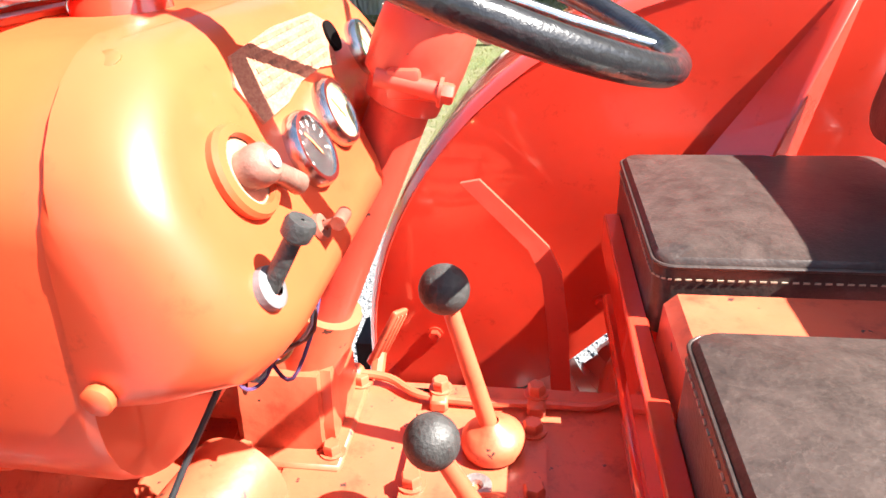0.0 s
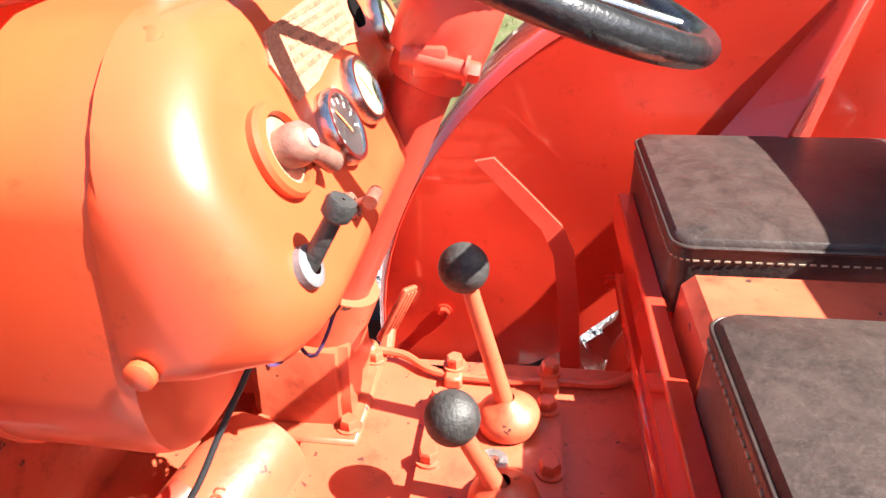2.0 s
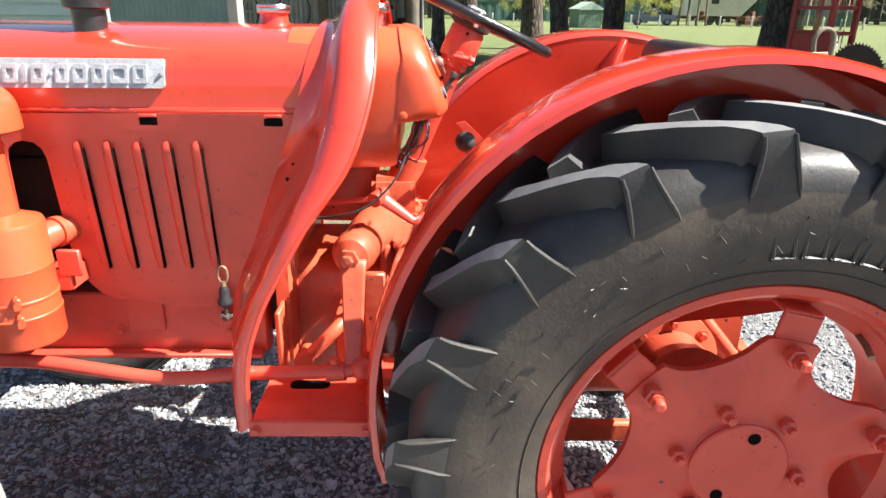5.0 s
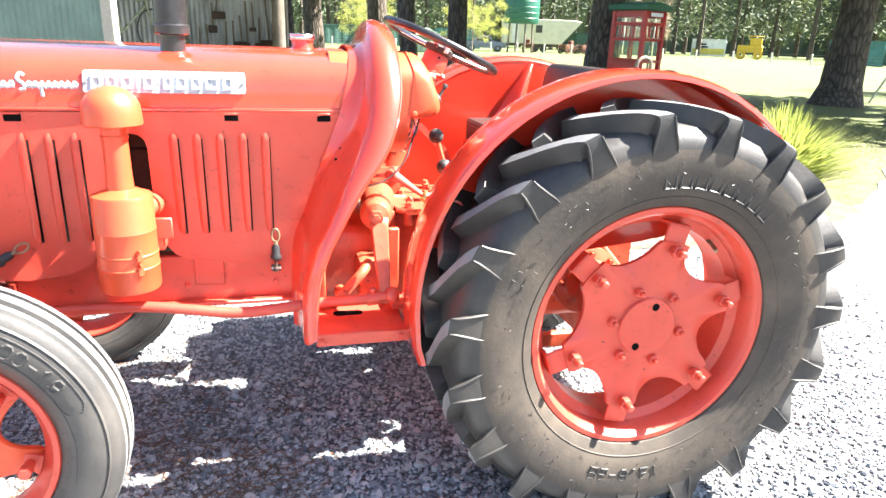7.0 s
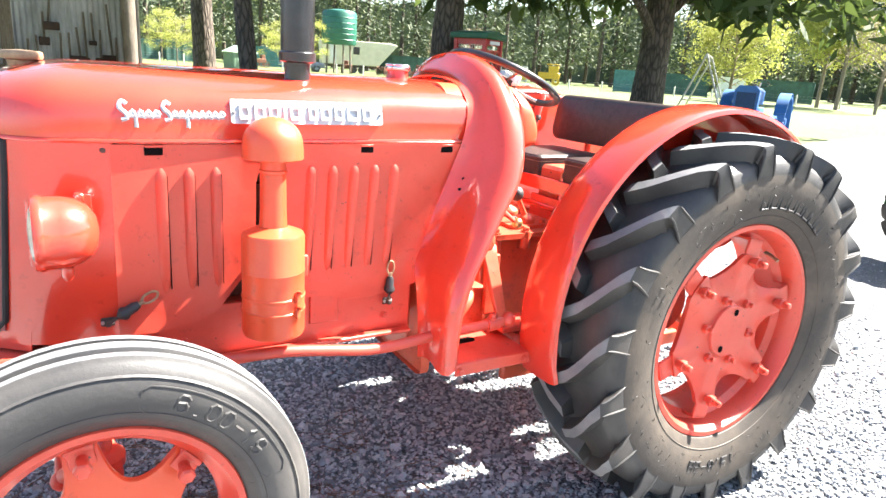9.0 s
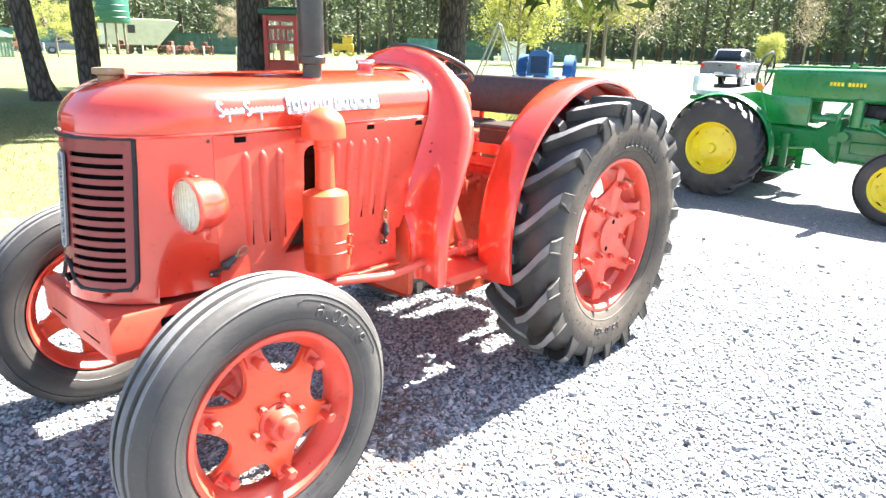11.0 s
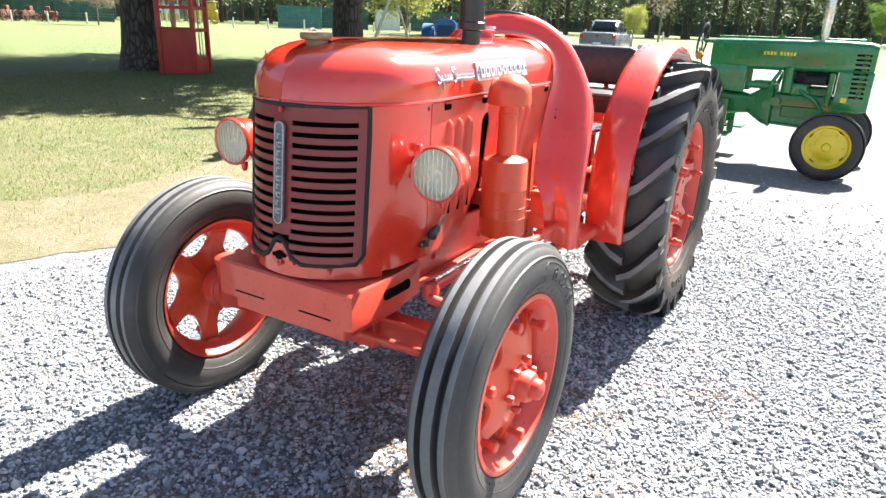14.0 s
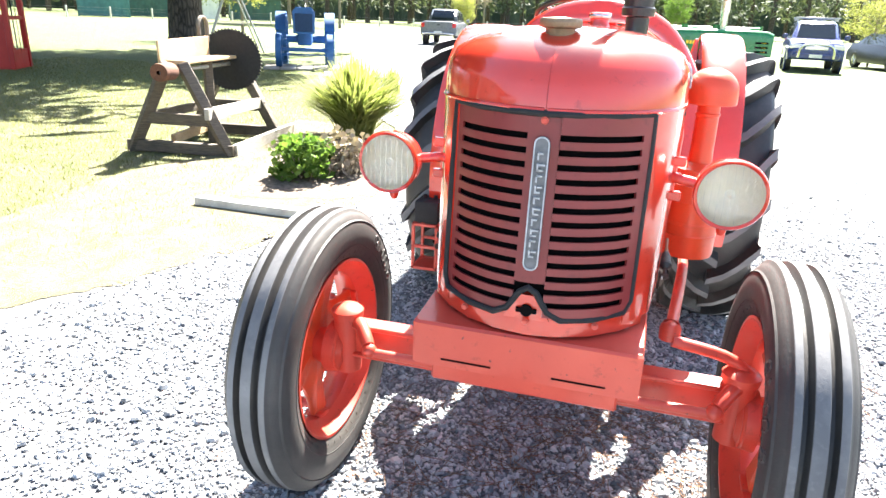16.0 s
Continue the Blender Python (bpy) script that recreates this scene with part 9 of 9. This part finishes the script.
for k in range(12):
    x = -2.1 + k * 0.105
    t = thing("hand_tool", "rusty old hand tool hung on the iron wall", "tool", (x, 9.76, 1.35 + rng.uniform(-0.2, 0.4)), group="tools on the shed wall")
    bm = B()
    L = rng.uniform(0.35, 0.8)
    tube(bm, [(0, 0, 0.25), (rng.uniform(-0.05, 0.05), 0, 0.25 - L)], 0.016, 6)
    part("handle", bm, WOOD_OLD, t)
    bm = B()
    box(bm, (0, -0.01, 0.25 - L), (rng.uniform(0.08, 0.22), 0.03, rng.uniform(0.06, 0.2)), 0.01)
    part("head", bm, RUST_DARK, t)
t = thing("rope_chain", "white rope chain strung across the shed opening", "chain")
bm = B()
tube(bm, [(-2.55 + 1.7 * f, 5.7 + 2.9 * f, 0.98 - 0.30 * math.sin(math.pi * f)) for f in [k / 24 for k in range(25)]], 0.008, 6)
part("rope", bm, WHITE, t)
t = thing("rope_chain", "white rope chain strung across the truck bay", "chain")
bm = B()
tube(bm, [(-5.8 - 2.4 * f, 6.5 + 0.4 * f, 0.92 - 0.35 * math.sin(math.pi * f * 0.6)) for f in [k / 20 for k in range(21)]], 0.008, 6)
part("rope", bm, WHITE, t)
t = thing("plank_bench", "low weathered plank bench on iron wheels by the shed", "bench", (-1.45, 7.3, 0), 20)
bm = B()
box(bm, (0, 0, 0.46), (1.3, 0.32, 0.05), 0.006)
part("plank", bm, WOOD_PALE, t)
for s in (-1, 1):
    bm = B()
    box(bm, (s * 0.45, 0, 0.30), (0.07, 0.26, 0.30), 0.006)
    part("leg", bm, WOOD_OLD, t)
    bm = B()
    lathe(bm, [(0.02, -0.03), (0.13, -0.03), (0.13, 0.03), (0.02, 0.03)], (s * 0.5, -0.2, 0.13), (0, 1, 0), 20, closed=True)
    part("iron_wheel", bm, RUST, t)
t = thing("wooden_crate", "old wooden crate with tins standing in the shed", "crate", (-1.6, 9.1, 0.55))
bm = B()
for z in (0, 0.16, 0.32):
    box(bm, (0, 0, z), (0.45, 0.30, 0.12), 0.006)
part("slats", bm, WOOD_OLD, t)
bm = B()
cyl(bm, (0.05, 0, 0.38), (0.05, 0, 0.58), 0.07, n=16)
part("jug", bm, WHITE, t, "white enamel jug")


# ---- loose stones on the gravel and tufts on the lawn ----
def scatter_stones():
    rg = np.random.default_rng(5)
    # a crushed chip: five-sided, wide at the waist, with a flat top
    five = [(math.cos(k * 1.2566), math.sin(k * 1.2566)) for k in range(5)]
    base = np.array([(x, y, -0.2) for x, y in five] + [(0.62 * x, 0.62 * y, 0.8) for x, y in five])
    faces = np.array([f for k in range(5) for f in ((k, (k + 1) % 5, 5 + (k + 1) % 5), (k, 5 + (k + 1) % 5, 5 + k))] + [(5, 6, 7), (5, 7, 8), (5, 8, 9)])
    for name, mat_col, count, seed in (("gravel_stones", ((0.095, 0.104, 0.120), (0.43, 0.445, 0.465)), 98000, 1), ("pale_gravel_stones", ((0.36, 0.358, 0.35), (0.48, 0.475, 0.465)), 16000, 2)):
        x = rg.normal(-1.3, 1.55, count * 2)
        y = rg.normal(-0.55, 1.3, count * 2)
        keep = y < 2.0 - 0.28 * x * (x < 0) + 0.05 * x * (x > 0)
        x, y = x[keep][:count], y[keep][:count]
        n = len(x)
        size = rg.uniform(0.0042, 0.0100, n) * (1 + (rg.random(n) > 0.94) * rg.uniform(0.5, 1.3, n))
        ang = rg.uniform(0, 6.283, n)
        sq = rg.uniform(0.42, 0.80, n)
        st = rg.uniform(0.7, 1.3, n)
        P = base[None] * (1 + rg.uniform(-0.28, 0.28, (n, len(base), 1)))
        P[..., 2] += P[..., 0] * rg.uniform(-0.45, 0.45, (n, 1)) + P[..., 1] * rg.uniform(-0.45, 0.45, (n, 1))
        P = P * np.stack([size * st, size / st, size * sq], 1)[:, None]
        c, s = np.cos(ang)[:, None], np.sin(ang)[:, None]
        Q = np.stack([P[..., 0] * c - P[..., 1] * s + x[:, None], P[..., 0] * s + P[..., 1] * c + y[:, None], P[..., 2] + (size * sq * 0.2 + rg.uniform(0, 0.005, n))[:, None]], -1)
        V = Q.reshape(-1, 3)
        Fc = (faces[None] + (np.arange(n) * len(base))[:, None, None]).reshape(-1, 3)
        me = bpy.data.meshes.new(name)
        me.from_pydata(V.tolist(), [], Fc.tolist())
        nd = Nodes(name)
        rnd = nd.add("ShaderNodeNewGeometry").outputs["Random Per Island"]
        me.materials.append(nd.set(Base_Color=nd.mix(rnd, rgb(*mat_col[0]), rgb(*mat_col[1])), Roughness=0.8))
        tagged(new(name, me), "loose grey river gravel stones on the yard", "gravel", kind="stuff")


scatter_stones()


def scatter_blades():
    rg = np.random.default_rng(9)
    n = 90000
    x = rg.uniform(-6, 11, n)
    y = 2.2 + rg.random(n) ** 1.6 * 12
    line = np.interp(x, [p[0] for p in EDGE], [p[1] for p in EDGE])
    keep = y > line - 0.05 + rg.random(n) ** 0.6 * 1.0
    x, y = x[keep], y[keep]
    n = len(x)
    h = rg.uniform(0.010, 0.034, n)
    a = rg.uniform(0, 6.283, n)
    w = rg.uniform(0.002, 0.004, n) * (1 + y * 0.10)
    lean_ = rg.uniform(0.0, 0.05, n)
    p0 = np.stack([x - w * np.cos(a), y - w * np.sin(a), np.full(n, -0.01)], 1)
    p1 = np.stack([x + w * np.cos(a), y + w * np.sin(a), np.full(n, -0.01)], 1)
    p2 = np.stack([x - np.sin(a) * lean_, y + np.cos(a) * lean_, h], 1)
    V = np.stack([p0, p1, p2], 1).reshape(-1, 3)
    me = bpy.data.meshes.new("grass_blades")
    me.from_pydata(V.tolist(), [], np.arange(3 * n).reshape(-1, 3).tolist())
    me.materials.append(leaf_mat("grass_blade", (0.125, 0.135, 0.050), (0.26, 0.235, 0.12)))
    tagged(new("grass_blades", me), "short lawn grass blades", "grass", kind="stuff")


scatter_blades()


def scatter_needles():
    rg = random.Random(14)
    bm = B()
    heaps = [(rg.gauss(-1.65, 0.5), rg.gauss(-0.30, 0.45)) for _ in range(46)]
    for k in range(1700):
        hx, hy = heaps[k % 46]
        x, y, a = rg.gauss(hx, 0.10), rg.gauss(hy, 0.10), rg.uniform(0, 3.14)
        L = rg.uniform(0.015, 0.05)
        d = Vector((math.cos(a), math.sin(a), 0)) * L
        p = Vector((x, y, 0.012))
        tube(bm, [p - d, p + d], 0.0011, 3, cap=False)
    solo("pine_needles", bm, plain("dry_needles", (0.17, 0.085, 0.042), 0.9, 0.3, 20), "dry brown pine needles strewn on the gravel", "needles", kind="stuff")


scatter_needles()
